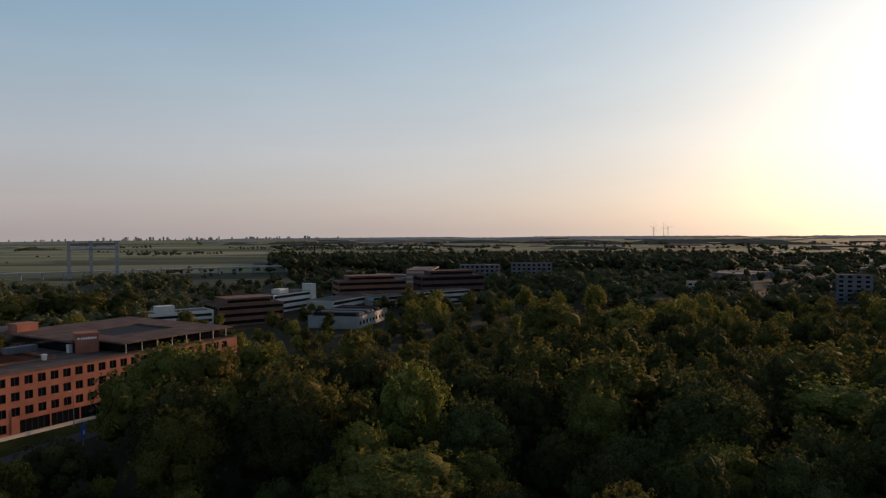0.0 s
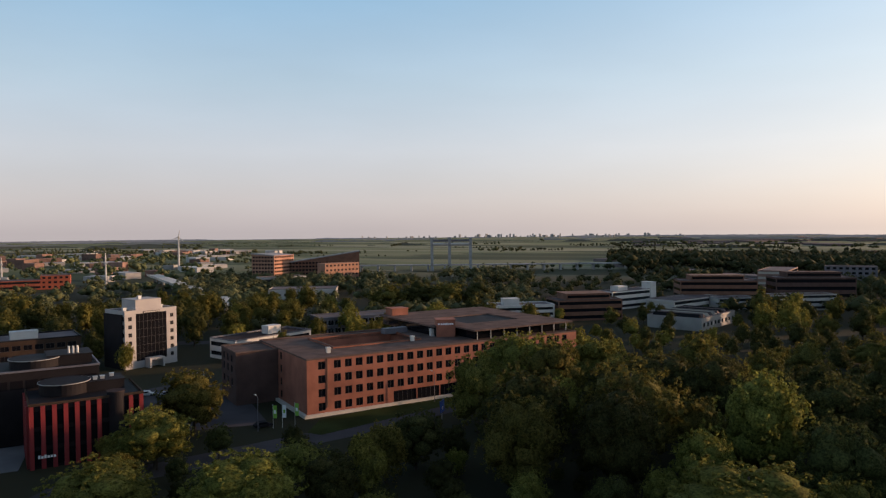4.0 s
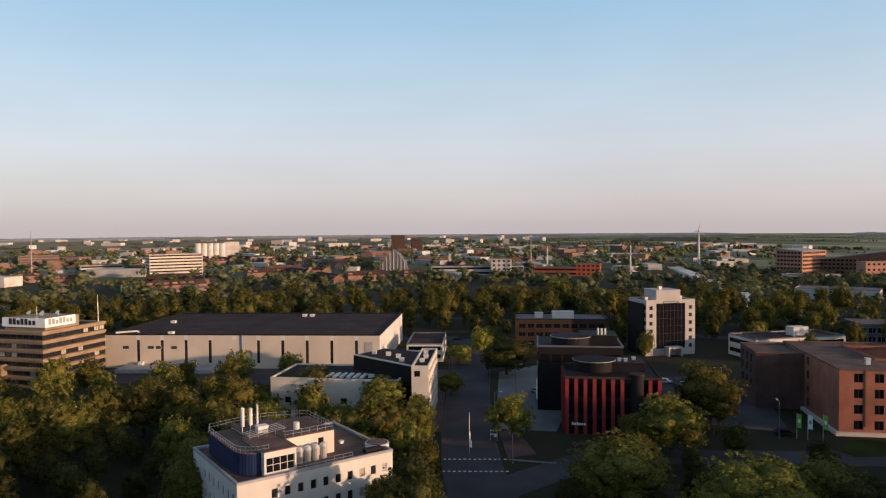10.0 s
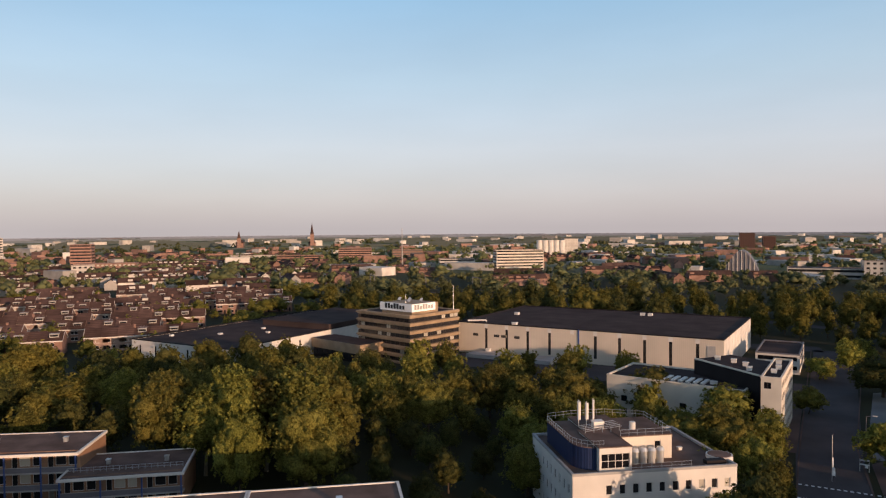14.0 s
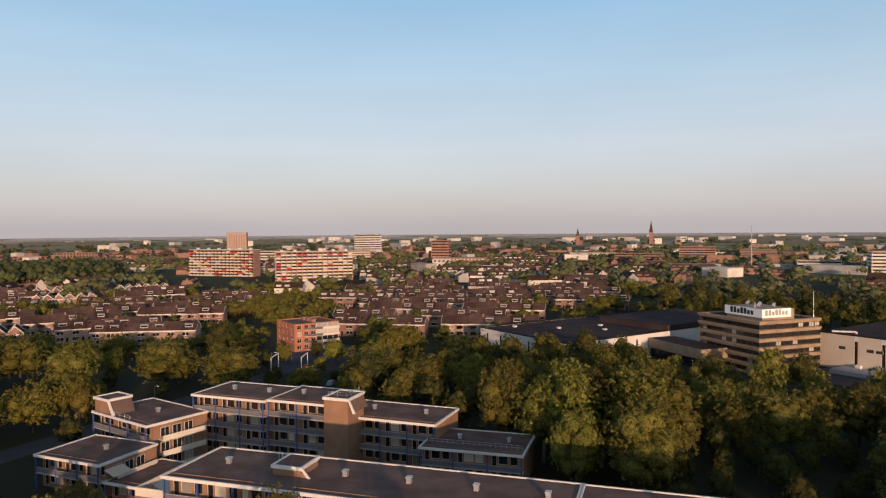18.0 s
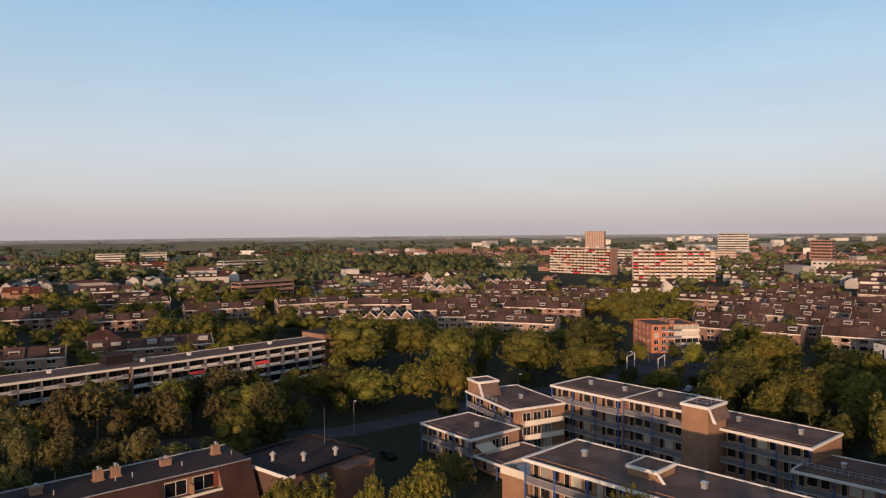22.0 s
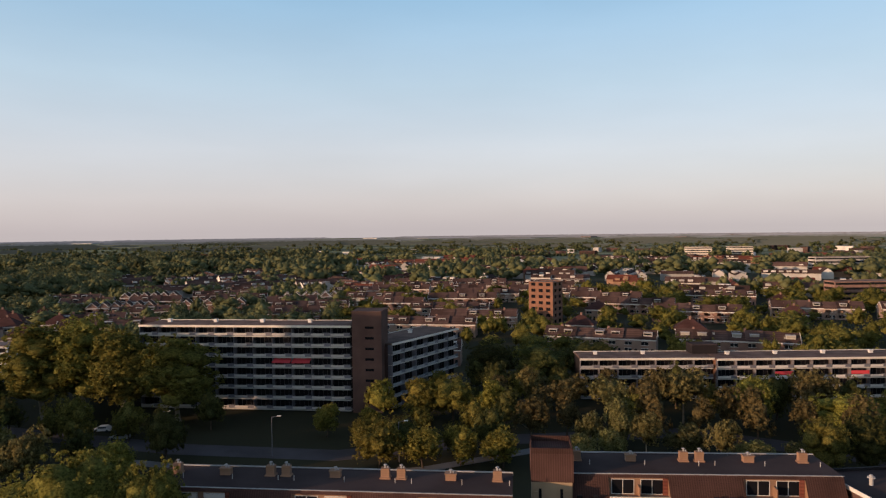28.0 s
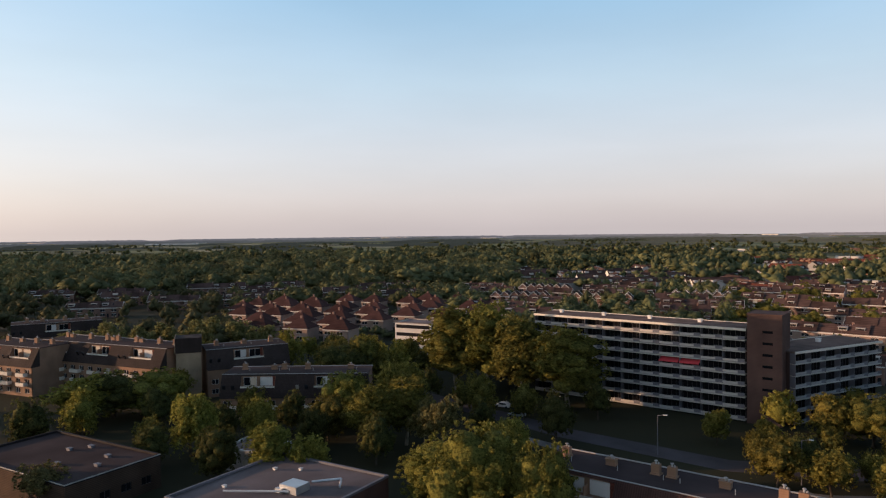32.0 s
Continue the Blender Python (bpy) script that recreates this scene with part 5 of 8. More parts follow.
# ---- brown mansard rows ----
def mansard_row(x, y, turn, L, label, h=11.0, deep=10.5, chimneys=7, dormers=4, seed=1, low=5.6, balconies=0, pots=None, tile="tile"):
    rnd = random.Random(seed)
    top = thing("mansard_row", x, y, turn, label, "apartment row", "mansard rows")
    footprint(x, y, turn, L, deep, 4)
    out = 2.6
    s = Shape()
    rect = pane_grid(0, L, int(L / 3.4), 0.9, 2.7, int(low / 2.7), 1.9, 1.4)
    s.at(0, -out)
    facade(s, L, low, rect)
    s.at().box(0, -out + 0.3, 0, L, deep, low).box(0, 0, low, L, deep, h - 0.2)
    part("wall", s, "brick_tan", top)
    for o in rect:
        f, g = window_meshes(o[2], o[3], 1, 0, "frame", "glass")
        w = piece("window", f, top, pose(o[0], -out + 0.05, o[1]))
        piece("pane", g, w, Matrix.Identity(4))
    s, ledge = Shape(), Shape()
    sill, w = h - 2.95, 8.4
    cuts = [(L * (i + 0.5) / dormers - w / 2, L * (i + 0.5) / dormers + w / 2) for i in range(dormers)]
    gaps = list(zip([-0.1] + [b for _, b in cuts], [a for a, _ in cuts] + [L + 0.1]))

    def back(z):
        return -(out + 0.3) * (1 - (z - low) / (h - low))

    for a, b, z0, z1 in [(-0.1, L + 0.1, low, sill)] + [(a, b, sill, h) for a, b in gaps] + [(a, b, h - 0.45, h) for a, b in cuts]:
        s.face((a, back(z0), z0), (b, back(z0), z0), (b, back(z1), z1), (a, back(z1), z1))
        for k in range(int((z1 - z0) / 0.32)):
            zz = z0 + 0.32 * k
            ledge.box(a, back(zz) - 0.055, zz - 0.01, b, back(zz) + 0.05, zz + 0.03)
    s.face((-0.1, 0, h), (-0.1, 0, low), (-0.1, -out - 0.3, low))
    s.face((L + 0.1, 0, h), (L + 0.1, -out - 0.3, low), (L + 0.1, 0, low))
    s.face((-0.1, -out - 0.3, low), (-0.1, 0, low), (L + 0.1, 0, low), (L + 0.1, -out - 0.3, low))
    part("tiled_slope", s, tile, top, "tiled mansard slope")
    part("tile_course", ledge, tile, top, kind="stuff")
    part("flat_roof", Shape().box(-0.1, 0, h - 0.2, L + 0.1, deep, h + 0.02), "roof_dark", top)
    part("roof_edge", Shape().box(-0.15, deep - 0.1, h - 0.3, L + 0.15, deep + 0.15, h + 0.16).box(-0.15, -0.1, h - 0.03, L + 0.15, 0.12, h + 0.06), "grey", top)
    for a, b in cuts:
        d = part("loggia", Shape().box(a, back(sill), sill - 0.15, b, 0, sill + 0.02).box(a, -0.06, sill, b, -0.01, h - 0.45), "brick_tan", top, "recessed loggia with brick walls")
        part("cheek", Shape().face((a + 0.03, back(sill), sill), (a + 0.03, 0, sill), (a + 0.03, 0, h)), "brick_tan", d)
        part("cheek", Shape().face((b - 0.03, 0, sill), (b - 0.03, back(sill), sill), (b - 0.03, 0, h)), "brick_tan", d)
        f, g = window_meshes(3.2, 2.15, 1, 0, "frame", "glass_dark")
        for q in (0.45, 4.55):
            o = piece("window", f, d, pose(a + q, -0.22, sill + 0.1))
            piece("pane", g, o, Matrix.Identity(4))
            if rnd.random() < 0.62:
                part("curtain", Shape().box(0.1 if q > 2 else 1.7, 0.055, 0.1, 3.1, 0.105, 2.05), "awning" if rnd.random() < 0.4 else "white", o, "pale curtains behind the glass")
        part("side_wall", Shape().box(b - 0.75, -0.3, sill, b - 0.1, -0.07, h - 0.5), "tile_red", d)
        part("partition", Shape().box(a + 4.1, back(sill) + 0.1, sill, a + 4.25, -0.05, sill + 1.5), "brick_tan", d)
        part("parapet", Shape().box(a, back(sill) - 0.08, sill - 0.2, b, back(sill) + 0.04, sill + 0.25), "cream", d)
    for i in range(dormers):
        for q in (-0.5, 1.7):
            cx = L * i / dormers + q + 1.0
            part("skylight", Shape().at(cx, -1.75, h - 3.4, 0, 27).box(0, -0.1, 0, 0.75, 0.04, 1.2), "glass", top)
    shelf = Shape().box(0, -1.35, -0.15, 3.4, 0, 0).box(0, -1.35, 0, 3.4, -1.25, 0.85).box(0, -1.25, 0, 0.08, 0, 0.85).box(3.32, -1.25, 0, 3.4, 0, 0.85).mesh("balcony", "cream")
    for i in range(balconies):
        for k in range(1, int(low / 2.7)):
            piece("balcony", shelf, top, pose(L * (i + 0.5) / balconies - 1.7, -out, 0.55 + 2.7 * k))
    pot = Shape().box(-0.6, -0.45, 0, 0.6, 0.45, 1.5).box(-0.75, -0.6, -0.05, 0.75, 0.6, 0.2).mesh("chimney", "brick_tan")
    cap = Shape().tube((0, 0, 1.5), (0, 0, 1.9), 0.13, n=8).tube((0, 0, 1.9), (0, 0, 2.0), 0.28, 0.2, n=8).tube((0.35, 0, 1.5), (0.35, 0, 1.75), 0.12, n=8).mesh("chimney_cap", "grey")
    low_pot = Shape().box(-0.75, -0.5, -0.05, 0.75, 0.5, 0.9).box(-0.85, -0.6, 0.9, 0.85, 0.6, 1.02).mesh("chimney", "brick_tan")
    for i, cx in enumerate(pots or [L * (q + 0.5) / chimneys + rnd.uniform(-1.8, 1.8) for q in range(chimneys)]):
        tall = i % 3 != 1
        c = piece("chimney", pot if tall else low_pot, top, pose(cx, deep * 0.62, h))
        piece("chimney_cap", cap, c, pose(0, 0, 0 if tall else -0.5))
        part("vent_pipe", Shape().tube((cx + 1.7, deep * 0.4, h), (cx + 1.7, deep * 0.4, h + 0.75), 0.06, n=6), "grey", top)
    return top


mansard_row(66.5, -82, 189.5, 51, "brown brick apartment row with tiled slope and brick chimneys", deep=8.6, dormers=3, seed=3, pots=(2.5, 9.8, 16.5, 18.8, 26, 33.2, 35.5, 42.5, 49))
mansard_row(9.4, -100.9, 191.5, 37.4, "brown brick apartment row with tiled mansard, dormers and brick chimneys", deep=9.4, dormers=2, seed=5, pots=(1.4, 9.4, 17.2, 19.5, 26.6, 34.4))
st = thing("stair_tower", 14.6, -98.0, 190, "tile-hung stair tower between two brown apartment rows", "stair tower")
part("shaft", Shape().box(0, 0, 0, 5.6, 6, 10.4).box(0.3, -0.12, 4, 0.8, 0.02, 9).box(4.4, -0.12, 4, 4.9, 0.02, 9), "concrete", st)
part("slit_window", Shape().box(0.9, -0.05, 4.2, 1.3, 0.02, 9.4).box(3.9, -0.05, 4.2, 4.3, 0.02, 9.4), "glass_dark", st)
part("tile_hood", Shape().box(-0.15, -0.2, 10.4, 5.75, 6.1, 14.4), "tile", st)
part("parapet", rim(-0.1, -0.15, 5.7, 6.05, 14.4, 15.2, 0.12), "tile", st)
gr = building("grey_roof_house", -31, -101, 201, 17, 15, 9.6, "brick house with a dark flat roof and one white edge", "house", "brick_shade", "roof_dark", "dark",
              {"front": pane_grid(1, 16, 4, 1, 3, 3, 1.8, 1.4)}, 1)
part("roof_edge", Shape().box(-0.2, 0, 9.2, -0.07, 15, 9.75).box(-0.2, -0.12, 9.2, 1.2, -0.07, 9.75), "trim", gr, "white roof edge")
part("front_box", Shape().box(8.5, -3, 0, 15, 4, 9.0).box(8.4, -3.1, 9.0, 15.1, 4.1, 9.12), "brick_dark", gr)
for x, y in ((4, 9), (7, 5), (12, 3)):
    part("roof_vent", Shape().tube((x, y, 9.1), (x, y, 10.3), 0.28, n=10).tube((x, y, 10.3), (x, y, 10.5), 0.55, 0.5, n=10).tube((x, y, 10.5), (x, y, 10.75), 0.3, 0.2, n=8), "grey", gr)
part("mast", Shape().tube((14, 8, 9), (14, 8, 16), 0.04, 0.02, 6), "steel_grey", gr)
mansard_row(240, -59, 202.5, 50, "five-storey brown apartment row with dormers, skylights and many chimneys", h=14, dormers=3, seed=8, low=8.6, balconies=7, pots=(3, 5, 13, 20, 22.5, 24.5, 32, 34, 41, 47), tile="tile_dark")
mansard_row(250, -44, 202.5, 27, "brown apartment row with balconies set forward from its neighbour", h=13.6, chimneys=4, dormers=2, seed=12, low=8.3, balconies=4, tile="tile_dark")
mansard_row(294, -62, 257, 30, "brown apartment row with a long dormer behind the others", h=13, chimneys=4, dormers=1, seed=13, low=8.0, tile="tile_dark")
mansard_row(189, -87.5, 253, 23, "brown apartment row in the shade beyond the stair tower", h=13, chimneys=3, dormers=1, seed=11, low=7.6, tile="tile_dark")
mansard_row(163, -79.5, 226, 36, "brown apartment row with skylights and dormers", h=11, deep=9.5, dormers=2, seed=9, balconies=4, pots=(4, 11.5, 14, 20, 31), tile="tile_dark")
st2 = thing("stair_tower", 193, -80.5, 245, "dark tile-hung stair tower of the apartment rows", "stair tower")
part("shaft", Shape().box(0, 0, 0, 6.6, 7, 12.4).box(0.6, -0.1, 2, 1.1, 0.02, 11.6), "concrete", st2)
part("tile_hood", Shape().prism([(-0.2, -0.2), (6.8, -0.2), (6.8, 7.2), (-0.2, 7.2)], 12.4, 16.6), "tile_dark", st2)
part("hood_cheek", Shape().box(-0.35, -0.3, 12.2, -0.2, 7.3, 16.9), "concrete", st2)

# ---- gallery flats with long balcony bands ----
def balcony_flat(name, x, y, turn, L, floors, fh, W, label, bay=5.2, parapet="white", awnings=(), wall="brick_dark", deep=1.5, red=(), shade_toned=False):
    top = thing(name, x, y, turn, label, "apartment block", "gallery flats")
    footprint(x, y, turn, L, W, 3)
    h = floors * fh + 0.7
    n = max(1, round(L / bay))
    step = L / n
    part("body", Shape().box(0, deep, 0, L, W, h - 0.4), wall, top)
    part("roof", Shape().box(-0.1, 0, h - 0.4, L + 0.1, W + 0.1, h - 0.1).box(0.3, 0.6, h - 0.1, L - 0.3, W - 0.3, h - 0.05), "roof", top)
    part("roof_fascia", Shape().box(-0.2, -0.15, h - 0.5, L + 0.2, 0.05, h + 0.05).box(-0.2, W + 0.1, h - 0.5, L + 0.2, W + 0.3, h + 0.05), "cream", top)
    # shaded flats get dark frames, glass and screens: shade put into the colour
    f, g = window_meshes(round(step - 0.5, 2), 2.1, 3, 0, "frame_dark" if shade_toned else "frame", "glass_dark" if shade_toned else "glass")
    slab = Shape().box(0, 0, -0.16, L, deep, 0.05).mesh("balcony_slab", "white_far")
    panel = Shape().box(0.08, -0.06, 0.2, step * 0.68, 0.02, 0.8 if shade_toned else 0.95).mesh("balcony_panel", parapet)
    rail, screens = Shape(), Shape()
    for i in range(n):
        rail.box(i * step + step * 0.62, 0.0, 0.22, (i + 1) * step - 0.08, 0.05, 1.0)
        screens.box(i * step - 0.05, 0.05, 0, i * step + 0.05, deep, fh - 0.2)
    rail, screens = rail.mesh("balcony_railing", "steel_grey"), screens.mesh("balcony_screen", "steel_grey" if shade_toned else "frame")
    for k in range(floors):
        z = 0.6 + k * fh
        piece("balcony_slab", slab, top, pose(0, 0, z))
        piece("balcony_railing", rail, top, pose(0, 0, z), "stuff")
        piece("balcony_screen", screens, top, pose(0, 0, z), "stuff")
        for i in range(n):
            piece("balcony_panel", panel, top, pose(i * step, 0, z))
            w = piece("window", f, top, pose(i * step + 0.25, deep - 0.2, z + 0.3))
            piece("pane", g, w, Matrix.Identity(4))
    for i, k in awnings:
        z = 0.6 + k * fh
        part("awning", Shape().face((i * step, deep, z + 2.4), (i * step, -0.3, z + 1.5), ((i + 1) * step - 0.3, -0.3, z + 1.5), ((i + 1) * step - 0.3, deep, z + 2.4)).face((i * step, -0.3, z + 1.25), ((i + 1) * step - 0.3, -0.3, z + 1.25), ((i + 1) * step - 0.3, -0.3, z + 1.5), (i * step, -0.3, z + 1.5)), "awning_red", top, "red cloth awning")
    for i, k in red:
        z = 0.6 + k * fh
        part("awning", Shape().box(i * step, -0.1, z + 1.0, (i + 1) * step - 0.3, -0.05, z + 1.9), "awning_red", top, "red balcony screen")
    for i in range(max(2, int(L / 14))):
        roof_unit(top, 5 + i * 13, W * 0.6, h - 0.08, 0.9, 0.9, 0.9, "trim")
    return top


# near-black body colour stands in for shade behind the balconies
balcony_flat("gallery_flat", 126, -155.5, 188.5, 56.5, 8, 2.68, 11, "nine-storey gallery flat with white balcony panels", awnings=((7, 4), (8, 4)), wall="dark", parapet="white_far", shade_toned=True, deep=1.8)
lt = thing("lift_tower", 69.8, -164.2, 188.5, "plain brown brick lift tower of the gallery flat", "lift tower")
# darker brick colour stands in for the shade on the tower front
part("shaft", Shape().box(0, 0, 0, 7.6, 8, 25.6).box(-0.1, -0.1, 25.6, 7.7, 8.1, 25.8), "brick_shade", lt)
slot = Shape().box(3.4, -0.06, 0, 5.6, 0.02, 0.6).mesh("slot_window", "glass_dark")
for k in range(8):
    piece("slot_window", slot, lt, pose(0, 0, 2.6 + 2.68 * k))
balcony_flat("gallery_flat", 60.5, -168.5, 253, 32, 6, 2.75, 12, "six-storey wing of the gallery flat with glazed balconies", wall="brick_shade", parapet="grey", shade_toned=True)
balcony_flat("gallery_flat", -20, -196.5, 195.5, 60, 4, 2.65, 11, "four-storey gallery flat with white balconies and red screens", awnings=((9, 0),), red=((3, 2), (7, 2)), wall="brick_dark", shade_toned=True)
balcony_flat("gallery_flat", 15, -189.5, 193.5, 35, 4, 2.65, 11, "four-storey gallery flat, long shaded part with dark roof", parapet="grey", wall="dark", shade_toned=True)
kx = thing("roof_house", -14, -203, 195, "dark brick stair house on the gallery flat", "roof house")
part("wall", Shape().box(0, 0, 0, 7, 5, 13.6), "dark", kx)
part("roof", Shape().box(-0.1, -0.1, 13.6, 7.1, 5.1, 13.8), "roof_dark", kx)
kx = thing("brick_end_house", -79, -217, 200, "square red-brown brick end house with a flat roof", "house")
part("wall", Shape().box(0, 0, 0, 12, 11, 12.4), "brick_far", kx)
part("roof", Shape().box(-0.2, -0.2, 12.4, 12.2, 11.2, 12.7), "roof_dark", kx)

# ---- red apartment house by the crossing ----
r4 = building("red_apartment_house", -201, -202, 66, 18, 18, 10.4, "four-storey orange brick apartment house with glazed balconies", "apartment house", "brick_orange", "roof", "brick_orange",
              {"front": pane_grid(1, 17, 4, 0.9, 2.5, 4, 1.4, 1.4), "right": pane_grid(0.5, 17.5, 6, 0.8, 2.5, 4, 1.7, 1.6)}, 1)
for k in range(4):
    arc = [(18 + 1.9 * math.sin(math.pi * q / 8), 4 + 9 * q / 8) for q in range(9)]
    part("balcony", Shape().prism(arc[::-1], 0.5 + k * 2.5, 0.66 + k * 2.5), "trim", r4)
    rail = Shape()
    for (xa, ya), (xb, yb) in zip(arc, arc[1:]):
        rail.box(min(xa, xb), ya, 0.66 + k * 2.5, max(xa, xb) + 0.05, yb, 1.5 + k * 2.5)
    part("balcony_railing", rail, "steel_grey", r4)
for k in range(4):
    z = 0.5 + k * 2.5
    front = part("balcony_front", Shape().box(18.0, 8.2, z, 19.6, 17.8, z + 0.2).box(19.5, 8.2, z + 0.2, 19.6, 17.8, z + 0.95).box(18.0, 17.7, z + 0.2, 19.5, 17.8, z + 0.95), "cream", r4, "cream balcony front")
    part("balcony_glazing", Shape().box(19.0, 8.4, z + 0.95, 19.06, 17.6, z + 2.4), "glass", front)
    for q in range(5):
        part("balcony_post", Shape().box(18.95, 8.4 + q * 2.25, z + 0.95, 19.1, 8.52 + q * 2.25, z + 2.45), "trim", front)
for x in (4, 8, 12):
    roof_unit(r4, x, 10, 10.1, 2.0, 1.8, 1.2, "brick_far")

# ---- tall flats with coloured balconies ----
def colour_flat(x, y, turn, L, W, floors, label, seed):
    rnd = random.Random(seed)
    top = thing("tower_flat", x, y, turn, label, "apartment block", "coloured flats")
    fh = 2.85
    h = floors * fh
    part("body", Shape().box(0, 1.4, 0, L, W, h + 0.6), "brick_far", top)
    part("roof", Shape().box(-0.2, 0, h + 0.6, L + 0.2, W + 0.2, h + 0.9), "cream", top)
    n = round(L / 4.6)
    step = L / n
    me = {c: Shape().box(0, -0.06, 0, step * 0.8, 0.05, 1.05).box(0, 0, -0.2, step * 0.98, 1.4, 0).mesh("balcony", c) for c in ("cream", "awning_red", "white", "awning")}
    f, g = window_meshes(round(step * 0.8, 2), 1.9, 2, 0, "frame", "glass")
    for k in range(floors):
        run = "cream"
        for i in range(n):
            if rnd.random() < 0.75:
                run = rnd.choice(("cream", "white", "awning_red", "awning", "cream", "white", "cream", "awning"))
            piece("balcony", me[run], top, pose(i * step, 0, k * fh + 0.3))
            piece("window", g, top, pose(i * step + 0.5, 1.2, k * fh + 0.7))
    for i in range(6):
        roof_unit(top, L * (i + 0.5) / 6, W * 0.5, h + 0.8, 2.5, 2, 1.6, "white")
    part("end_stripe", Shape().box(-0.25, 4, 0, 0, W - 3, h), "white_far", top)


colour_flat(-471, -595, 102, 76, 13, 9, "long ten-storey flat with cream and red balconies in evening sun", 4)
colour_flat(-445, -447, 140, 68, 13, 9, "long ten-storey flat with red and white balconies in evening sun", 7)

# ---- other blocks further off: (x, y, turn, length, width, height, wall, rows, words) ----
def far_block(x, y, turn, L, W, h, wall, floors, label, roof="roof_pale", category="building", bands=False):
    fh = h / max(1, floors)
    if bands:
        op = {sd: [(0.5, k * fh + fh * 0.3, (L if sd == "front" else W) - 1, fh * 0.45) for k in range(floors)] for sd in ("front", "left", "right")}
    else:
        op = {sd: pane_grid(0.5, ln - 0.5, max(2, int(ln / 4.2)), fh * 0.3, fh, floors, 2.3, min(1.7, fh * 0.5)) for sd, ln in (("front", L), ("right", W))} if floors else {}
    s = Shape()
    top = thing("far_building", x, y, turn, label, category)
    footprint(x, y, turn, L, W, 3)
    for side, m in sides(L, W).items():
        s.m = m
        facade(s, L if side in ("front", "back") else W, h, op.get(side, []), 0.3)
    part("wall", s, wall, top)
    part("roof", Shape().box(0.2, 0.2, 0.3, L - 0.2, W - 0.2, h - 0.3).box(-0.1, -0.1, h - 0.1, L + 0.1, 0.3, h + 0.15).box(-0.1, W - 0.3, h - 0.1, L + 0.1, W + 0.1, h + 0.15), roof, top)
    for side, m in sides(L, W).items():
        if op.get(side):
            s = Shape()
            for o in op[side]:
                s.m = m
                s.box(o[0], 0.12, o[1], o[0] + o[2], 0.2, o[1] + o[3])
            part("glazing", s, "glass_dark" if wall in ("brick_dark", "brick_shade", "steel_grey") else "glass", top, kind="stuff")
    return top


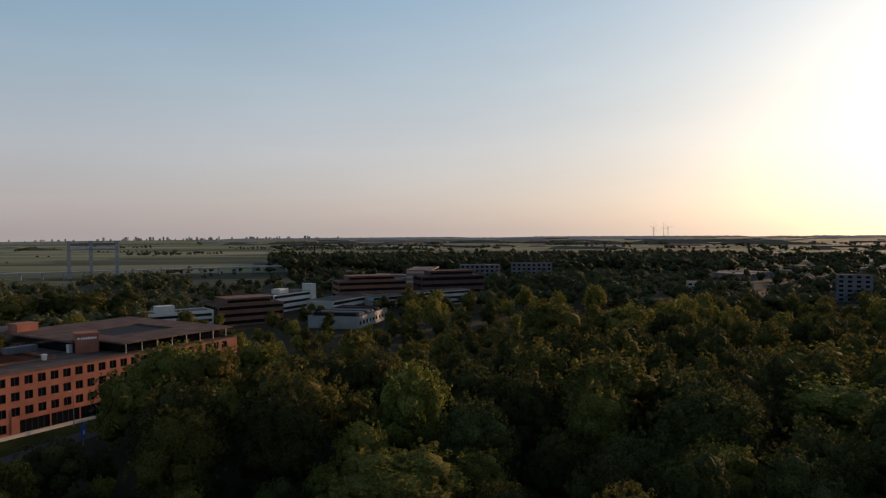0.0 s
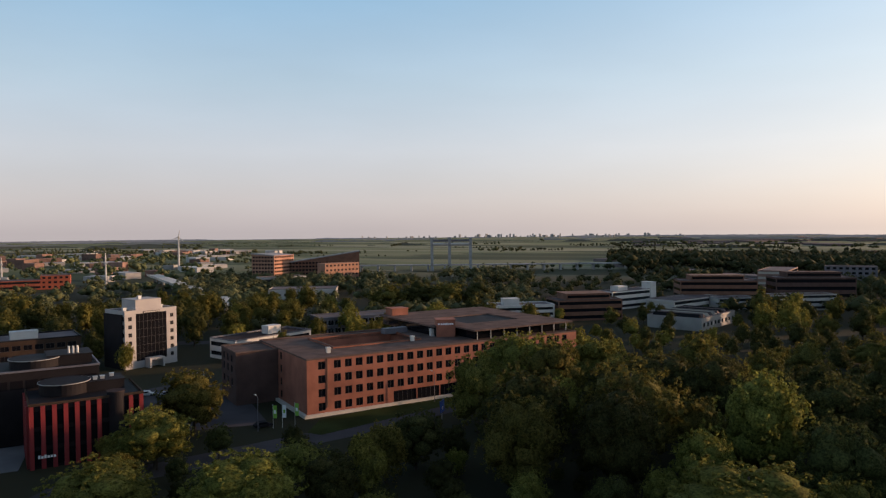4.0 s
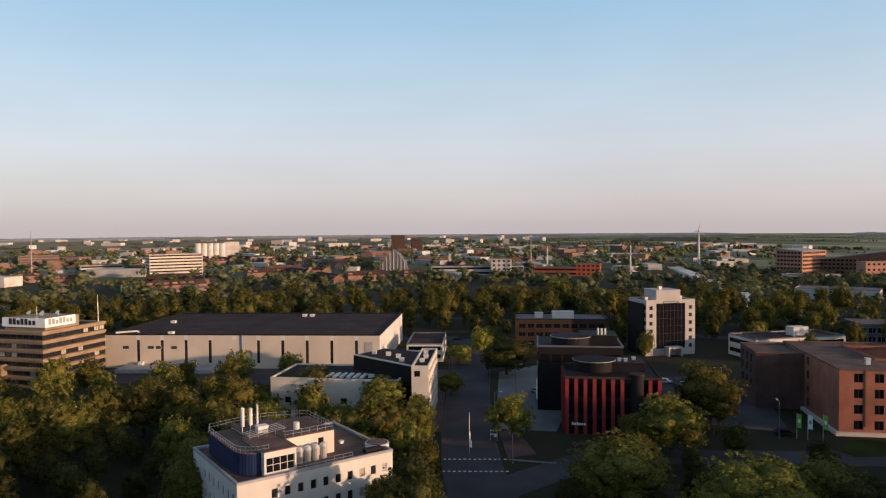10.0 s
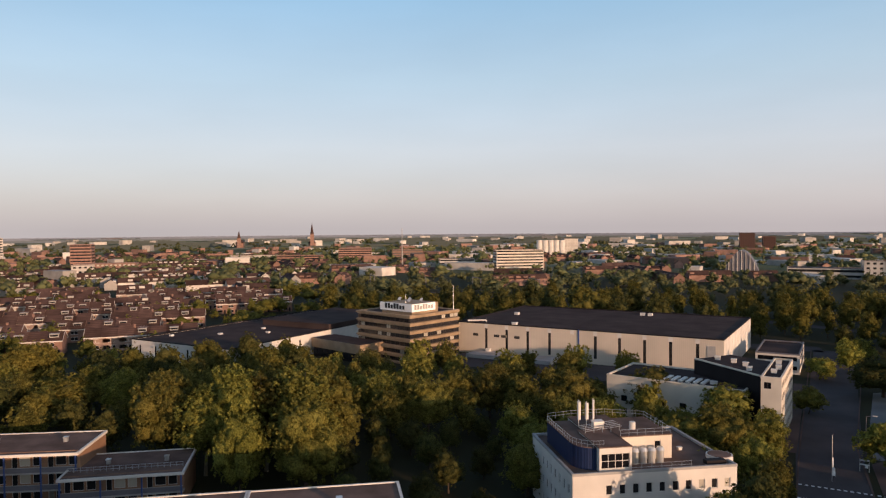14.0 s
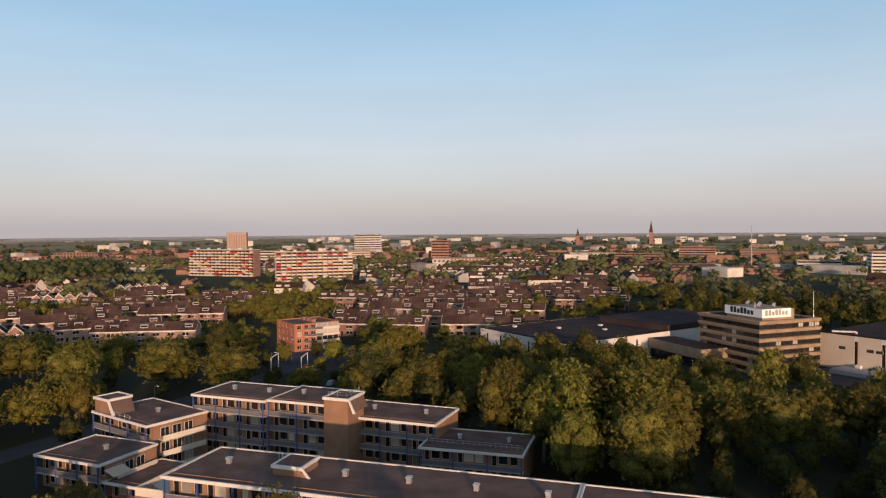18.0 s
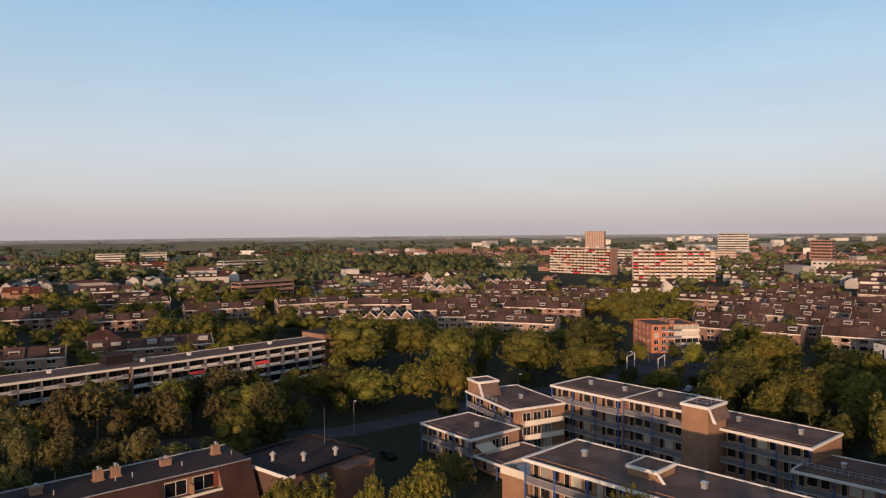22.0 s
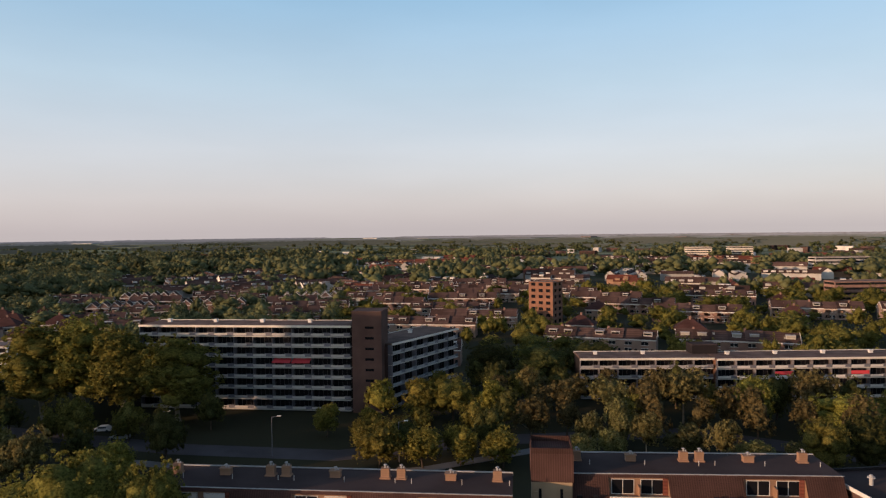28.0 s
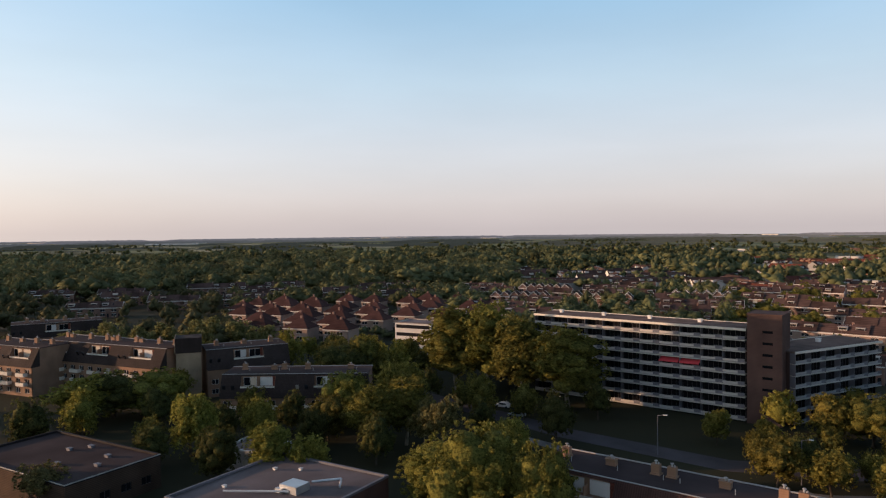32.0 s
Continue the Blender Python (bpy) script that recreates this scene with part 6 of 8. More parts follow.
NEAR_FAR = [
    (51.5, -340, 159, 13, 10, 20.6, "brick_dark", 7, "square seven-storey brown brick tower flat", 0),
    (-114, -471.5, 196.5, 42, 12, 12, "brick_far", 4, "long four-storey red-brown apartment block", 1),
    (-172, -784, 197, 60, 14, 14, "white_far", 4, "long white apartment block on low ground floor", 1),
    (-66, -1076, 184, 36, 14, 17, "cream", 5, "brick apartment block among far trees", 1),
    (-124, -1085, 184, 34, 14, 17, "cream", 5, "pale apartment block among far trees", 1),
    (203, -168, 200, 15, 12, 11.7, "white", 4, "white apartment house with balconies among trees", 1),
    (-109, 339, 37, 34, 20, 10.5, "brick_dark", 3, "stepped brown brick office with set-back floors", 1),
    (-96, 397, 64, 40, 14, 10.5, "white", 3, "white office with a stair tower", 1),
    (-62, 395, 66, 46, 18, 7, "white_far", 2, "low white commercial hall", 1),
    (-40, 330, 75, 40, 26, 6, "white_far", 1, "low hall with a saw-tooth roof", 0),
    (-10, 560, 84, 60, 20, 15, "brick_far", 4, "wide brown office among trees", 1),
    (14, 597, -3, 34, 18, 17, "steel_grey", 5, "dark grey office block against the sun", 0),
    (60, 622, -6, 36, 18, 17, "steel_grey", 5, "dark grey office block against the sun", 0),
    (-65, 436, 20, 44, 20, 15, "brick_dark", 4, "stepped dark brick office with long window bands", 1),
    (-14, 452, 20, 44, 18, 17, "brick_shade", 4, "stepped brown office with long window bands", 1),
    (-16, 424, 35, 40, 12, 9, "white_far", 3, "white banded office with a stair block", 1),
    (-42, 420, 40, 24, 12, 7, "grey", 2, "low grey glazed office", 1),
    (-325, 372, 33, 46, 24, 7, "white_far", 1, "low white flat-roofed hall among trees", 0),
    (246, 440, -29, 20, 14, 17, "steel_grey", 6, "dark grey office tower against the sun", 0),
    (180, 520, -19, 46, 20, 7, "white_far", 2, "low white hall among trees", 0),
    (210, 360, -30, 40, 22, 5, "white_far", 1, "low hall with a pale roof among trees", 0),
    (-590, 336, 53, 44, 20, 8, "brick_red", 2, "low bright red commercial block", 1),
    (-566, 368, 53, 22, 20, 11.5, "brick_red", 3, "bright red cube-shaped office block", 0),
    (-640, 250, 66, 90, 24, 9, "white_far", 2, "long white industrial block", 1),
    (-610, 300, 66, 20, 14, 16, "white_far", 4, "white square stair block of a factory", 0),
    (-1343, 440, 75, 26, 24, 33, "brick_shade", 9, "dark brick high-rise tower block", 0),
    (-1380, 495, 75, 22, 22, 26, "brick_shade", 8, "brown brick high-rise tower block", 0),
    (-757, -5, 103, 52, 18, 22, "cream", 7, "cream seven-storey office with window bands", 1),
    (-800, -70, 100, 40, 18, 11, "white_far", 3, "low white office with window bands", 1),
    (-746, -479, 108, 22, 16, 31, "brick_far", 9, "tall red brick tower flat", 1),
    (-690, -440, 110, 60, 20, 12, "brick_far", 3, "low red brick centre building", 0),
    (-640, -410, 120, 20, 18, 13, "white_far", 3, "white corner house in the centre", 0),
    (-893, -1022, 130, 36, 18, 41, "brick_far", 12, "tall red brick tower", 0),
    (-910, -735, 128, 44, 18, 37, "white_far", 10, "tall cream office tower", 1),
    (-760, -700, 130, 90, 30, 14, "brick_far", 4, "wide brick building in the centre", 1),
    (-640, -720, 125, 70, 20, 18, "white_far", 5, "white apartment block behind trees", 1),
    (-560, -1000, 130, 60, 20, 15, "brick_far", 4, "far low brick apartment block", 0),
    (-922, -367, 110, 66, 14, 11, "white_far", 4, "long pale apartment block", 1),
    (-890, -290, 108, 60, 14, 12, "brick_far", 4, "long brick apartment block", 1),
    (-977, -229, 100, 46, 18, 19, "brick_far", 6, "red brick apartment block", 1),
    (-1053, -164, 98, 46, 18, 14, "brick_far", 4, "long low red brick block", 1),
]
for x, y, a, L, W, h, wall, fl, words, bd in NEAR_FAR:
    block = far_block(x, y, a, L, W, h, wall, fl, words, bands=bool(bd))
    if "saw-tooth" in words:
        for k in range(9):
            tooth = Shape().at(2 + k * 4.2, 2, h - 0.3)
            tooth.face((0, 0, 0), (0, 22, 0), (0, 22, 1.7), (0, 0, 1.7)).face((0, 0, 1.7), (0, 22, 1.7), (3.6, 22, 0.1), (3.6, 0, 0.1)).face((0, 0, 0), (0, 0, 1.7), (3.6, 0, 0.1), (3.6, 0, 0)).face((0, 22, 1.7), (0, 22, 0), (3.6, 22, 0), (3.6, 22, 0.1))
            part("roof_tooth", tooth, "roof_pale" if k % 2 else "glass", block)
    if "stair tower" in words:
        part("stair_tower", Shape().box(34, -0.6, 0, 39, 6, h + 3.6).box(33.8, -0.8, h + 3.6, 39.2, 6.2, h + 3.9), "white", block)
        part("plant_room", Shape().box(9, 3, h - 0.3, 17, 9, h + 2.4), "white", block)
    if "stepped" in words:
        part("upper_floor", Shape().box(L * 0.16, 3, h - 0.3, L * 0.84, W - 2, h + 2.6).box(L * 0.16 - 0.4, 2.6, h + 2.6, L * 0.84 + 0.4, W - 1.6, h + 2.95), wall, block)
        part("upper_glazing", Shape().box(L * 0.16 + 0.5, 2.94, h + 0.7, L * 0.84 - 0.5, 3.0, h + 2.0), "glass_dark", block)

# wedge-shaped brick offices
def wedge(x, y, turn, L, W, h0, h1, label, wall="brick_dark"):
    top = thing("wedge_office", x, y, turn, label, "office building", "wedge offices")
    s = Shape()
    v = [(0, 0, 0), (L, 0, 0), (L, W, 0), (0, W, 0), (0, 0, h0), (L, 0, h1), (L, W, h1), (0, W, h0)]
    for q in ((0, 1, 5, 4), (1, 2, 6, 5), (2, 3, 7, 6), (3, 0, 4, 7)):
        s.face(*[v[i] for i in q])
    part("wall", s, wall, top)
    part("roof", Shape().face(*[v[i] for i in (4, 5, 6, 7)]).face((-0.5, -0.5, h0 - 0.6), (L + 0.5, -0.5, h1 - 0.6), (L + 0.5, -0.5, h1 + 0.4), (-0.5, -0.5, h0 + 0.4)), "grey", top)
    s = Shape()
    for k in range(int(min(h0, h1) / 3.4)):
        for i in range(int(L / 3.2)):
            s.box(1 + i * 3.2, -0.06, 1.2 + k * 3.4, 3.2 + i * 3.2, 0.02, 2.9 + k * 3.4)
        for i in range(int(W / 3.2)):
            s.box(L - 0.02, 1 + i * 3.2, 1.2 + k * 3.4, L + 0.06, 3.2 + i * 3.2, 2.9 + k * 3.4)
    part("glazing", s, "glass_dark", top, kind="stuff")


wedge(-465, 510, 10, 24, 37, 26, 24, "brown brick office with a sloping wedge roof", "brick_hazed")
wedge(-444, 542, 36, 66, 22, 17, 27, "brown brick office rising to a wedge point", "brick_dark")
far_block(-388, 521, 72, 39, 12, 17, "brick_hazed", 4, "orange brick office before the tall wedge wall")
far_block(-408, 462, 66, 40, 16, 7.6, "white_far", 1, "low green glass pavilion with a white roof", bands=True)

# lifting bridge
br = thing("lifting_bridge", -376, 707, 28, "grey steel lifting bridge with three tall towers", "bridge")
for x in (-2, 18, 42):
    part("tower", Shape().box(x, 0, 0, x + 3.2, 4, 37).box(x - 0.5, -0.5, 37, x + 3.7, 4.5, 38.5).box(x - 0.3, -0.3, 0, x + 3.5, 4.3, 5), "grey", br)
part("cross_beam", Shape().box(1.2, 1, 33.5, 18, 3, 36).box(21.2, 1, 33.5, 42, 3, 36), "steel_grey", br)
part("span", Shape().tube((1.2, 0, 30.5), (18, 0, 30.5), 1.7, n=10), "white_far", br)
part("span", Shape().tube((21.2, 0, 30.5), (42, 0, 30.5), 1.7, n=10), "white_far", br)
part("deck", Shape().box(-160, 0, 6.4, 260, 10, 7.6), "grey", br)
for k in range(22):
    part("pier", Shape().box(-158 + k * 19, 1, 0, -156 + k * 19, 9, 6.4), "grey", br)

# viaduct in front of the far offices
vd = thing("viaduct", -560, 470, -33, "long grey concrete road viaduct on round piers", "viaduct")
part("deck", Shape().box(0, 0, 5.2, 330, 12, 6.4).box(0, -0.2, 6.4, 330, 0.1, 7.2), "cream", vd)
for k in range(14):
    part("pier", Shape().tube((12 + k * 24, 6, 0), (12 + k * 24, 6, 5.2), 1.0, 1.6, 8), "grey", vd)

# arched hall
ah = thing("arched_hall", -742, 228, 70, "grey ribbed hall with a pointed arched roof", "hall")
pts = [(32 * (i / 16), 21 * math.sin(math.pi * (i / 16)) ** 0.9) for i in range(17)]
s = Shape()
for (xa, za), (xb, zb) in zip(pts, pts[1:]):
    s.face((xa, 0, za), (xb, 0, zb), (xb, 40, zb), (xa, 40, za))
    s.face((xa, 0, 0), (xb, 0, 0), (xb, 0, zb), (xa, 0, za))
part("shell", s, "steel_grey", ah)
s = Shape()
for i in range(2, 15, 2):
    s.box(pts[i][0] - 0.4, -0.6, 0, pts[i][0] + 0.4, 0, pts[i][1])
part("rib", s, "white_far", ah)

# silos, chimneys, masts, spires, wind turbines
si = thing("silos", -1118, 60, 100, "row of white grain silos", "silo")
for k in range(5):
    part("silo", Shape().tube((k * 9, 0, 0), (k * 9, 0, 26), 4.6, n=12), "white", si)
far_block(-1240, 110, 100, 24, 20, 26, "white_far", 5, "white silo house beside the silos")


def mast(x, y, h, label, r=0.6, mat="grey", name="mast"):
    whole(name, Shape().tube((0, 0, 0), (0, 0, h), r, r * 0.5, 8).box(-r * 2.2, -0.3, h * 0.7, r * 2.2, 0.3, h * 0.73), mat, label, name, m=pose(x, y, 0))


mast(-667, 376, 38, "slim lattice radio mast far off", 0.9)
mast(-520, 395, 30, "slim white factory chimney", 0.9, "white", "chimney")
mast(-690, 410, 24, "slim white factory chimney", 0.9, "white", "chimney")
mast(-790, -112, 46, "slim grey mast above the roofs", 0.7)


def turbine(x, y, h, label, blade=16, turn=40, roll=12):
    t = thing("wind_turbine", x, y, turn, label, "wind turbine", "wind turbines")
    part("tower", Shape().tube((0, 0, 0), (0, 0, h), 1.5, 0.8, 10), "white", t)
    part("nacelle", Shape().box(-1, -2, h - 0.8, 1, 3, h + 1.2), "white", t)
    for k in range(3):
        a = radians(roll + 120 * k)
        part("blade", Shape().tube((0, -2.3, h), (blade * math.sin(a), -2.3, h + blade * math.cos(a)), 0.7, 0.15, 5), "white", t)


turbine(-692, 629, 41, "single white wind turbine standing still", 9, 47, 10)
for k, (dx, dy) in enumerate(((0, 0), (40, 30), (90, 10), (130, 60))):
    turbine(1090 + dx, 3650 + dy * 4, 58, "far white wind turbine on the horizon", 28, -15, 15 + 34 * k)


def church(x, y, h, label):
    t = thing("church", x, y, 105, label, "church", "churches")
    part("nave", Shape().box(-9, 4, 0, 9, 44, 12), "brick_far", t)
    part("nave_roof", Shape().face((-10, 4, 12), (0, 4, 22), (0, 44, 22), (-10, 44, 12)).face((0, 4, 22), (10, 4, 12), (10, 44, 12), (0, 44, 22)).face((-10, 4, 12), (10, 4, 12), (0, 4, 22)), "tile_far", t)
    part("tower", Shape().box(-4.5, -4.5, 0, 4.5, 4.5, h * 0.55), "brick_far", t)
    part("spire", Shape().tube((0, 0, h * 0.55), (0, 0, h), 4.6, 0.1, 8), "tile_far", t)


church(-1706, -466, 62, "brick church with a tall pointed spire")
church(-1751, -669, 44, "brick church with a small spire")

# ---- terraced houses ----
def terrace(n, style, label, group):
    """One row of n houses: walls, a pitched roof, dormers and chimneys; returns its top object."""
    top = thing("terrace_row", 0, 0, 0, label, "terraced houses", group)
    w, d, eave, ridge = 5.8, 9.5, 5.6, 8.4
    L = n * w
    wall = {"dark": "brick_far", "pale": "brick_pink", "gable": "brick_far", "red": "brick_pink"}[style]
    roofm = {"dark": "tile_far", "pale": "tile_far", "gable": "tile_far", "red": "tile_maroon"}[style]
    if style == "red":
        ridge = 9.3
    s = Shape()
    rect = [(i * w + 0.6, z, 2.6, 1.4) for i in range(n) for z in (0.9, 3.4)] + [(i * w + 4.0, 0.1, 1.0, 2.1) for i in range(n)]
    for side, m in sides(L, d).items():
        s.m = m
        facade(s, L if side in ("front", "back") else d, eave, rect if side in ("front", "back") else [], 0.2)
    s.at()
    if style == "gable":
        # each house turns its gable to the street
        roofs, verge = [], Shape()
        for i in range(n):
            x = i * w
            s.face((x, 0, eave), (x + w, 0, eave), (x + w / 2, 0, ridge)).face((x + w, d, eave), (x, d, eave), (x + w / 2, d, ridge))
            roofs.append(Shape().face((x - 0.1, -0.4, eave - 0.1), (x + w / 2, -0.4, ridge + 0.1), (x + w / 2, d + 0.4, ridge + 0.1), (x - 0.1, d + 0.4, eave - 0.1)).face((x + w / 2, -0.4, ridge + 0.1), (x + w + 0.1, -0.4, eave - 0.1), (x + w + 0.1, d + 0.4, eave - 0.1), (x + w / 2, d + 0.4, ridge + 0.1)))
            for y0, y1 in ((-0.46, -0.36), (d + 0.36, d + 0.46)):
                verge.face((x, y0, eave), (x + w / 2, y0, ridge - 0.1), (x + w / 2, y0, ridge + 0.3), (x - 0.2, y0, eave + 0.3)).face((x + w / 2, y0, ridge - 0.1), (x + w, y0, eave), (x + w + 0.2, y0, eave + 0.3), (x + w / 2, y0, ridge + 0.3))
                verge.face((x - 0.2, y0, eave + 0.3), (x + w / 2, y0, ridge + 0.3), (x + w / 2, y1, ridge + 0.3), (x - 0.2, y1, eave + 0.3)).face((x + w / 2, y0, ridge + 0.3), (x + w + 0.2, y0, eave + 0.3), (x + w + 0.2, y1, eave + 0.3), (x + w / 2, y1, ridge + 0.3))
        part("wall", s, wall, top)
        for roof in roofs:
            part("roof", roof, roofm, top)
        part("verge_board", verge, "trim", top)
    elif style == "red":
        s.face((0, 0, eave), (0, 0, eave), (0, 0, eave))
        part("wall", s, wall, top)
        e = 0.6
        part("roof", Shape().face((-e, -e, eave), (L + e, -e, eave), (L - d / 2, d / 2, ridge), (d / 2, d / 2, ridge)).face((L + e, -e, eave), (L + e, d + e, eave), (L - d / 2, d / 2, ridge))
             .face((L + e, d + e, eave), (-e, d + e, eave), (d / 2, d / 2, ridge), (L - d / 2, d / 2, ridge)).face((-e, d + e, eave), (-e, -e, eave), (d / 2, d / 2, ridge)), roofm, top, "hipped red tile roof")
    else:
        roof = Shape()
        for i in range(n):
            x0, x1, dy, dz = i * w, (i + 1) * w, 0.45 * ((i * 5 + n) % 3 - 1), 0.2 * ((i * 3 + n) % 4 - 1)
            for xx, flip in ((x0, False), (x1, True)):
                tri = [(xx, d, eave), (xx, 0, eave), (xx, d / 2 + dy, ridge + dz)]
                s.face(*(tri[::-1] if flip else tri))
            a, b, top_y, top_z = x0 - 0.04 - (0.2 if i == 0 else 0), x1 + 0.04 + (0.2 if i == n - 1 else 0), d / 2 + dy, ridge + dz + 0.08
            roof.face((a, -0.4 + dy, eave - 0.2 + dz), (b, -0.4 + dy, eave - 0.2 + dz), (b, top_y, top_z), (a, top_y, top_z))
            roof.face((b, d + 0.4 + dy, eave - 0.2 + dz), (a, d + 0.4 + dy, eave - 0.2 + dz), (a, top_y, top_z), (b, top_y, top_z))
        part("wall", s, wall, top, kind="stuff")
        part("roof", roof, roofm, top, kind="stuff")
    s = Shape()
    for o in rect:
        s.at().box(o[0] + 0.08, 0.1, o[1] + 0.08, o[0] + o[2] - 0.08, 0.14, o[1] + o[3] - 0.08).box(o[0] + 0.08, d - 0.14, o[1] + 0.08, o[0] + o[2] - 0.08, d - 0.1, o[1] + o[3] - 0.08)
    part("glazing", s, "glass", top, kind="stuff")
    s = Shape()
    for o in rect:
        if o[3] < 2:
            for yy in (-0.03, d):
                s.box(o[0] - 0.05, yy, o[1] - 0.05, o[0] + o[2] + 0.05, yy + 0.03, o[1] + 0.08).box(o[0] - 0.05, yy, o[1] + o[3] - 0.08, o[0] + o[2] + 0.05, yy + 0.03, o[1] + o[3] + 0.05).box(o[0] + o[2] / 2 - 0.05, yy, o[1], o[0] + o[2] / 2 + 0.05, yy + 0.03, o[1] + o[3])
    part("window_frame", s, "frame", top, kind="stuff")
    boards = Shape().box(-0.2, -0.45, eave - 0.45, L + 0.2, -0.02, eave - 0.1).box(-0.2, d + 0.02, eave - 0.45, L + 0.2, d + 0.45, eave - 0.1)
    if style in ("dark", "pale"):
        for xx in (-0.3, L + 0.22):
            for ya, yb in ((-0.45, d / 2), (d + 0.45, d / 2)):
                boards.face((xx, ya, eave - 0.3), (xx, yb, ridge - 0.15), (xx, yb, ridge + 0.25), (xx, ya, eave + 0.1)).face((xx, ya, eave + 0.1), (xx, yb, ridge + 0.25), (xx + 0.1, yb, ridge + 0.25), (xx + 0.1, ya, eave + 0.1))
    part("eaves_board", boards, "trim", top)
    if style != "gable":
        dm = Shape().box(-1.5, 0, 0, 1.5, 2.6, 1.2).box(-1.65, -0.12, 1.2, 1.65, 2.7, 1.32).mesh("dormer", "white_far")
        dg = Shape()
        ch = Shape().box(-0.4, -0.35, 0, 0.4, 0.35, 1.5).mesh("chimney", "brick_far")
        for i in range(n):
            if (i * 7 + n) % 3 != 0 and style != "red":
                spots = [pose(i * w + w / 2, 1.3, eave + 1.0)] + ([pose(i * w + w / 2, d - 1.3, eave + 1.0, 0, 0, 180)] if i % 2 else [])
                for m in spots:
                    q = piece("dormer", dm, top, m)
                    dg.m = m
                    dg.box(-1.32, -0.04, 0.3, 1.32, 0.02, 1.05)
            if i % 3 == 1:
                piece("chimney", ch, top, pose(i * w, d / 2 + 0.3, ridge - 0.5))
            if style != "red" and i % 2 == 0:
                k = 0.33 + 0.1 * (i % 3)
                dg.m = pose(i * w + 0.7, d / 2 * k, eave + (ridge - eave) * k + 0.1, math.degrees(math.atan2(ridge - eave, d / 2)))
                dg.box(0, 0, 0, 0.8, 1.1, 0.12)
        if dg.f:
            part("dormer_glazing", dg, "glass", top, kind="stuff")
    return top


PROTO = {}
for n, style, label in ((7, "dark", "row of brick terraced houses with dark tiled roofs and white dormers"), (5, "dark", "short row of brick terraced houses with dark roofs"),
                        (7, "pale", "row of pinkish brick terraced houses with white dormers"), (6, "gable", "row of brick houses with pointed white-edged gables"), (2, "red", "pair of brick houses under a hipped red tile roof")):
    PROTO[(n, style)] = terrace(n, style, label, "terraced houses")

BLOCKED = [(-198, -190, 34), (-92, -465, 20), (-125, -475, 40), (44, -342, 22), (50, -318, 12), (-445, -447, 60), (-480, -400, 50), (-471, -595, 60), (-480, -550, 50)]


def polar(az, r):
    return -math.sin(radians(az)) * r, math.cos(radians(az)) * r


def district(style_list, az0, az1, r0, r1, turn, along, across, seed, skip=0.2, jitter=3.0):
    rnd = random.Random(seed)
    c, s_ = math.cos(radians(turn)), math.sin(radians(turn))
    span = int(r1 / min(along, across)) + 2
    used = 0
    for i in range(-span, span + 1):
        for j in range(-span, span + 1):
            u, v = i * along + (j % 2) * along * 0.3 + rnd.uniform(-jitter, jitter), j * across + rnd.uniform(-jitter, jitter)
            skipped, pick = rnd.random() < skip, rnd.choice(style_list)
            x, y = u * c - v * s_, u * s_ + v * c
            r, az = math.hypot(x, y), math.degrees(math.atan2(-x, y)) % 360
            if skipped or not (r0 < r < r1 and az0 < az < az1) or any(math.hypot(x - bx, y - by) < br_ for bx, by, br_ in BLOCKED):
                continue
            proto = PROTO[pick]
            a = turn + rnd.choice((0, 180)) + rnd.uniform(-2, 2)
            L = pick[0] * 5.8
            ux, uy = math.cos(radians(a)) * L / 2, math.sin(radians(a)) * L / 2
            if not all(is_free(x + ux * q, y + uy * q, 2.5) for q in (-1, 0, 1)):
                continue
            m = pose(x, y, 0, 0, 0, a) @ Matrix.Translation((-L / 2, -4.7, 0))
            copy_thing(proto, m)
            e0 = m.translation
            footprint(e0.x, e0.y, a, L, 9.5, 2)
            used += 1
    return used


D7, D5, G6, R3, P7 = (7, "dark"), (5, "dark"), (6, "gable"), (2, "red"), (7, "pale")
district([D7, P7, D5], 108, 130, 252, 500, 112, 46, 27, 1, 0.14)
district([D7, P7], 134, 148, 300, 460, 128, 46, 30, 2, 0.22)
district([D7, P7, G6], 140, 160, 330, 560, 150, 46, 30, 3, 0.25)
district([D7, P7, R3], 158, 186, 245, 470, 176, 46, 30, 4, 0.3)
district([D7, D5, P7], 184, 203, 240, 560, 188, 46, 30, 5, 0.22)
district([G6, D5, P7, D5], 202, 224, 330, 520, 208, 44, 30, 6, 0.25)
district([R3], 223, 243, 292, 420, 204, 19, 18, 7, 0.12, 2.5)
district([D5, D7], 226, 258, 410, 560, 236, 46, 32, 8, 0.35)
for k in PROTO.values():
    for o in (k, *k.children_recursive):
        bpy.data.objects.remove(o)

# unseen tall block added toward the sun, to throw shade over the gallery flat
sh = far_block(247.1, 16.4, 314, 17, 14, 56, "brick_far", 16, "tall brick apartment tower behind the gallery flats")

# flat-roofed halls in the evening shade
gh = building("grey_roof_hall", 106, -42, 194.6, 24, 24.5, 6.0, "low hall with a grey roof and white pipes on it", "hall", "brick_shade", "roof_pale", "steel_grey",
              {"front": pane_grid(1, 23, 6, 1.5, 3, 1, 2.0, 1.4), "right": pane_grid(1, 23, 6, 1.5, 3, 1, 2.0, 1.4)}, 1, 0, "frame_dark", "glass_dark")
part("pipe", Shape().tube((6, 6, 6.1), (15, 11, 6.1), 0.16, n=6), "trim", gh)
part("pipe", Shape().tube((16, 15, 6.5), (19.5, 18, 6.7), 0.2, n=6).tube((19.5, 18, 6.7), (20.5, 16.5, 6.0), 0.2, n=6), "metal", gh)
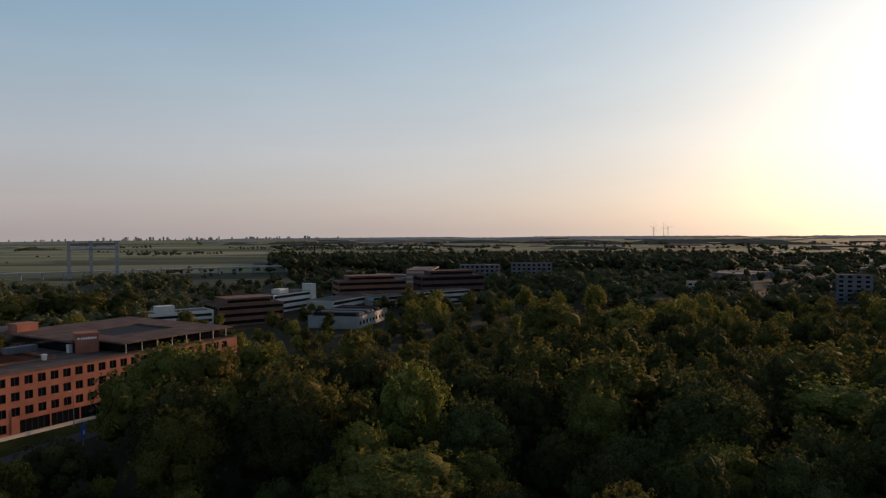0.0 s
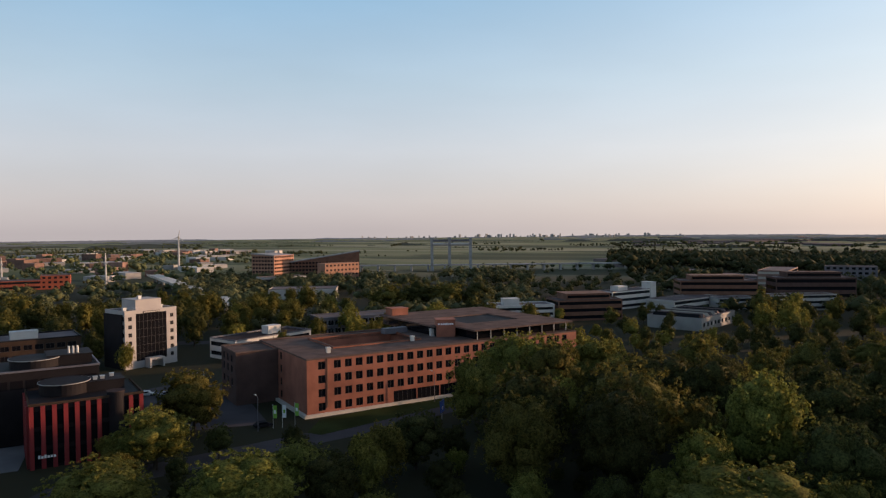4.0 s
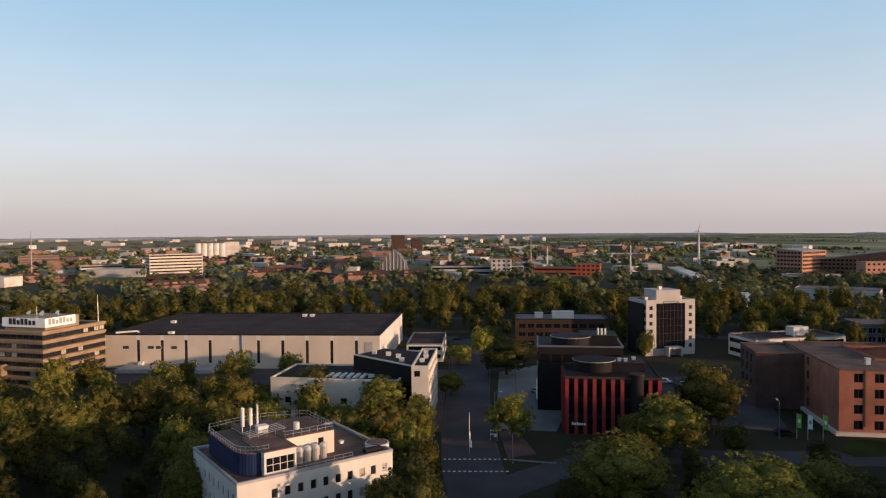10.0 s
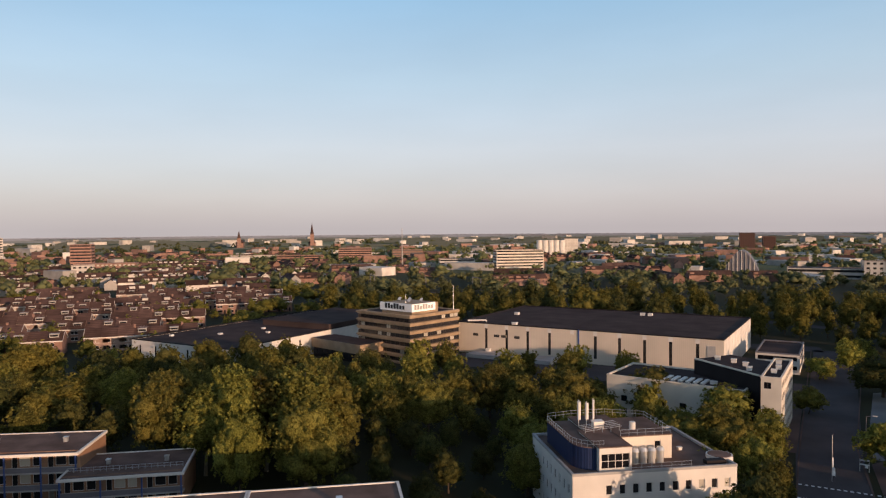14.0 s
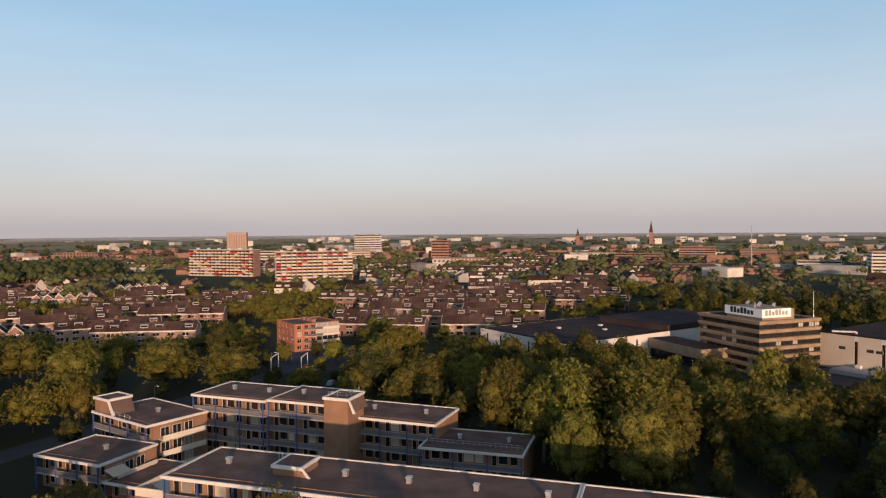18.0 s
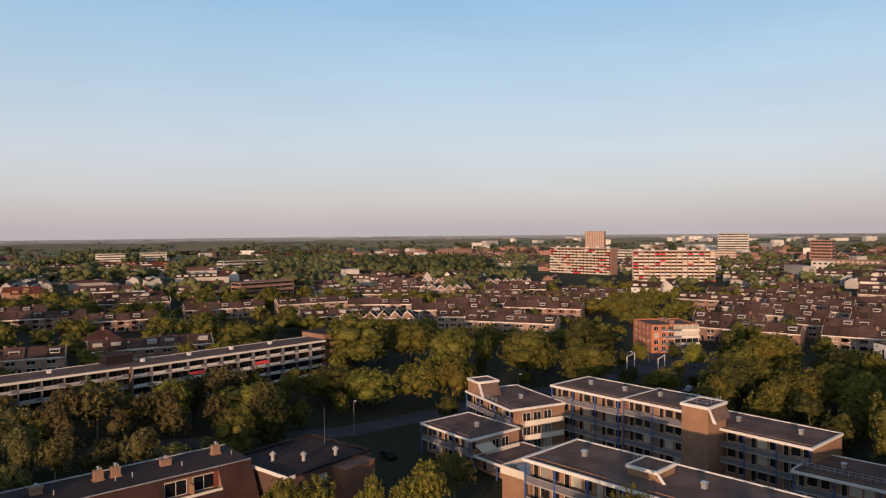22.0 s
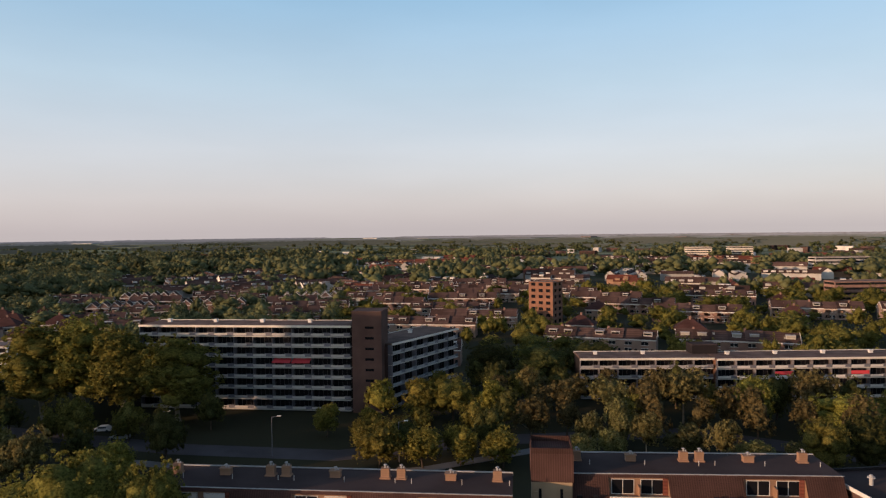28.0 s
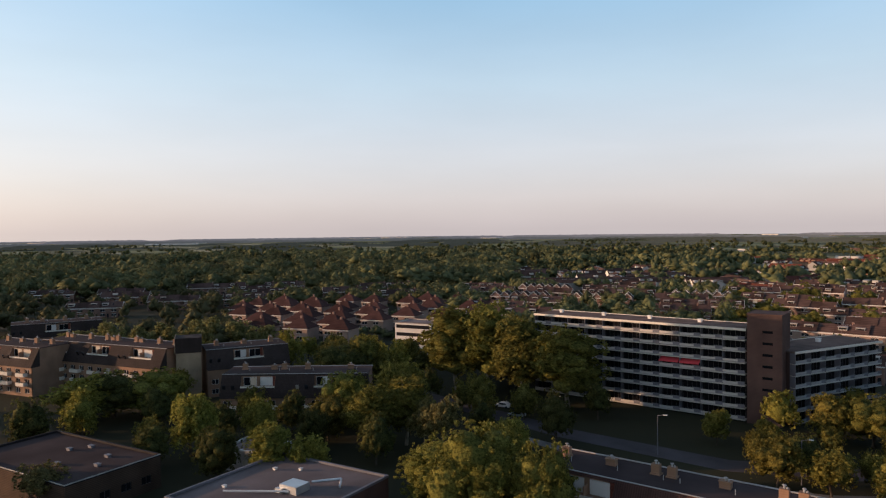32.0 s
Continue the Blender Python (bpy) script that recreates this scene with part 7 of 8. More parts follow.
part("air_unit", Shape().box(13, 11, 5.7, 16.5, 14, 6.9).box(12.6, 10.4, 5.7, 14, 11, 6.4), "metal", gh)
for x, y in ((5, 18), (9, 20), (18, 6), (20, 9), (11, 4), (4, 8)):
    roof_unit(gh, x, y, 5.7, 0.5, 0.5, 0.35, "trim", "rooflight")
# the dark louvre colour stands in for shade on this hall's walls
dh = building("dark_roof_hall", 153, -23.7, 196, 32, 18, 6.0, "low dark brick hall with a bitumen roof", "hall", "louvre", "roof_dark", "dark",
              {"right": pane_grid(1, 17, 4, 1.5, 3, 1, 2.0, 1.4)}, 1, 0, "frame_dark", "glass_dark")
part("roof_edge", Shape().box(-0.1, -0.09, 5.95, 32.1, -0.05, 6.12).box(32.05, -0.09, 5.95, 32.1, 18, 6.12), "grey", dh, "thin pale roof edge")
for x, y in ((14, 12), (20, 6), (24, 13), (16, 15), (27, 9)):
    roof_unit(dh, x, y, 5.7, 1.0, 0.7, 0.45, "steel_grey")
building("small_shed", 128, -62, 205, 11, 8, 4.2, "small grey flat-roofed brick shed", "shed", "grey", "roof_pale", "metal", {"front": pane_grid(1, 10, 3, 1.2, 3, 1, 1.6, 1.2)}, 1)

# ---- trees ----
def leaf_tris(rng, pos, nrm, size):
    """Three corners for each spray of leaves at pos, turned to nrm with some scatter."""
    n = len(pos)
    nrm = nrm + rng.normal(0, 0.55, (n, 3))
    nrm /= np.linalg.norm(nrm, axis=1)[:, None] + 1e-9
    a = np.cross(nrm, rng.normal(0, 1, (n, 3)))
    a /= np.linalg.norm(a, axis=1)[:, None] + 1e-9
    b = np.cross(nrm, a)
    w = (size * rng.uniform(0.6, 1.4, n))[:, None]
    h = w * rng.uniform(0.6, 1.0, n)[:, None]
    return np.stack([pos - a * w - b * h * 0.6, pos + a * w - b * h * 0.5, pos + b * h * 1.2 + nrm * w * 0.15], 1).reshape(-1, 3)


ICO_V, ICO_F = None, None


def ico():
    global ICO_V, ICO_F
    if ICO_V is None:
        bm = bmesh.new()
        bmesh.ops.create_icosphere(bm, subdivisions=1, radius=1)
        bm.verts.ensure_lookup_table()
        ICO_V = np.array([v.co[:] for v in bm.verts])
        ICO_F = np.array([[v.index for v in f.verts] for f in bm.faces])
        bm.free()
    return ICO_V, ICO_F


def crown_arrays(seed, axes, centre, lumps, leaves, leaf, core=0.7, droop=0.0, shape=1.0, lump=0.33, tuft=10):
    """Leaf sprays gathered in tufts over many overlapping lumps, and a dark inner core to each lump; returns vertices, no quads, triangles."""
    rng = np.random.default_rng(seed)
    ax = np.array(axes)
    turn, rise = rng.uniform(0, 2 * math.pi, lumps), rng.uniform(-0.93, 0.96, lumps)
    flat = np.sqrt(1 - rise ** 2)
    d = np.stack([flat * np.cos(turn), flat * np.sin(turn), rise], 1)
    rad = rng.uniform(0.46, 0.66, lumps)[:, None]
    c = d * rad
    taper = 1 - (1 - shape) * np.clip((c[:, 2:3] + 0.3) / 1.1, 0, 1)
    c[:, :2] *= taper
    c = c * ax
    size = lump * rng.uniform(0.8, 1.2, lumps) * min(ax)
    # tufts sit on the lumps' outer sides, and the sprays round each tuft's middle point up and outwards
    tufts = max(lumps, leaves // tuft)
    which = rng.choice(lumps, tufts, p=size ** 2 / (size ** 2).sum())
    u = rng.normal(0, 1, (tufts, 3)) + 0.6 * c[which] / ax
    u[:, 2] += 0.3
    u /= np.linalg.norm(u, axis=1)[:, None]
    spot = c[which] + u * (size[which] * rng.uniform(0.78, 1.16, tufts))[:, None]
    girth = leaf * 2.3 * rng.uniform(0.6, 1.5, tufts)
    own = rng.integers(0, tufts, leaves)
    w = rng.normal(0, 1, (leaves, 3)) + 0.9 * u[own]
    w[:, 2] += 0.35
    w /= np.linalg.norm(w, axis=1)[:, None]
    pos = spot[own] + w * (girth[own] * rng.uniform(0.35, 1.0, leaves))[:, None] * np.array([1, 1, 1.35])
    if droop:
        pos[:, 2] -= droop * rng.uniform(0, 1, leaves) ** 1.5 * (np.hypot(pos[:, 0], pos[:, 1]) / ax[0]) * ax[2]
    leaf_v = leaf_tris(rng, pos, w, leaf) + np.array(centre)
    iv, if_ = ico()
    core_v, core_f, k = [], [], len(leaf_v)
    for i in range(lumps):
        core_v.append(iv * (size[i] * core) * rng.uniform(0.8, 1.12, (len(iv), 1)) + c[i] + np.array(centre))
        core_f.append(if_ + k)
        k += len(iv)
    core_v.append(iv * (ax * 0.62) * rng.uniform(0.85, 1.1, (len(iv), 1)) * np.array([0.9, 0.9, 1]) + np.array(centre))
    core_f.append(if_ + k)
    return np.vstack([leaf_v] + core_v), np.zeros((0, 4), dtype=int), np.vstack([np.arange(len(leaf_v)).reshape(-1, 3)] + core_f)


def mesh_from(name, v, quads, tris, mat):
    me = bpy.data.meshes.new(name)
    me.vertices.add(len(v))
    me.vertices.foreach_set("co", np.asarray(v, dtype=np.float32).ravel())
    nq, nt = len(quads), len(tris)
    me.loops.add(nq * 4 + nt * 3)
    me.loops.foreach_set("vertex_index", np.concatenate([np.asarray(quads).ravel(), np.asarray(tris).ravel()]).astype(np.int32))
    me.polygons.add(nq + nt)
    me.polygons.foreach_set("loop_start", np.concatenate([np.arange(nq) * 4, nq * 4 + np.arange(nt) * 3]).astype(np.int32))
    me.polygons.foreach_set("use_smooth", np.ones(nq + nt, dtype=bool))
    me.update(calc_edges=True)
    me.materials.append(M[mat])
    return me


def trunk_shape(seed, h, r, reach, bare=0.3, limbs=6):
    rnd = random.Random(seed)
    s = Shape()
    p, q = Vector((0, 0, -0.2)), Vector((rnd.uniform(-0.3, 0.3), rnd.uniform(-0.3, 0.3), h * bare))
    s.tube(p, q, r, r * 0.75, 7)
    top = Vector((rnd.uniform(-0.6, 0.6), rnd.uniform(-0.6, 0.6), h * 0.85))
    s.tube(q, top, r * 0.75, r * 0.2, 6)
    for k in range(limbs):
        f = rnd.uniform(0.0, 0.6)
        a = q.lerp(top, f)
        w = 2 * math.pi * (k + rnd.random() * 0.6) / limbs
        b = a + Vector((math.cos(w) * reach, math.sin(w) * reach, h * rnd.uniform(0.12, 0.28)))
        mid = a.lerp(b, 0.5) + Vector((0, 0, -0.2))
        s.tube(a, mid, r * 0.4, r * 0.26, 5).tube(mid, b, r * 0.26, r * 0.08, 5)
    return s


KINDS = {
    # name: height, crown axes, centre, lumps, shape, droop, leaf material, trunk radius, bare part, bark, words
    "broad": (20.0, (7.6, 7.6, 9.3), (0, 0, 10.4), 64, 0.85, 0.0, "leaf", 0.45, 0.22, "bark", "mature broad-crowned tree with olive leaves"),
    "dark": (20.0, (7.4, 7.4, 9.3), (0, 0, 10.4), 64, 0.8, 0.0, "leaf_dark", 0.45, 0.2, "bark", "mature tree with dense dark green leaves"),
    "tall": (23.0, (5.2, 5.2, 10.8), (0, 0, 11.9), 60, 0.62, 0.0, "leaf", 0.4, 0.16, "bark_pale", "tall poplar with an uneven olive crown"),
    "round": (10.0, (4.3, 4.3, 4.4), (0, 0, 5.4), 26, 0.8, 0.0, "leaf_warm", 0.2, 0.22, "bark", "small round tree with yellow-green leaves"),
    "willow": (12.0, (6.0, 6.0, 4.8), (0, 0, 7.2), 30, 0.9, 0.9, "leaf_warm", 0.4, 0.2, "bark", "weeping willow with hanging yellow-green twigs"),
    "pale": (8.0, (3.8, 3.8, 3.4), (0, 0, 4.4), 22, 0.85, 0.0, "leaf_pale", 0.2, 0.15, "bark_pale", "pollard willow with grey-green leaves"),
    "brown": (14.0, (4.6, 4.6, 5.6), (0, 0, 8.2), 26, 0.75, 0.0, "leaf_brown", 0.22, 0.25, "bark_pale", "thin tree with brownish young leaves"),
    "cone": (10.0, (2.6, 2.6, 4.6), (0, 0, 5.4), 20, 0.35, 0.0, "leaf_warm", 0.14, 0.1, "bark", "young cone-shaped tree with yellow-green leaves"),
}
TREES = {}
for ki, (kind, (h, ax, cen, lumps, shp, droop, leafm, tr, bare, bark, words)) in enumerate(KINDS.items()):
    for variant in range(3 if kind in ("broad", "dark", "tall") else 2):
        for lod, leaves, leaf, nl in (("near", 9500, 0.22, int(lumps * 0.75)), ("mid", 4000, 0.33, int(lumps * 0.6)), ("belt", 1650, 0.46, int(lumps * 0.3))):
            if kind in ("brown",):
                leaves = int(leaves * 0.55)
            small = 0.75 if h < 12 else 1.0
            v, q, t = crown_arrays(100 * ki + 7 * variant, ax, cen, nl, int(leaves * small), leaf * small, 0.5 if kind == "brown" else 0.74, droop, shp, {"near": 0.42, "mid": 0.44, "belt": 0.46}[lod], 14 if lod == "near" else 9)
            sh = trunk_shape(ki * 10 + variant, h, tr, ax[0] * 0.6, bare, 6 if lod == "near" else 4)
            if lod == "belt":
                TREES[(kind, lod, variant)] = (leafm, (v, q, t), h, ax[0])
            else:
                TREES[(kind, lod, variant)] = (sh.mesh("trunk", bark), mesh_from("crown", v, q, t, leafm), h, ax[0])
CROWDED, BELT, STEMS = [], {}, Shape()
NEAR_RADIUS = 152


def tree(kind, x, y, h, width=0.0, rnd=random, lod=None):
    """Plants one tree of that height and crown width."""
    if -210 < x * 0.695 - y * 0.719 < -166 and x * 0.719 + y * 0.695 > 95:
        h = min(h, 9)          # kept low so the sun reaches the brick office front
    r = math.hypot(x, y)
    lod = lod or ("near" if r < 128 and h > 7.5 else "mid" if r < NEAR_RADIUS or (h > 20.5 and r < 240) else "belt")
    variants = 3 if kind in ("broad", "dark", "tall") else 2
    tm, cm, h0, r0 = TREES[(kind, lod, rnd.randrange(variants))]
    sz = h / h0
    sx = (width / 2 / r0) if width else sz * rnd.uniform(0.88, 1.12)
    CROWDED.append((x, y, sx * r0))
    if lod == "belt":
        v, q, t = cm
        a = rnd.uniform(0, 6.283)
        c, s_ = math.cos(a) * sx, math.sin(a) * sx
        BELT.setdefault(tm, []).append((np.stack([v[:, 0] * c - v[:, 1] * s_ + x, v[:, 0] * s_ + v[:, 1] * c + y, v[:, 2] * sz], 1), q, t))
        STEMS.at(x, y).tube((0, 0, -0.1), (0, 0, h * 0.6), 0.02 * h, 0.008 * h, 5)
        return None
    top = thing("tree", x, y, 0, KINDS[kind][10], "tree", "trees")
    top.matrix_basis = pose(x, y, 0, 0, 0, rnd.uniform(0, 360)) @ Matrix.Diagonal((sx, sx, sz, 1))
    piece("trunk", tm, top, Matrix.Identity(4))
    piece("crown", cm, top, Matrix.Identity(4))
    return top


def scatter(seed, az0, az1, r0, r1, spacing, tries, keep=1.0, margin=1.5):
    """Even random places in a sector, clear of buildings, roads and other trees."""
    rnd = random.Random(seed)
    got = []
    for _ in range(tries):
        az, r = rnd.uniform(az0, az1), math.sqrt(rnd.uniform(r0 * r0, r1 * r1))
        x, y = polar(az, r)
        if rnd.random() > keep or not is_free(x, y, margin):
            continue
        if any((x - a) ** 2 + (y - b) ** 2 < (spacing * 0.5 + min(w, spacing) * 0.5) ** 2 for a, b, w in CROWDED if abs(x - a) < 30 and abs(y - b) < 30):
            continue
        if any((x - a) ** 2 + (y - b) ** 2 < spacing * spacing for a, b in got):
            continue
        got.append((x, y))
    return got


def street(points, width):
    for (xa, ya), (xb, yb) in zip(points, points[1:]):
        footprint(xa, ya, math.degrees(math.atan2(yb - ya, xb - xa)), math.hypot(xb - xa, yb - ya), 0.01, width / 2)


footprint(193, -80, 22.5, 55, 42, 0)
footprint(-365, -610, 100, 120, 100, 0)
footprint(-350, -430, 135, 110, 95, 0)
street([(-97, 48), (-120, 55), (-147.5, 66), (-207.5, 94), (-266, 120)], 14)
street([(-108, 50), (-118, 82)], 9)
street([(-60, -150), (-120, -158), (-175, -165)], 8)
street([(-90, 150), (-75, 190)], 8)
FOOT += [(-206, 72, math.cos(radians(27)), math.sin(radians(27)), 78, 44, 0)]


def grove(seed, sector, spacing, kinds, heights, tries=900, keep=1.0, widths=(0, 0)):
    rnd = random.Random(seed)
    for x, y in scatter(seed + 500, *sector, spacing, tries, keep):
        tree(rnd.choice(kinds), x, y, rnd.uniform(*heights), rnd.uniform(*widths), rnd)


# single trees that stand out: kind, x, y, height, crown width
def plant(rows, seed):
    rnd = random.Random(seed)
    for kind, x, y, h, w in rows:
        tree(kind, x, y, h, w, rnd, "mid" if 128 < math.hypot(x, y) < 262 else None)


def at_sight(rows, seed):
    """Rows of kind, bearing, distance, height, width."""
    plant([(k, *polar(az, r), h, w) for k, az, r, h, w in rows], seed)


# by the brick office and the street
at_sight([
    ("broad", 21.6, 172, 22.0, 19.3), ("broad", 18.6, 164, 22.0, 15.8), ("broad", 24.4, 159, 19.0, 14.0), ("broad", 11.9, 203, 22.0, 22), ("broad", 14.9, 189, 19.0, 16.7),
    ("dark", 9.8, 170, 18.0, 20.5), ("broad", 43.8, 106, 15.0, 18.7), ("broad", 53.7, 115, 13.0, 17.5), ("round", 33.4, 117, 12.0, 8.4), ("willow", 32.0, 128, 11.0, 9.2),
    ("broad", 46.9, 170, 16.0, 15.0), ("broad", 49.7, 147, 13.5, 15), ("round", 62.1, 151, 10.6, 10.5), ("round", 64.7, 251, 10.6, 8.5), ("dark", 62.6, 220, 12.4, 17.7),
    ("round", 66.5, 236, 6.9, 9.5), ("round", 67.2, 192, 6.5, 8.0), ("round", 51.6, 252, 10.0, 6.1)], 1)
at_sight([
    ("broad", 72.9, 140, 14.0, 12.5), ("broad", 3.5, 97, 17.0, 23.4), ("broad", -13.3, 148, 22.0, 22.5), ("broad", 19.7, 169, 22.0, 20),
    ("dark", 6.2, 163, 20.0, 16.9), ("broad", -8.9, 258, 22.0, 26.9), ("broad", -4.4, 267, 20.0, 19.3), ("willow", -14.6, 289, 15.0, 27.8), ("tall", -16.8, 355, 26.0, 8.5),
    ("dark", -22.5, 149, 20.0, 17.9), ("broad", -28.1, 188, 20.0, 24.1), ("broad", -29.2, 156, 18.0, 25.0), ("broad", 39.0, 128, 9.0, 11), ("dark", 29.5, 135, 12.0, 12), ("dark", 36.5, 112, 12, 10)], 2)
# wood between the offices and the apartments
at_sight([
    ("tall", 111.5, 135, 23.5, 11), ("tall", 113.7, 138, 18.9, 10), ("tall", 109.1, 137, 21.8, 11), ("tall", 106.2, 132, 22.9, 12), ("tall", 103.7, 138, 20.1, 11),
    ("tall", 108.9, 198, 15.7, 9.5), ("broad", 96.1, 156, 14.0, 12.0), ("broad", 100.2, 162, 14.0, 11.7), ("broad", 91.0, 169, 14.0, 12), ("broad", 84.4, 165, 14.0, 11.9), ("broad", 78.4, 175, 13.0, 12.6),
    ("round", 79.9, 202, 11.0, 9.7), ("broad", 72.7, 164, 12.0, 13), ("broad", 75.6, 139, 12.0, 12.2), ("broad", 74.4, 124, 10.0, 11), ("brown", 100.5, 213, 10.0, 10.3)], 3)
at_sight([
    ("tall", 119.5, 182, 15.1, 8.7), ("round", 123.0, 190, 11.2, 15.2), ("willow", 125.6, 238, 13.6, 19), ("round", 127.7, 212, 11.9, 15.3), ("round", 130.6, 244, 8.0, 8.0), ("round", 132.7, 202, 7.3, 12.1),
    ("broad", 137.6, 247, 10, 11), ("broad", 143.4, 221, 15.5, 17.7), ("broad", 138.8, 205, 15.0, 16.4), ("dark", 127.9, 194, 12.6, 14.0), ("broad", 123.3, 194, 11.0, 14.0), ("tall", 121.6, 195, 14.1, 9.4),
    ("dark", 139.2, 250, 15.8, 12.0), ("broad", 157.4, 232, 20.0, 24), ("broad", 153.0, 247, 16.0, 15.9), ("round", 152.3, 185, 11.7, 11.9), ("round", 149.3, 184, 13.9, 10.3)], 4)
at_sight([
    ("broad", 156.2, 184, 10.6, 16.2), ("broad", 159.5, 190, 10.6, 17), ("broad", 149.8, 218, 16.4, 15.7), ("broad", 135.5, 79, 18.2, 8.5), ("brown", 149.5, 116, 11, 7),
    ("cone", 205.2, 158, 8.9, 5.7), ("cone", 201.6, 159, 7.0, 5.1), ("round", 201.0, 136, 9.3, 9.5), ("round", 197.4, 135, 8.2, 9), ("round", 194.3, 136, 8.1, 7.5), ("round", 190.8, 135, 7.7, 9),
    ("round", 197.7, 169, 10.6, 10.8), ("broad", 194.9, 169, 11.6, 12.2), ("tall", 216.4, 180, 24.0, 19), ("tall", 220.2, 188, 25.5, 16), ("tall", 225.4, 200, 27, 20), ("tall", 222.8, 196, 27, 17), ("broad", 223.3, 212, 26, 19)], 5)
at_sight([
    ("dark", 191.7, 209, 13.5, 16.7), ("dark", 187.6, 202, 14.6, 17.8), ("dark", 184.0, 211, 14.2, 18.6), ("brown", 185.3, 173, 11.7, 9.7), ("brown", 182.2, 172, 11.5, 9.6), ("brown", 188.3, 174, 12.6, 8.4),
    ("brown", 179.2, 171, 13.3, 9.6), ("brown", 176.7, 173, 14.6, 11.1), ("broad", 171.9, 173, 12.9, 11.1), ("broad", 165.6, 170, 11.4, 15.0), ("brown", 167.8, 184, 14.5, 10.3),
    ("pale", 184.0, 151, 7.8, 6.6), ("pale", 181.4, 152, 10.2, 7.3), ("pale", 184.5, 141, 5.1, 6.8), ("pale", 176.5, 148, 6.6, 8.3), ("pale", 171.9, 148, 5.0, 8.3), ("pale", 168.5, 152, 3.9, 7.3), ("pale", 182.0, 144, 6.3, 5.8)], 6)
at_sight([
    ("broad", 223.8, 101, 19.6, 17), ("broad", 226.8, 113, 13.0, 14.5), ("broad", 218.6, 97, 17.5, 11.5), ("willow", 230.4, 167, 15.0, 16.0), ("brown", 228.1, 144, 12.0, 6.9), ("willow", 241.2, 152, 11.3, 9),
    ("willow", 246.4, 153, 12.8, 11.0), ("broad", 235.9, 156, 10.6, 10.0), ("dark", 251.7, 194, 12.0, 20), ("broad", 248.6, 189, 12.7, 16), ("dark", 234.9, 206, 14.8, 16.5), ("broad", 233.1, 212, 15.3, 13.6),
    ("dark", 219.8, 202, 19.5, 13.0)], 7)

at_sight([("broad", 31.5, 385, 19, 22), ("dark", 29.2, 392, 20, 23), ("broad", 26.8, 386, 18.5, 22), ("dark", 24.4, 392, 19, 21)], 13)
at_sight([("round", 74.5, 119, 10.5, 9), ("dark", 70.7, 97, 15.0, 10.5), ("round", 72.6, 106, 8.5, 8), ("broad", 84, 124, 11, 10), ("broad", 88, 120, 10, 10)], 8)

# row of pale trees before the red-roofed houses, and the tree at the front of the long block
at_sight([("pale", 241 + 1.55 * k, 272 + 16 * ((k * 7) % 3) / 2, 10.5 + (k * 5) % 4, 12.5) for k in range(10)], 9)
at_sight([("round", 253, 192, 12, 20), ("willow", 237.6, 128, 9.5, 9), ("tall", 240.5, 130, 13, 9), ("tall", 229.6, 150, 17, 11), ("tall", 232.6, 147, 15.5, 10), ("brown", 226.6, 141, 14, 8), ("broad", 234.5, 165, 14, 13), ("cone", 163.6, 96, 15.0, 6.5), ("round", 161.2, 98, 12.0, 9.5), ("round", 156.5, 99, 11.3, 6.0), ("round", 152.4, 99, 13.2, 9.8), ("brown", 256.5, 133, 9.5, 8)], 10)

# unseen big trees added close below, to shade the wood and the long gravel roof
plant([("tall", -2.4, -12, 26, 9), ("tall", -15.1, 1.4, 26, 9), ("dark", -57.2, 30.8, 20.5, 11), ("broad", -61.6, 35.5, 18, 9), ("dark", -61, 18.5, 20.5, 11), ("dark", -64, 26, 19.5, 10)], 12)

# the wood in the evening shade and its clearings
grove(11, (-38, 8, 66, 118), 12, ["broad", "dark", "dark", "dark"], (14, 19), 500)
grove(12, (-38, 22, 118, 166), 12.5, ["broad", "dark", "dark"], (14, 23), 900)
grove(52, (-38, 11, 166, 200), 12.5, ["broad", "dark", "dark"], (14, 21), 700)
grove(13, (-38, 4, 200, 300), 10, ["broad", "dark", "dark"], (9, 18), 1300)
grove(18, (4, 22, 205, 300), 11, ["round", "dark", "broad"], (6, 10), 500, 0.8)
grove(14, (8, 58, 70, 112), 8.5, ["dark", "dark", "broad"], (6.5, 11), 700, 0.95)
grove(15, (26, 56, 112, 150), 9, ["dark", "dark", "round"], (4, 8), 500, 0.8)
grove(16, (-38, 3, 300, 400), 14, ["broad", "dark", "round"], (10, 16), 500, 0.7)
grove(19, (3, 22, 300, 400), 17, ["broad", "dark", "round"], (6, 10), 300, 0.6)
grove(17, (-38, 22, 60, 170), 6, ["dark"], (3, 6), 700)
# between the drum office and the warehouse
grove(21, (68, 89, 112, 150), 9.5, ["broad", "broad", "tall"], (10, 13.5), 700)
grove(22, (84, 108, 153, 212), 9.5, ["broad", "broad", "round"], (9.5, 13), 700)
grove(35, (70, 84, 150, 180), 8.5, ["broad", "round"], (7.5, 10.5), 300)
grove(23, (104.5, 117, 118, 160), 8.5, ["tall", "broad"], (15, 20), 500)
grove(51, (86, 105.5, 82, 152), 8, ["dark"], (5, 8), 900)
grove(24, (100, 130, 160, 212), 10.5, ["broad", "dark", "broad"], (9, 12.5), 600, 0.9)
grove(25, (118, 130.5, 200, 248), 12, ["broad", "dark", "round"], (6.5, 9.5), 300, 0.7)
grove(32, (137, 160, 205, 275), 13, ["broad", "dark", "round"], (6, 10), 400, 0.6)
grove(33, (130.5, 137, 205, 258), 11, ["round", "dark"], (4, 6.5), 200, 0.7)
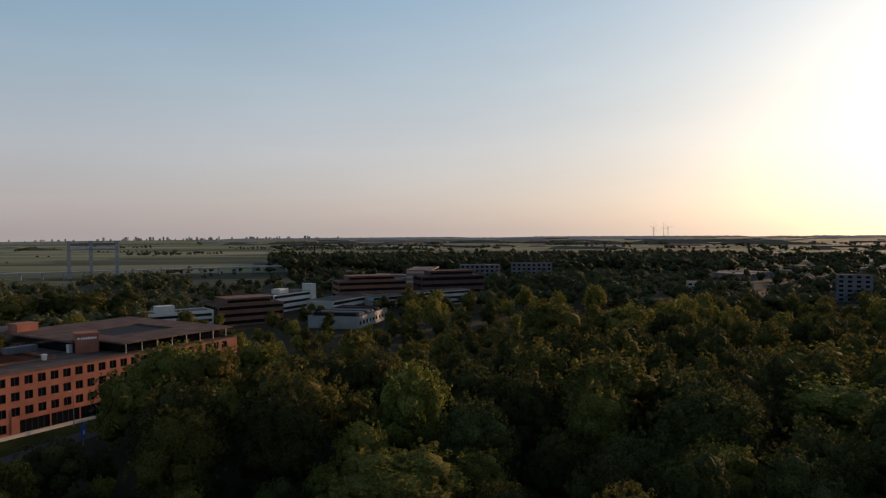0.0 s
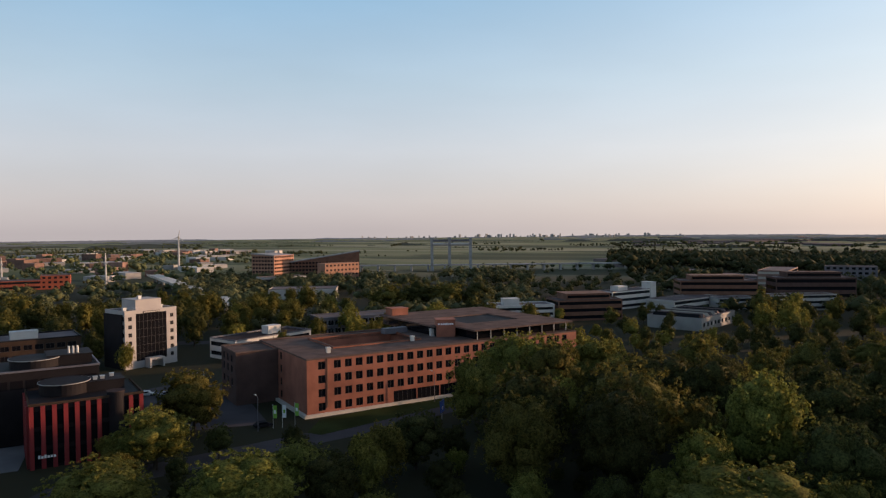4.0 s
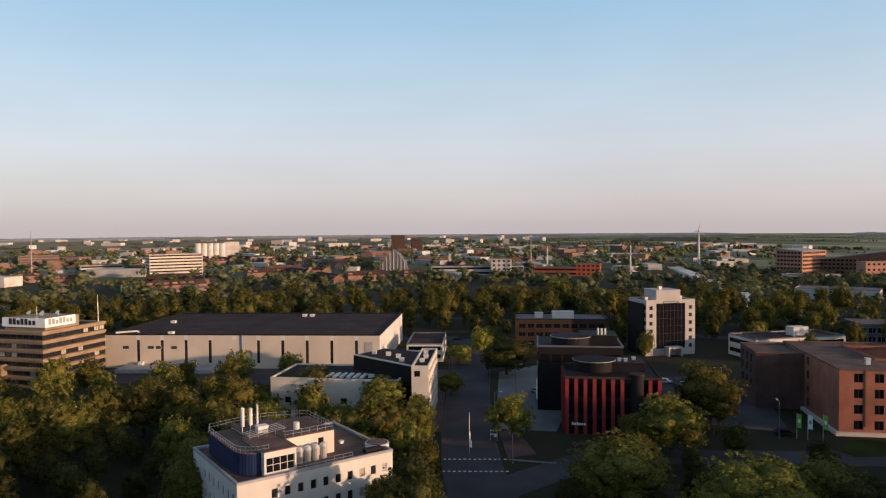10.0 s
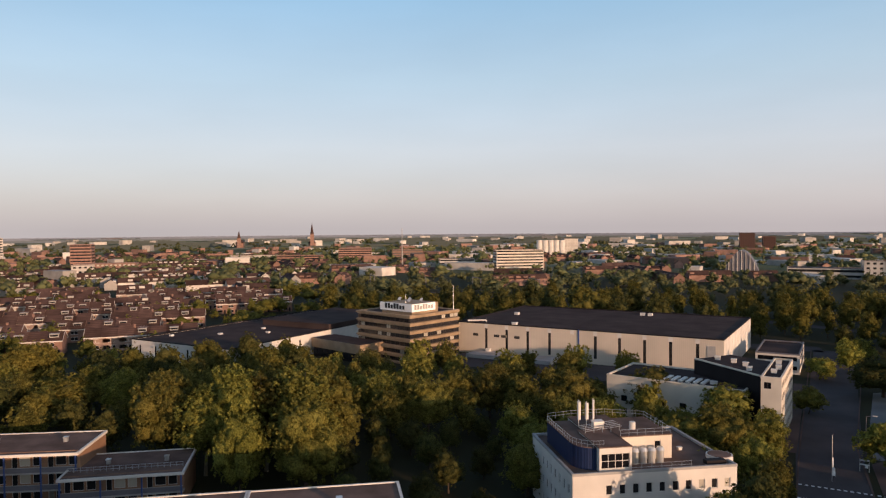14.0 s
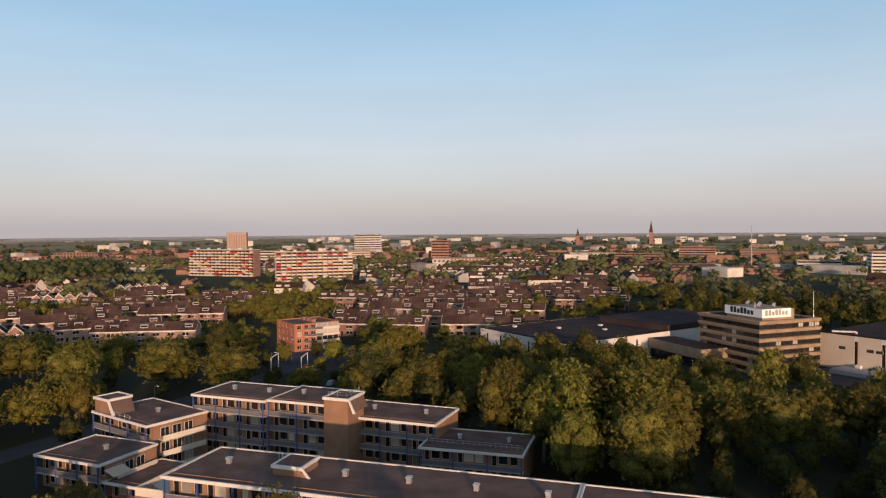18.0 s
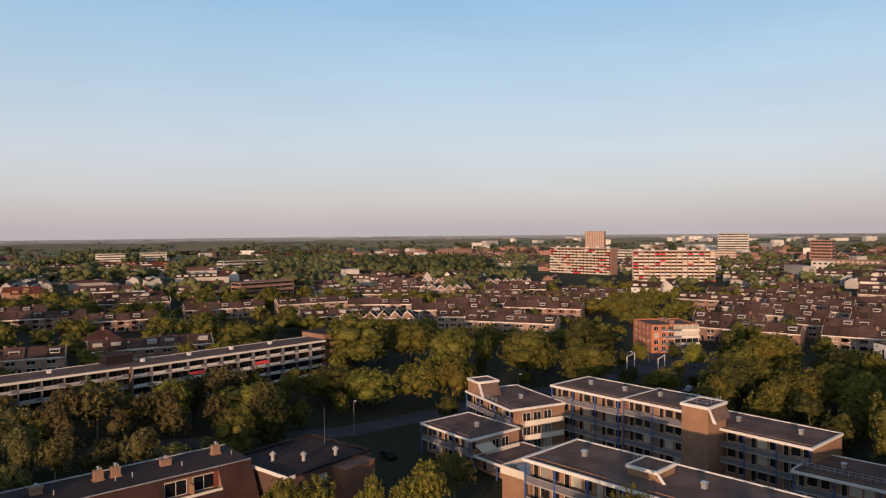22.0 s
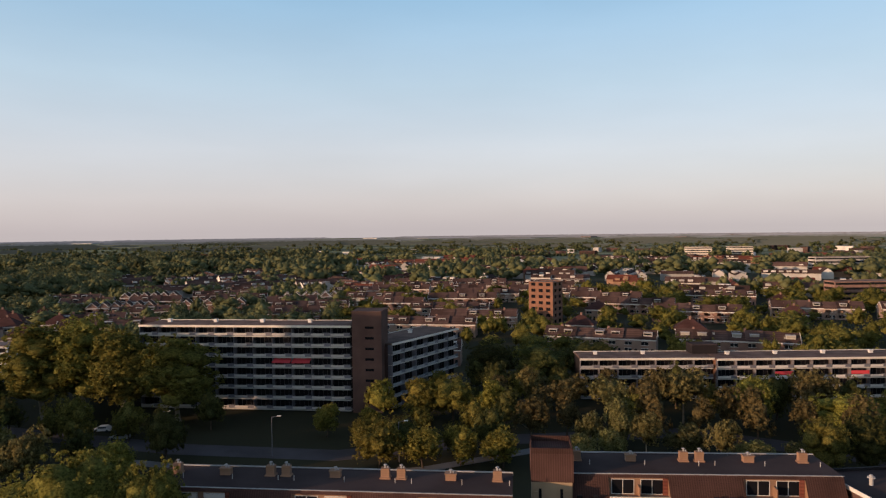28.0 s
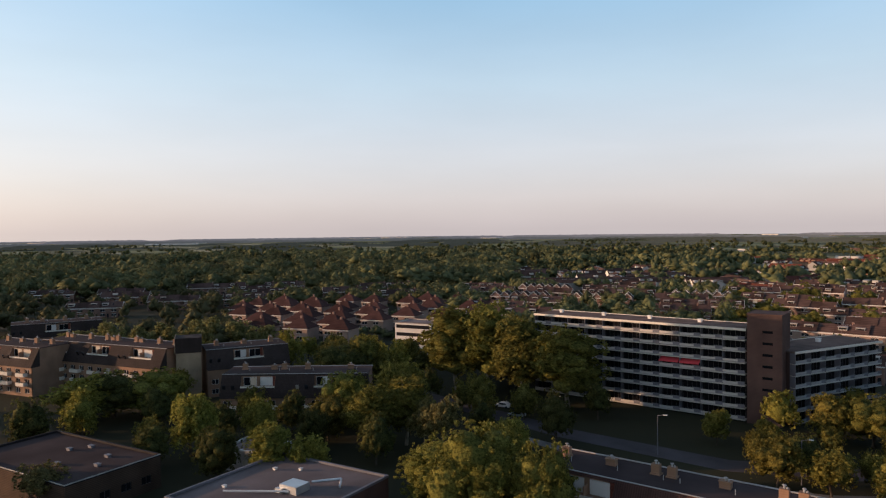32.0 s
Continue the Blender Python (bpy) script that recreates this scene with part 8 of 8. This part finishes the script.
grove(34, (106, 121, 190, 232), 10, ["broad", "dark", "broad"], (10.5, 14), 500, 0.95)
grove(26, (140, 164, 165, 210), 12, ["broad", "dark", "round"], (4.5, 8), 350, 0.6)
grove(27, (164, 192, 142, 187), 9, ["brown", "broad", "brown", "dark"], (9, 13), 650, 0.85)
grove(28, (186, 203, 140, 205), 9.5, ["broad", "dark", "round"], (6, 10), 450, 0.8)
grove(29, (214, 262, 135, 250), 11, ["broad", "dark", "willow", "dark"], (8, 12.5), 900, 0.7)
grove(30, (216, 222, 200, 230), 10, ["tall", "broad"], (18, 22), 120)
grove(31, (228, 246, 205, 262), 11, ["broad", "round"], (8, 11), 250, 0.8)
# belt behind the warehouse and the white tower
grove(41, (38, 104, 300, 400), 13, ["tall", "broad", "dark", "tall"], (13, 19), 1500, 0.85)
grove(42, (48, 66, 270, 330), 12, ["broad", "round", "dark"], (7, 11), 300, 0.6)
grove(43, (20, 44, 255, 420), 16, ["broad", "dark", "round"], (8, 14), 500, 0.6)


for leafm, rows in BELT.items():
    k, vs, qs, ts = 0, [], [], []
    for v, q, tt in rows:
        vs.append(v)
        qs.append(q + k)
        ts.append(tt + k)
        k += len(v)
    tagged(new("tree_belt", mesh_from("tree_belt", np.vstack(vs), np.vstack(qs), np.vstack(ts), leafm)), "belt of mature trees behind the nearer ones", "trees", "", "stuff")
whole("tree_trunks", STEMS, "bark", "trunks of the trees in the belts", "trunks", kind="stuff")

# ---- far woods and garden trees, too many to count ----
OCT_V = np.array([[1, 0, 0], [-1, 0, 0], [0, 1, 0], [0, -1, 0], [0, 0, 1], [0, 0, -1]])
OCT_F = np.array([[0, 2, 4], [2, 1, 4], [1, 3, 4], [3, 0, 4], [2, 0, 5], [1, 2, 5], [3, 1, 5], [0, 3, 5]])


def far_tree_proto(seed, h, w, lumps, leaves, flake=0.15):
    """A crown for far woods: small flakes over eight-sided lumps."""
    v, q, t = crown_arrays(seed, (w / 2, w / 2, h * 0.42), (0, 0, h * 0.55), lumps, leaves, w * flake, 0.95, 0, 0.8, 0.5, 5)
    n = len(ico()[0])
    rng = np.random.default_rng(seed)
    spots, faces, k = [v[:leaves * 3]], [np.arange(leaves * 3).reshape(-1, 3)], leaves * 3
    for i in range(lumps + 1):
        lump = v[leaves * 3 + i * n: leaves * 3 + (i + 1) * n]
        mid = lump.mean(0)
        spots.append(OCT_V * np.abs(lump - mid).max(0) * rng.uniform(0.92, 1.15, (6, 1)) + mid)
        faces.append(OCT_F + k)
        k += 6
    return np.vstack(spots), q, np.vstack(faces)


FAR = {"fine": [far_tree_proto(700 + i, 11, 9, 9, 190, 0.06) for i in range(4)], "grove": [far_tree_proto(740 + i, 11.5, 13, 14, 300, 0.045) for i in range(4)], "coarse": [far_tree_proto(720 + i, 12, 11, 4, 26, 0.06) for i in range(4)]}


def woods(seed, detail, az0, az1, r0, r1, number, heights, mat, label, clump=0.0, free=True):
    """Joined far trees; clump > 0 gathers them into belts with open ground between."""
    rnd = random.Random(seed)
    rng = np.random.default_rng(seed)
    vs, qs, ts, k = [], [], [], 0
    made, tries = 0, 0
    while made < number and tries < number * 6:
        tries += 1
        az, r = rnd.uniform(az0, az1), math.sqrt(rnd.uniform(r0 * r0, r1 * r1))
        x, y = polar(az, r)
        if clump and noise.noise(Vector((x * 0.006, y * 0.006, seed))) < clump:
            continue
        if free and not is_free(x, y, 3.0):
            continue
        v, q, t = FAR[detail][rnd.randrange(4)]
        h = heights[0] + (heights[1] - heights[0]) * rnd.random() ** 1.6
        s_, a = h / 11.5, rnd.uniform(0, 6.283)
        wide = s_ * rnd.uniform(0.7, 2.1)
        c, sn = math.cos(a) * wide, math.sin(a) * wide
        w = np.stack([v[:, 0] * c - v[:, 1] * sn + x, v[:, 0] * sn + v[:, 1] * c + y, v[:, 2] * s_], 1)
        vs.append(w)
        qs.append(q + k)
        ts.append(t + k)
        k += len(v)
        made += 1
    if made:
        ob = new("far_woods", mesh_from("far_woods", np.vstack(vs), np.vstack(qs), np.vstack(ts), mat))
        tagged(ob, label, "trees", "", "stuff")


W1, W2 = "distant olive-green tree crowns in uneven belts", "garden trees scattered between the terraced houses"
woods(1, "fine", 104, 160, 270, 520, 270, (5, 11), "leaf", W2)
woods(2, "fine", 158, 205, 240, 520, 360, (5, 12), "leaf", W2)
woods(3, "fine", 203, 226, 260, 520, 170, (7, 13), "leaf_far", W2)
woods(17, "fine", 243, 262, 260, 520, 130, (7, 12), "leaf_far", W2)
woods(18, "fine", 226, 243, 405, 520, 90, (7, 13), "leaf_far", W2)
woods(19, "fine", 226, 243, 280, 400, 45, (3, 6), "leaf_far", W2)
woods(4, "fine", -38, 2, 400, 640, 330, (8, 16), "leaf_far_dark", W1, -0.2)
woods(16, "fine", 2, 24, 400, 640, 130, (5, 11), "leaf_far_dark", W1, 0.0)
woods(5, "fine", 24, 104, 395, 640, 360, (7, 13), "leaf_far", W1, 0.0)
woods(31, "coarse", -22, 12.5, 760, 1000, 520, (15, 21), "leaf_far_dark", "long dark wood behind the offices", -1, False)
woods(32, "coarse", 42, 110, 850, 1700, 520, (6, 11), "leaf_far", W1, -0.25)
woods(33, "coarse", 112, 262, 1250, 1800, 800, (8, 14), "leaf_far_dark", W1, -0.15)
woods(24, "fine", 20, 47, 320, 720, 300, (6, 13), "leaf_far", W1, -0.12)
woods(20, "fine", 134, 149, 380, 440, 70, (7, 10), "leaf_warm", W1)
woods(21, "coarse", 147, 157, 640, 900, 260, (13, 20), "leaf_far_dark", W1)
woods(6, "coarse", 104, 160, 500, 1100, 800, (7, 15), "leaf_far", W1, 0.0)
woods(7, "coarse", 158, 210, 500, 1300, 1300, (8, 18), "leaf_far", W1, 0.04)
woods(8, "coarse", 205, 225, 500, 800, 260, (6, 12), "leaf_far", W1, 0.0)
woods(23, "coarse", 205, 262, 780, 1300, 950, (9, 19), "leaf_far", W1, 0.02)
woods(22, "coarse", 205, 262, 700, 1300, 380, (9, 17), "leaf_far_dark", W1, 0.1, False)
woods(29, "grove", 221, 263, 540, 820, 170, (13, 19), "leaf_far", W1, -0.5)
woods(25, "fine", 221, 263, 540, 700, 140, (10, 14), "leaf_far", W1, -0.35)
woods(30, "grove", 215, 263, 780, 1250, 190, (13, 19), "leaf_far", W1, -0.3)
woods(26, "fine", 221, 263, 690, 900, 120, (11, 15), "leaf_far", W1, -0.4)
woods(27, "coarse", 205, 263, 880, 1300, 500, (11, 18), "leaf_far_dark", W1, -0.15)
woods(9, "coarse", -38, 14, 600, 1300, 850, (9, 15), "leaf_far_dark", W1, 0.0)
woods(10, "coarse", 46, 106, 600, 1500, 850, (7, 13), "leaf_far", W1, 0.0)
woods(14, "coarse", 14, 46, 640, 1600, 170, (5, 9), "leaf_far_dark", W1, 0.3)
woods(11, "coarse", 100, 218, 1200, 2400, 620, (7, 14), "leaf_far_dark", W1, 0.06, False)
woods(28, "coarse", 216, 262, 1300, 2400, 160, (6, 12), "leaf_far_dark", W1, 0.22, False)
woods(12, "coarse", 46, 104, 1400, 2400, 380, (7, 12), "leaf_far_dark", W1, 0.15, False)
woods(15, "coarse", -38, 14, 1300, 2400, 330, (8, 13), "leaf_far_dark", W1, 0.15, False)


def tree_lines(seed, az0, az1, r0, r1, number, turn, mat, label, heights=(5, 10)):
    """Rows of trees along ditches and roads between the far fields."""
    rnd = random.Random(seed)
    vs, ts, k = [], [], 0
    for _ in range(number):
        x, y = polar(rnd.uniform(az0, az1), math.sqrt(rnd.uniform(r0 * r0, r1 * r1)))
        a = radians(turn + rnd.choice((0, 0, 90)) + rnd.uniform(-4, 4))
        h0, step = rnd.uniform(*heights), rnd.uniform(7, 12)
        for q in range(int(rnd.uniform(120, 480) / step)):
            if rnd.random() < 0.15:
                continue
            v, _q, tri = FAR["coarse"][rnd.randrange(4)]
            s_ = h0 * rnd.uniform(0.7, 1.3) / 11.5
            wide = s_ * rnd.uniform(0.8, 1.4)
            px, py = x + math.cos(a) * step * q + rnd.uniform(-2, 2), y + math.sin(a) * step * q + rnd.uniform(-2, 2)
            if not is_free(px, py, 3):
                continue
            vs.append(np.stack([v[:, 0] * wide + px, v[:, 1] * wide + py, v[:, 2] * s_], 1))
            ts.append(tri + k)
            k += len(v)
    tagged(new("far_tree_rows", mesh_from("far_tree_rows", np.vstack(vs), np.zeros((0, 4), dtype=int), np.vstack(ts), mat)), label, "trees", "", "stuff")


tree_lines(1, 12, 48, 800, 2200, 12, 20, "leaf_far_dark", "rows of trees along ditches between the fields")
tree_lines(2, -38, 48, 2000, 3000, 14, 20, "leaf_far_dark", "rows of trees along far field edges")
tree_lines(3, 46, 110, 1400, 2600, 22, 60, "leaf_far", "rows of trees beyond the town edge")
tree_lines(4, 190, 262, 1400, 2600, 26, 130, "leaf_far_dark", "rows of trees between far meadows")


# ---- distant roofs and sheds ----
def distant(seed, az0, az1, r0, r1, number, mat, sizes, heights, label):
    rnd = random.Random(seed)
    s = Shape()
    for _ in range(number):
        az, r = rnd.uniform(az0, az1), math.sqrt(rnd.uniform(r0 * r0, r1 * r1))
        x, y = polar(az, r)
        if not is_free(x, y, 8):
            continue
        L, W, h = rnd.uniform(*sizes), rnd.uniform(sizes[0], sizes[0] * 1.6), rnd.uniform(*heights)
        s.at(x, y, 0, rnd.choice((20, 65, 110, 155)) + rnd.uniform(-6, 6))
        s.box(-L / 2, -W / 2, 0, L / 2, W / 2, h)
    ob = whole("distant_buildings", s, mat, label, "buildings", kind="stuff")


def far_rows(seed, az0, az1, r0, r1, number, turn, wall, roof, label):
    """Rows of gabled houses too far off to pick apart: walls in one mesh, roofs in another."""
    rnd = random.Random(seed)
    body, tops = Shape(), Shape()
    for _ in range(number):
        az, r = rnd.uniform(az0, az1), math.sqrt(rnd.uniform(r0 * r0, r1 * r1))
        x, y = polar(az, r)
        if not is_free(x, y, 8):
            continue
        L, d, e, h = rnd.uniform(16, 48), 9, rnd.uniform(4.8, 6.2), rnd.uniform(8, 9.4)
        a = turn + rnd.choice((0, 0, 90)) + rnd.uniform(-8, 8)
        for sh in (body, tops):
            sh.at(x, y, 0, a)
        body.box(-L / 2, -d / 2, 0, L / 2, d / 2, e)
        body.face((-L / 2, d / 2, e), (-L / 2, -d / 2, e), (-L / 2, 0, h)).face((L / 2, -d / 2, e), (L / 2, d / 2, e), (L / 2, 0, h))
        for k in range(int(L / 6)):
            if rnd.random() < 0.6:
                body.box(-L / 2 + 1 + k * 6, -3.6, e + 0.7, -L / 2 + 4.6 + k * 6, 0, e + 2.2)
            if rnd.random() < 0.4:
                body.box(-L / 2 + 1 + k * 6, 0, e + 0.7, -L / 2 + 4.6 + k * 6, 3.6, e + 2.2)
        tops.face((-L / 2 - 0.3, -d / 2 - 0.4, e - 0.2), (L / 2 + 0.3, -d / 2 - 0.4, e - 0.2), (L / 2 + 0.3, 0, h + 0.1), (-L / 2 - 0.3, 0, h + 0.1)).face((L / 2 + 0.3, d / 2 + 0.4, e - 0.2), (-L / 2 - 0.3, d / 2 + 0.4, e - 0.2), (-L / 2 - 0.3, 0, h + 0.1), (L / 2 + 0.3, 0, h + 0.1))
    whole("far_house_walls", body, wall, label + ", walls and dormers", "houses", kind="stuff")
    whole("far_house_roofs", tops, roof, label + ", tiled roofs", "houses", kind="stuff")


far_rows(1, 106, 160, 500, 1000, 150, 118, "white_far", "tile_far", "far rows of pale houses")
far_rows(2, 106, 160, 560, 1300, 130, 140, "brick_far", "tile_far", "far rows of brick houses")
far_rows(3, 158, 205, 480, 1000, 130, 176, "white_far", "tile_far", "far rows of pale houses among trees")
far_rows(4, 158, 205, 480, 1100, 45, 170, "brick_tan", "tile_red", "far rows of red-roofed houses among trees")
far_rows(5, 203, 221, 530, 760, 60, 230, "white_far", "tile_far", "far rows of dark-roofed houses among trees")
far_rows(6, 60, 106, 560, 1100, 60, 100, "brick_far", "tile_far", "far rows of houses beyond the railway")
distant(1, 40, 106, 640, 1700, 70, "white_far", (14, 60), (5, 9), "distant pale industrial sheds")
distant(14, 42, 100, 700, 1900, 70, "white_far", (18, 70), (4, 7), "long low pale sheds at the town edge")
distant(2, 44, 106, 640, 1700, 80, "brick_far", (12, 40), (6, 13), "distant brick buildings")
distant(3, 106, 160, 900, 1600, 110, "brick_far", (9, 34), (7, 10), "distant brick houses and blocks")
distant(4, 106, 160, 600, 1500, 34, "white_far", (10, 30), (6, 14), "distant pale buildings")
distant(5, 158, 215, 900, 1500, 60, "tile_far", (9, 36), (7, 9), "distant dark roofs among trees")
distant(6, 158, 215, 800, 1500, 24, "white_far", (10, 30), (5, 9), "distant pale walls among trees")
distant(7, -38, 14, 500, 1500, 60, "roof_pale", (16, 60), (4, 7), "distant pale sheds and greenhouses")
distant(8, -38, 12, 1800, 4000, 60, "roof_pale", (60, 220), (3, 5), "distant greenhouse roofs")
distant(9, 60, 150, 1500, 3000, 110, "white_far", (14, 60), (8, 16), "distant pale town buildings")
distant(10, 8, 26, 4300, 4700, 60, "grey", (6, 16), (8, 24), "city skyline on the horizon")
distant(11, 26, 34, 4300, 4700, 14, "grey", (6, 14), (7, 17), "city skyline on the horizon")
distant(12, 190, 262, 2800, 4500, 46, "white_far", (60, 200), (2, 4), "distant greenhouse roofs")
distant(13, 60, 190, 3000, 4500, 40, "roof_pale", (40, 160), (3, 6), "distant sheds on the horizon")

# ---- street things ----
def lamp_post(x, y, turn=0, h=8.0):
    t = thing("street_lamp", x, y, turn, "tall grey street lamp with one arm", "street lamp", "street lamps")
    part("pole", Shape().tube((0, 0, 0), (0, 0, h), 0.1, 0.06, 6).tube((0, 0, h), (1.3, 0, h + 0.25), 0.05, 0.04, 5), "steel_grey", t)
    part("lamp_head", Shape().box(1.1, -0.14, h + 0.18, 1.9, 0.14, h + 0.32), "trim", t)
    return t


for x, y, a in ((-145, 72, 60), (-172, 92, 60), (-136, 76, 240), (72.7, -128.6, 200), (46, -131, 200), (-155.8, -159, 100), (-150, -165, 100), (-112, 124, 150), (-88, 166, 150), (98, -127, 200),
                (-60, -146, 80), (-108, -150, 80), (-178, -172, 60), (30, -140, 190)):
    lamp_post(x, y, a)
for k, (x, y) in enumerate(((-110.6, 127.6), (-109.0, 129.0), (-107.4, 131.6))):
    t = thing("flag", x, y, 20, ("green", "white", "green")[k] + " banner flag on a white pole beside the brick office", "flag", "banner flags")
    part("pole", Shape().tube((0, 0, 0), (0, 0, 5.6), 0.06, n=6), "trim", t)
    part("banner", Shape().box(0.06, -0.02, 2.4, 0.95, 0.02, 5.4), ("flag_green", "sign_white", "flag_green")[k], t)
    part("emblem", Shape().box(0.25, -0.04, 3.5, 0.75, 0.04, 4.3), ("sign_white", "flag_green", "sign_white")[k], t)
bs = thing("info_sign", -78, 151, 100, "blue road sign with white symbol on a post", "road sign")
part("post", Shape().tube((0, 0.1, 0), (0, 0.1, 4.6), 0.08, n=6), "metal", bs)
part("panel", Shape().box(-1.6, -0.05, 2.0, 1.6, 0.05, 4.8), "sign_blue", bs)
part("symbol", Shape().box(-0.4, -0.08, 2.6, 0.5, -0.05, 3.4), "sign_white", bs)
for x, y, h in ((-139.5, 51.5, 8.5), (-138.5, 53, 9), (-121, 64, 6)):
    whole("flag_pole", Shape().tube((0, 0, 0), (0, 0, h), 0.04, 0.025, 6).box(-0.1, -0.1, 0, 0.1, 0.1, 0.3), "metal", "bare white flag pole by the street", "flag pole", m=pose(x, y, 0))
ps = thing("street_sign", -135.6, 67.1, 60, "white framed direction board on two posts", "street sign")
part("post", Shape().box(-0.8, 0, 0, -0.7, 0.1, 2.4).box(0.7, 0, 0, 0.8, 0.1, 2.4), "trim", ps)
part("board", Shape().box(-0.8, -0.05, 1.3, 0.8, 0, 1.55).box(-0.8, -0.05, 2.1, 0.8, 0, 2.35).box(0.1, -0.06, 0.8, 0.6, 0, 1.3), "sign_white", ps)
s = thing("flag", -130, 58.8, 60, "drooping white flag on a pole by the street", "flag", "banner flags")
part("pole", Shape().tube((0, 0, 0), (0, 0, 8.5), 0.045, n=6), "trim", s)
part("cloth", Shape().prism([(0, 0), (0.5, 0.05), (0.4, 0.2)], 1.2, 2.6).prism([(0, 0), (0.22, 0.05), (0.15, 0.12)], 2.6, 4.4), "sign_white", s)
gt = thing("goal_frame", -164, 150, 60, "white tubular frame beside the office tower", "frame")
for k in range(2):
    part("frame", Shape().box(k * 3.2, 0, 0, k * 3.2 + 0.15, 0.15, 4).box(k * 3.2, 0, 3.9, k * 3.2 + 2.8, 0.15, 4.1).box(k * 3.2 + 2.65, 0, 0, k * 3.2 + 2.8, 0.15, 4).box(k * 3.2, 0, 1.9, k * 3.2 + 2.8, 0.15, 2.05), "trim", gt)


def car(x, y, turn, mat, label):
    t = thing("car", x, y, turn, label, "car", "parked cars")
    body = Shape()
    prof = [(-2.1, 0.35), (2.1, 0.35), (2.15, 0.75), (1.2, 0.9), (0.6, 1.42), (-1.2, 1.45), (-1.9, 0.95), (-2.15, 0.85)]
    n = len(prof)
    for yy in (-0.85, 0.85):
        body.v += [(px, yy, pz) for px, pz in prof]
    body.f += [tuple(range(n)), tuple(range(2 * n - 1, n - 1, -1))]
    body.f += [((i + 1) % n, i, n + i, n + (i + 1) % n) for i in range(n)]
    part("body", body, mat, t)
    part("window", Shape().box(-1.2, -0.87, 0.98, 0.55, 0.87, 1.34), "glass_dark", t)
    wheel = Shape().tube((0, -0.1, 0), (0, 0.1, 0), 0.33, n=10).mesh("wheel", "tyre")
    for wx in (-1.35, 1.35):
        for wy in (-0.8, 0.8):
            piece("wheel", wheel, t, pose(wx, wy, 0.33))


for x, y, a, mt, lb in ((-157.4, -136.6, 20, "car_grey", "pale grey estate car parked under the trees"), (-113.3, 127.2, 60, "dark", "black car parked beside the brick office"), (-186, 120, 30, "trim", "white car in the parking court"),
                       (-180, 128, 30, "dark", "dark car in the parking court"), (-160, 140, 70, "car_grey", "grey car in the parking lot"), (-150, 146, 70, "trim", "white car in the parking lot"), (-172, -160, 10, "red", "red car waiting at the crossing"),
                       (120.5, -135.3, 20, "trim", "white van-like car under the poplars"), (112, -131, 20, "car_grey", "grey car under the poplars"), (-60, -128, 95, "dark", "dark car beside the apartments"),
                       (-168, 136, 120, "sign_blue", "blue car in the parking lot"), (-146, 132, 120, "dark", "dark car in the parking lot"),
                       (-152.6, 122.6, 40, "car_grey", "silver car in the parking lot"), (-156, 126.5, 40, "dark", "black car in the parking lot"), (-165.5, 138, 40, "trim", "white car at the end of the parking bays"), (-170, 98, 28, "car_grey", "grey car at the kerb of the street")):
    car(x, y, a, mt, lb)

# height gates of the crossing
for x, y, a in ((-166.5, -168.5, 30), (-172, -160.5, 30)):
    t = thing("height_gate", x, y, a, "white steel height gate over the road at the crossing", "gate", "height gates")
    for q in (-4.5, 4.5):
        part("post", Shape().tube((q, 0, 0), (q, 0, 4.6), 0.13, n=6), "trim", t)
    part("beam", Shape().box(-4.6, -0.12, 4.5, 4.6, 0.12, 4.8), "trim", t)

# portals of the railway line beyond the warehouse
for k in range(9):
    x, y = -520 - k * 14, -40 - k * 42 + 60
    t = thing("railway_portal", x, y, 20, "thin grey overhead-line portal of the railway", "railway portal", "railway portals")
    for q in (0, 20):
        part("mast", Shape().box(q, -0.2, 0, q + 0.4, 0.2, 9), "steel_grey", t)
    part("beam", Shape().box(0, -0.2, 8.6, 20.4, 0.2, 9.2), "steel_grey", t)
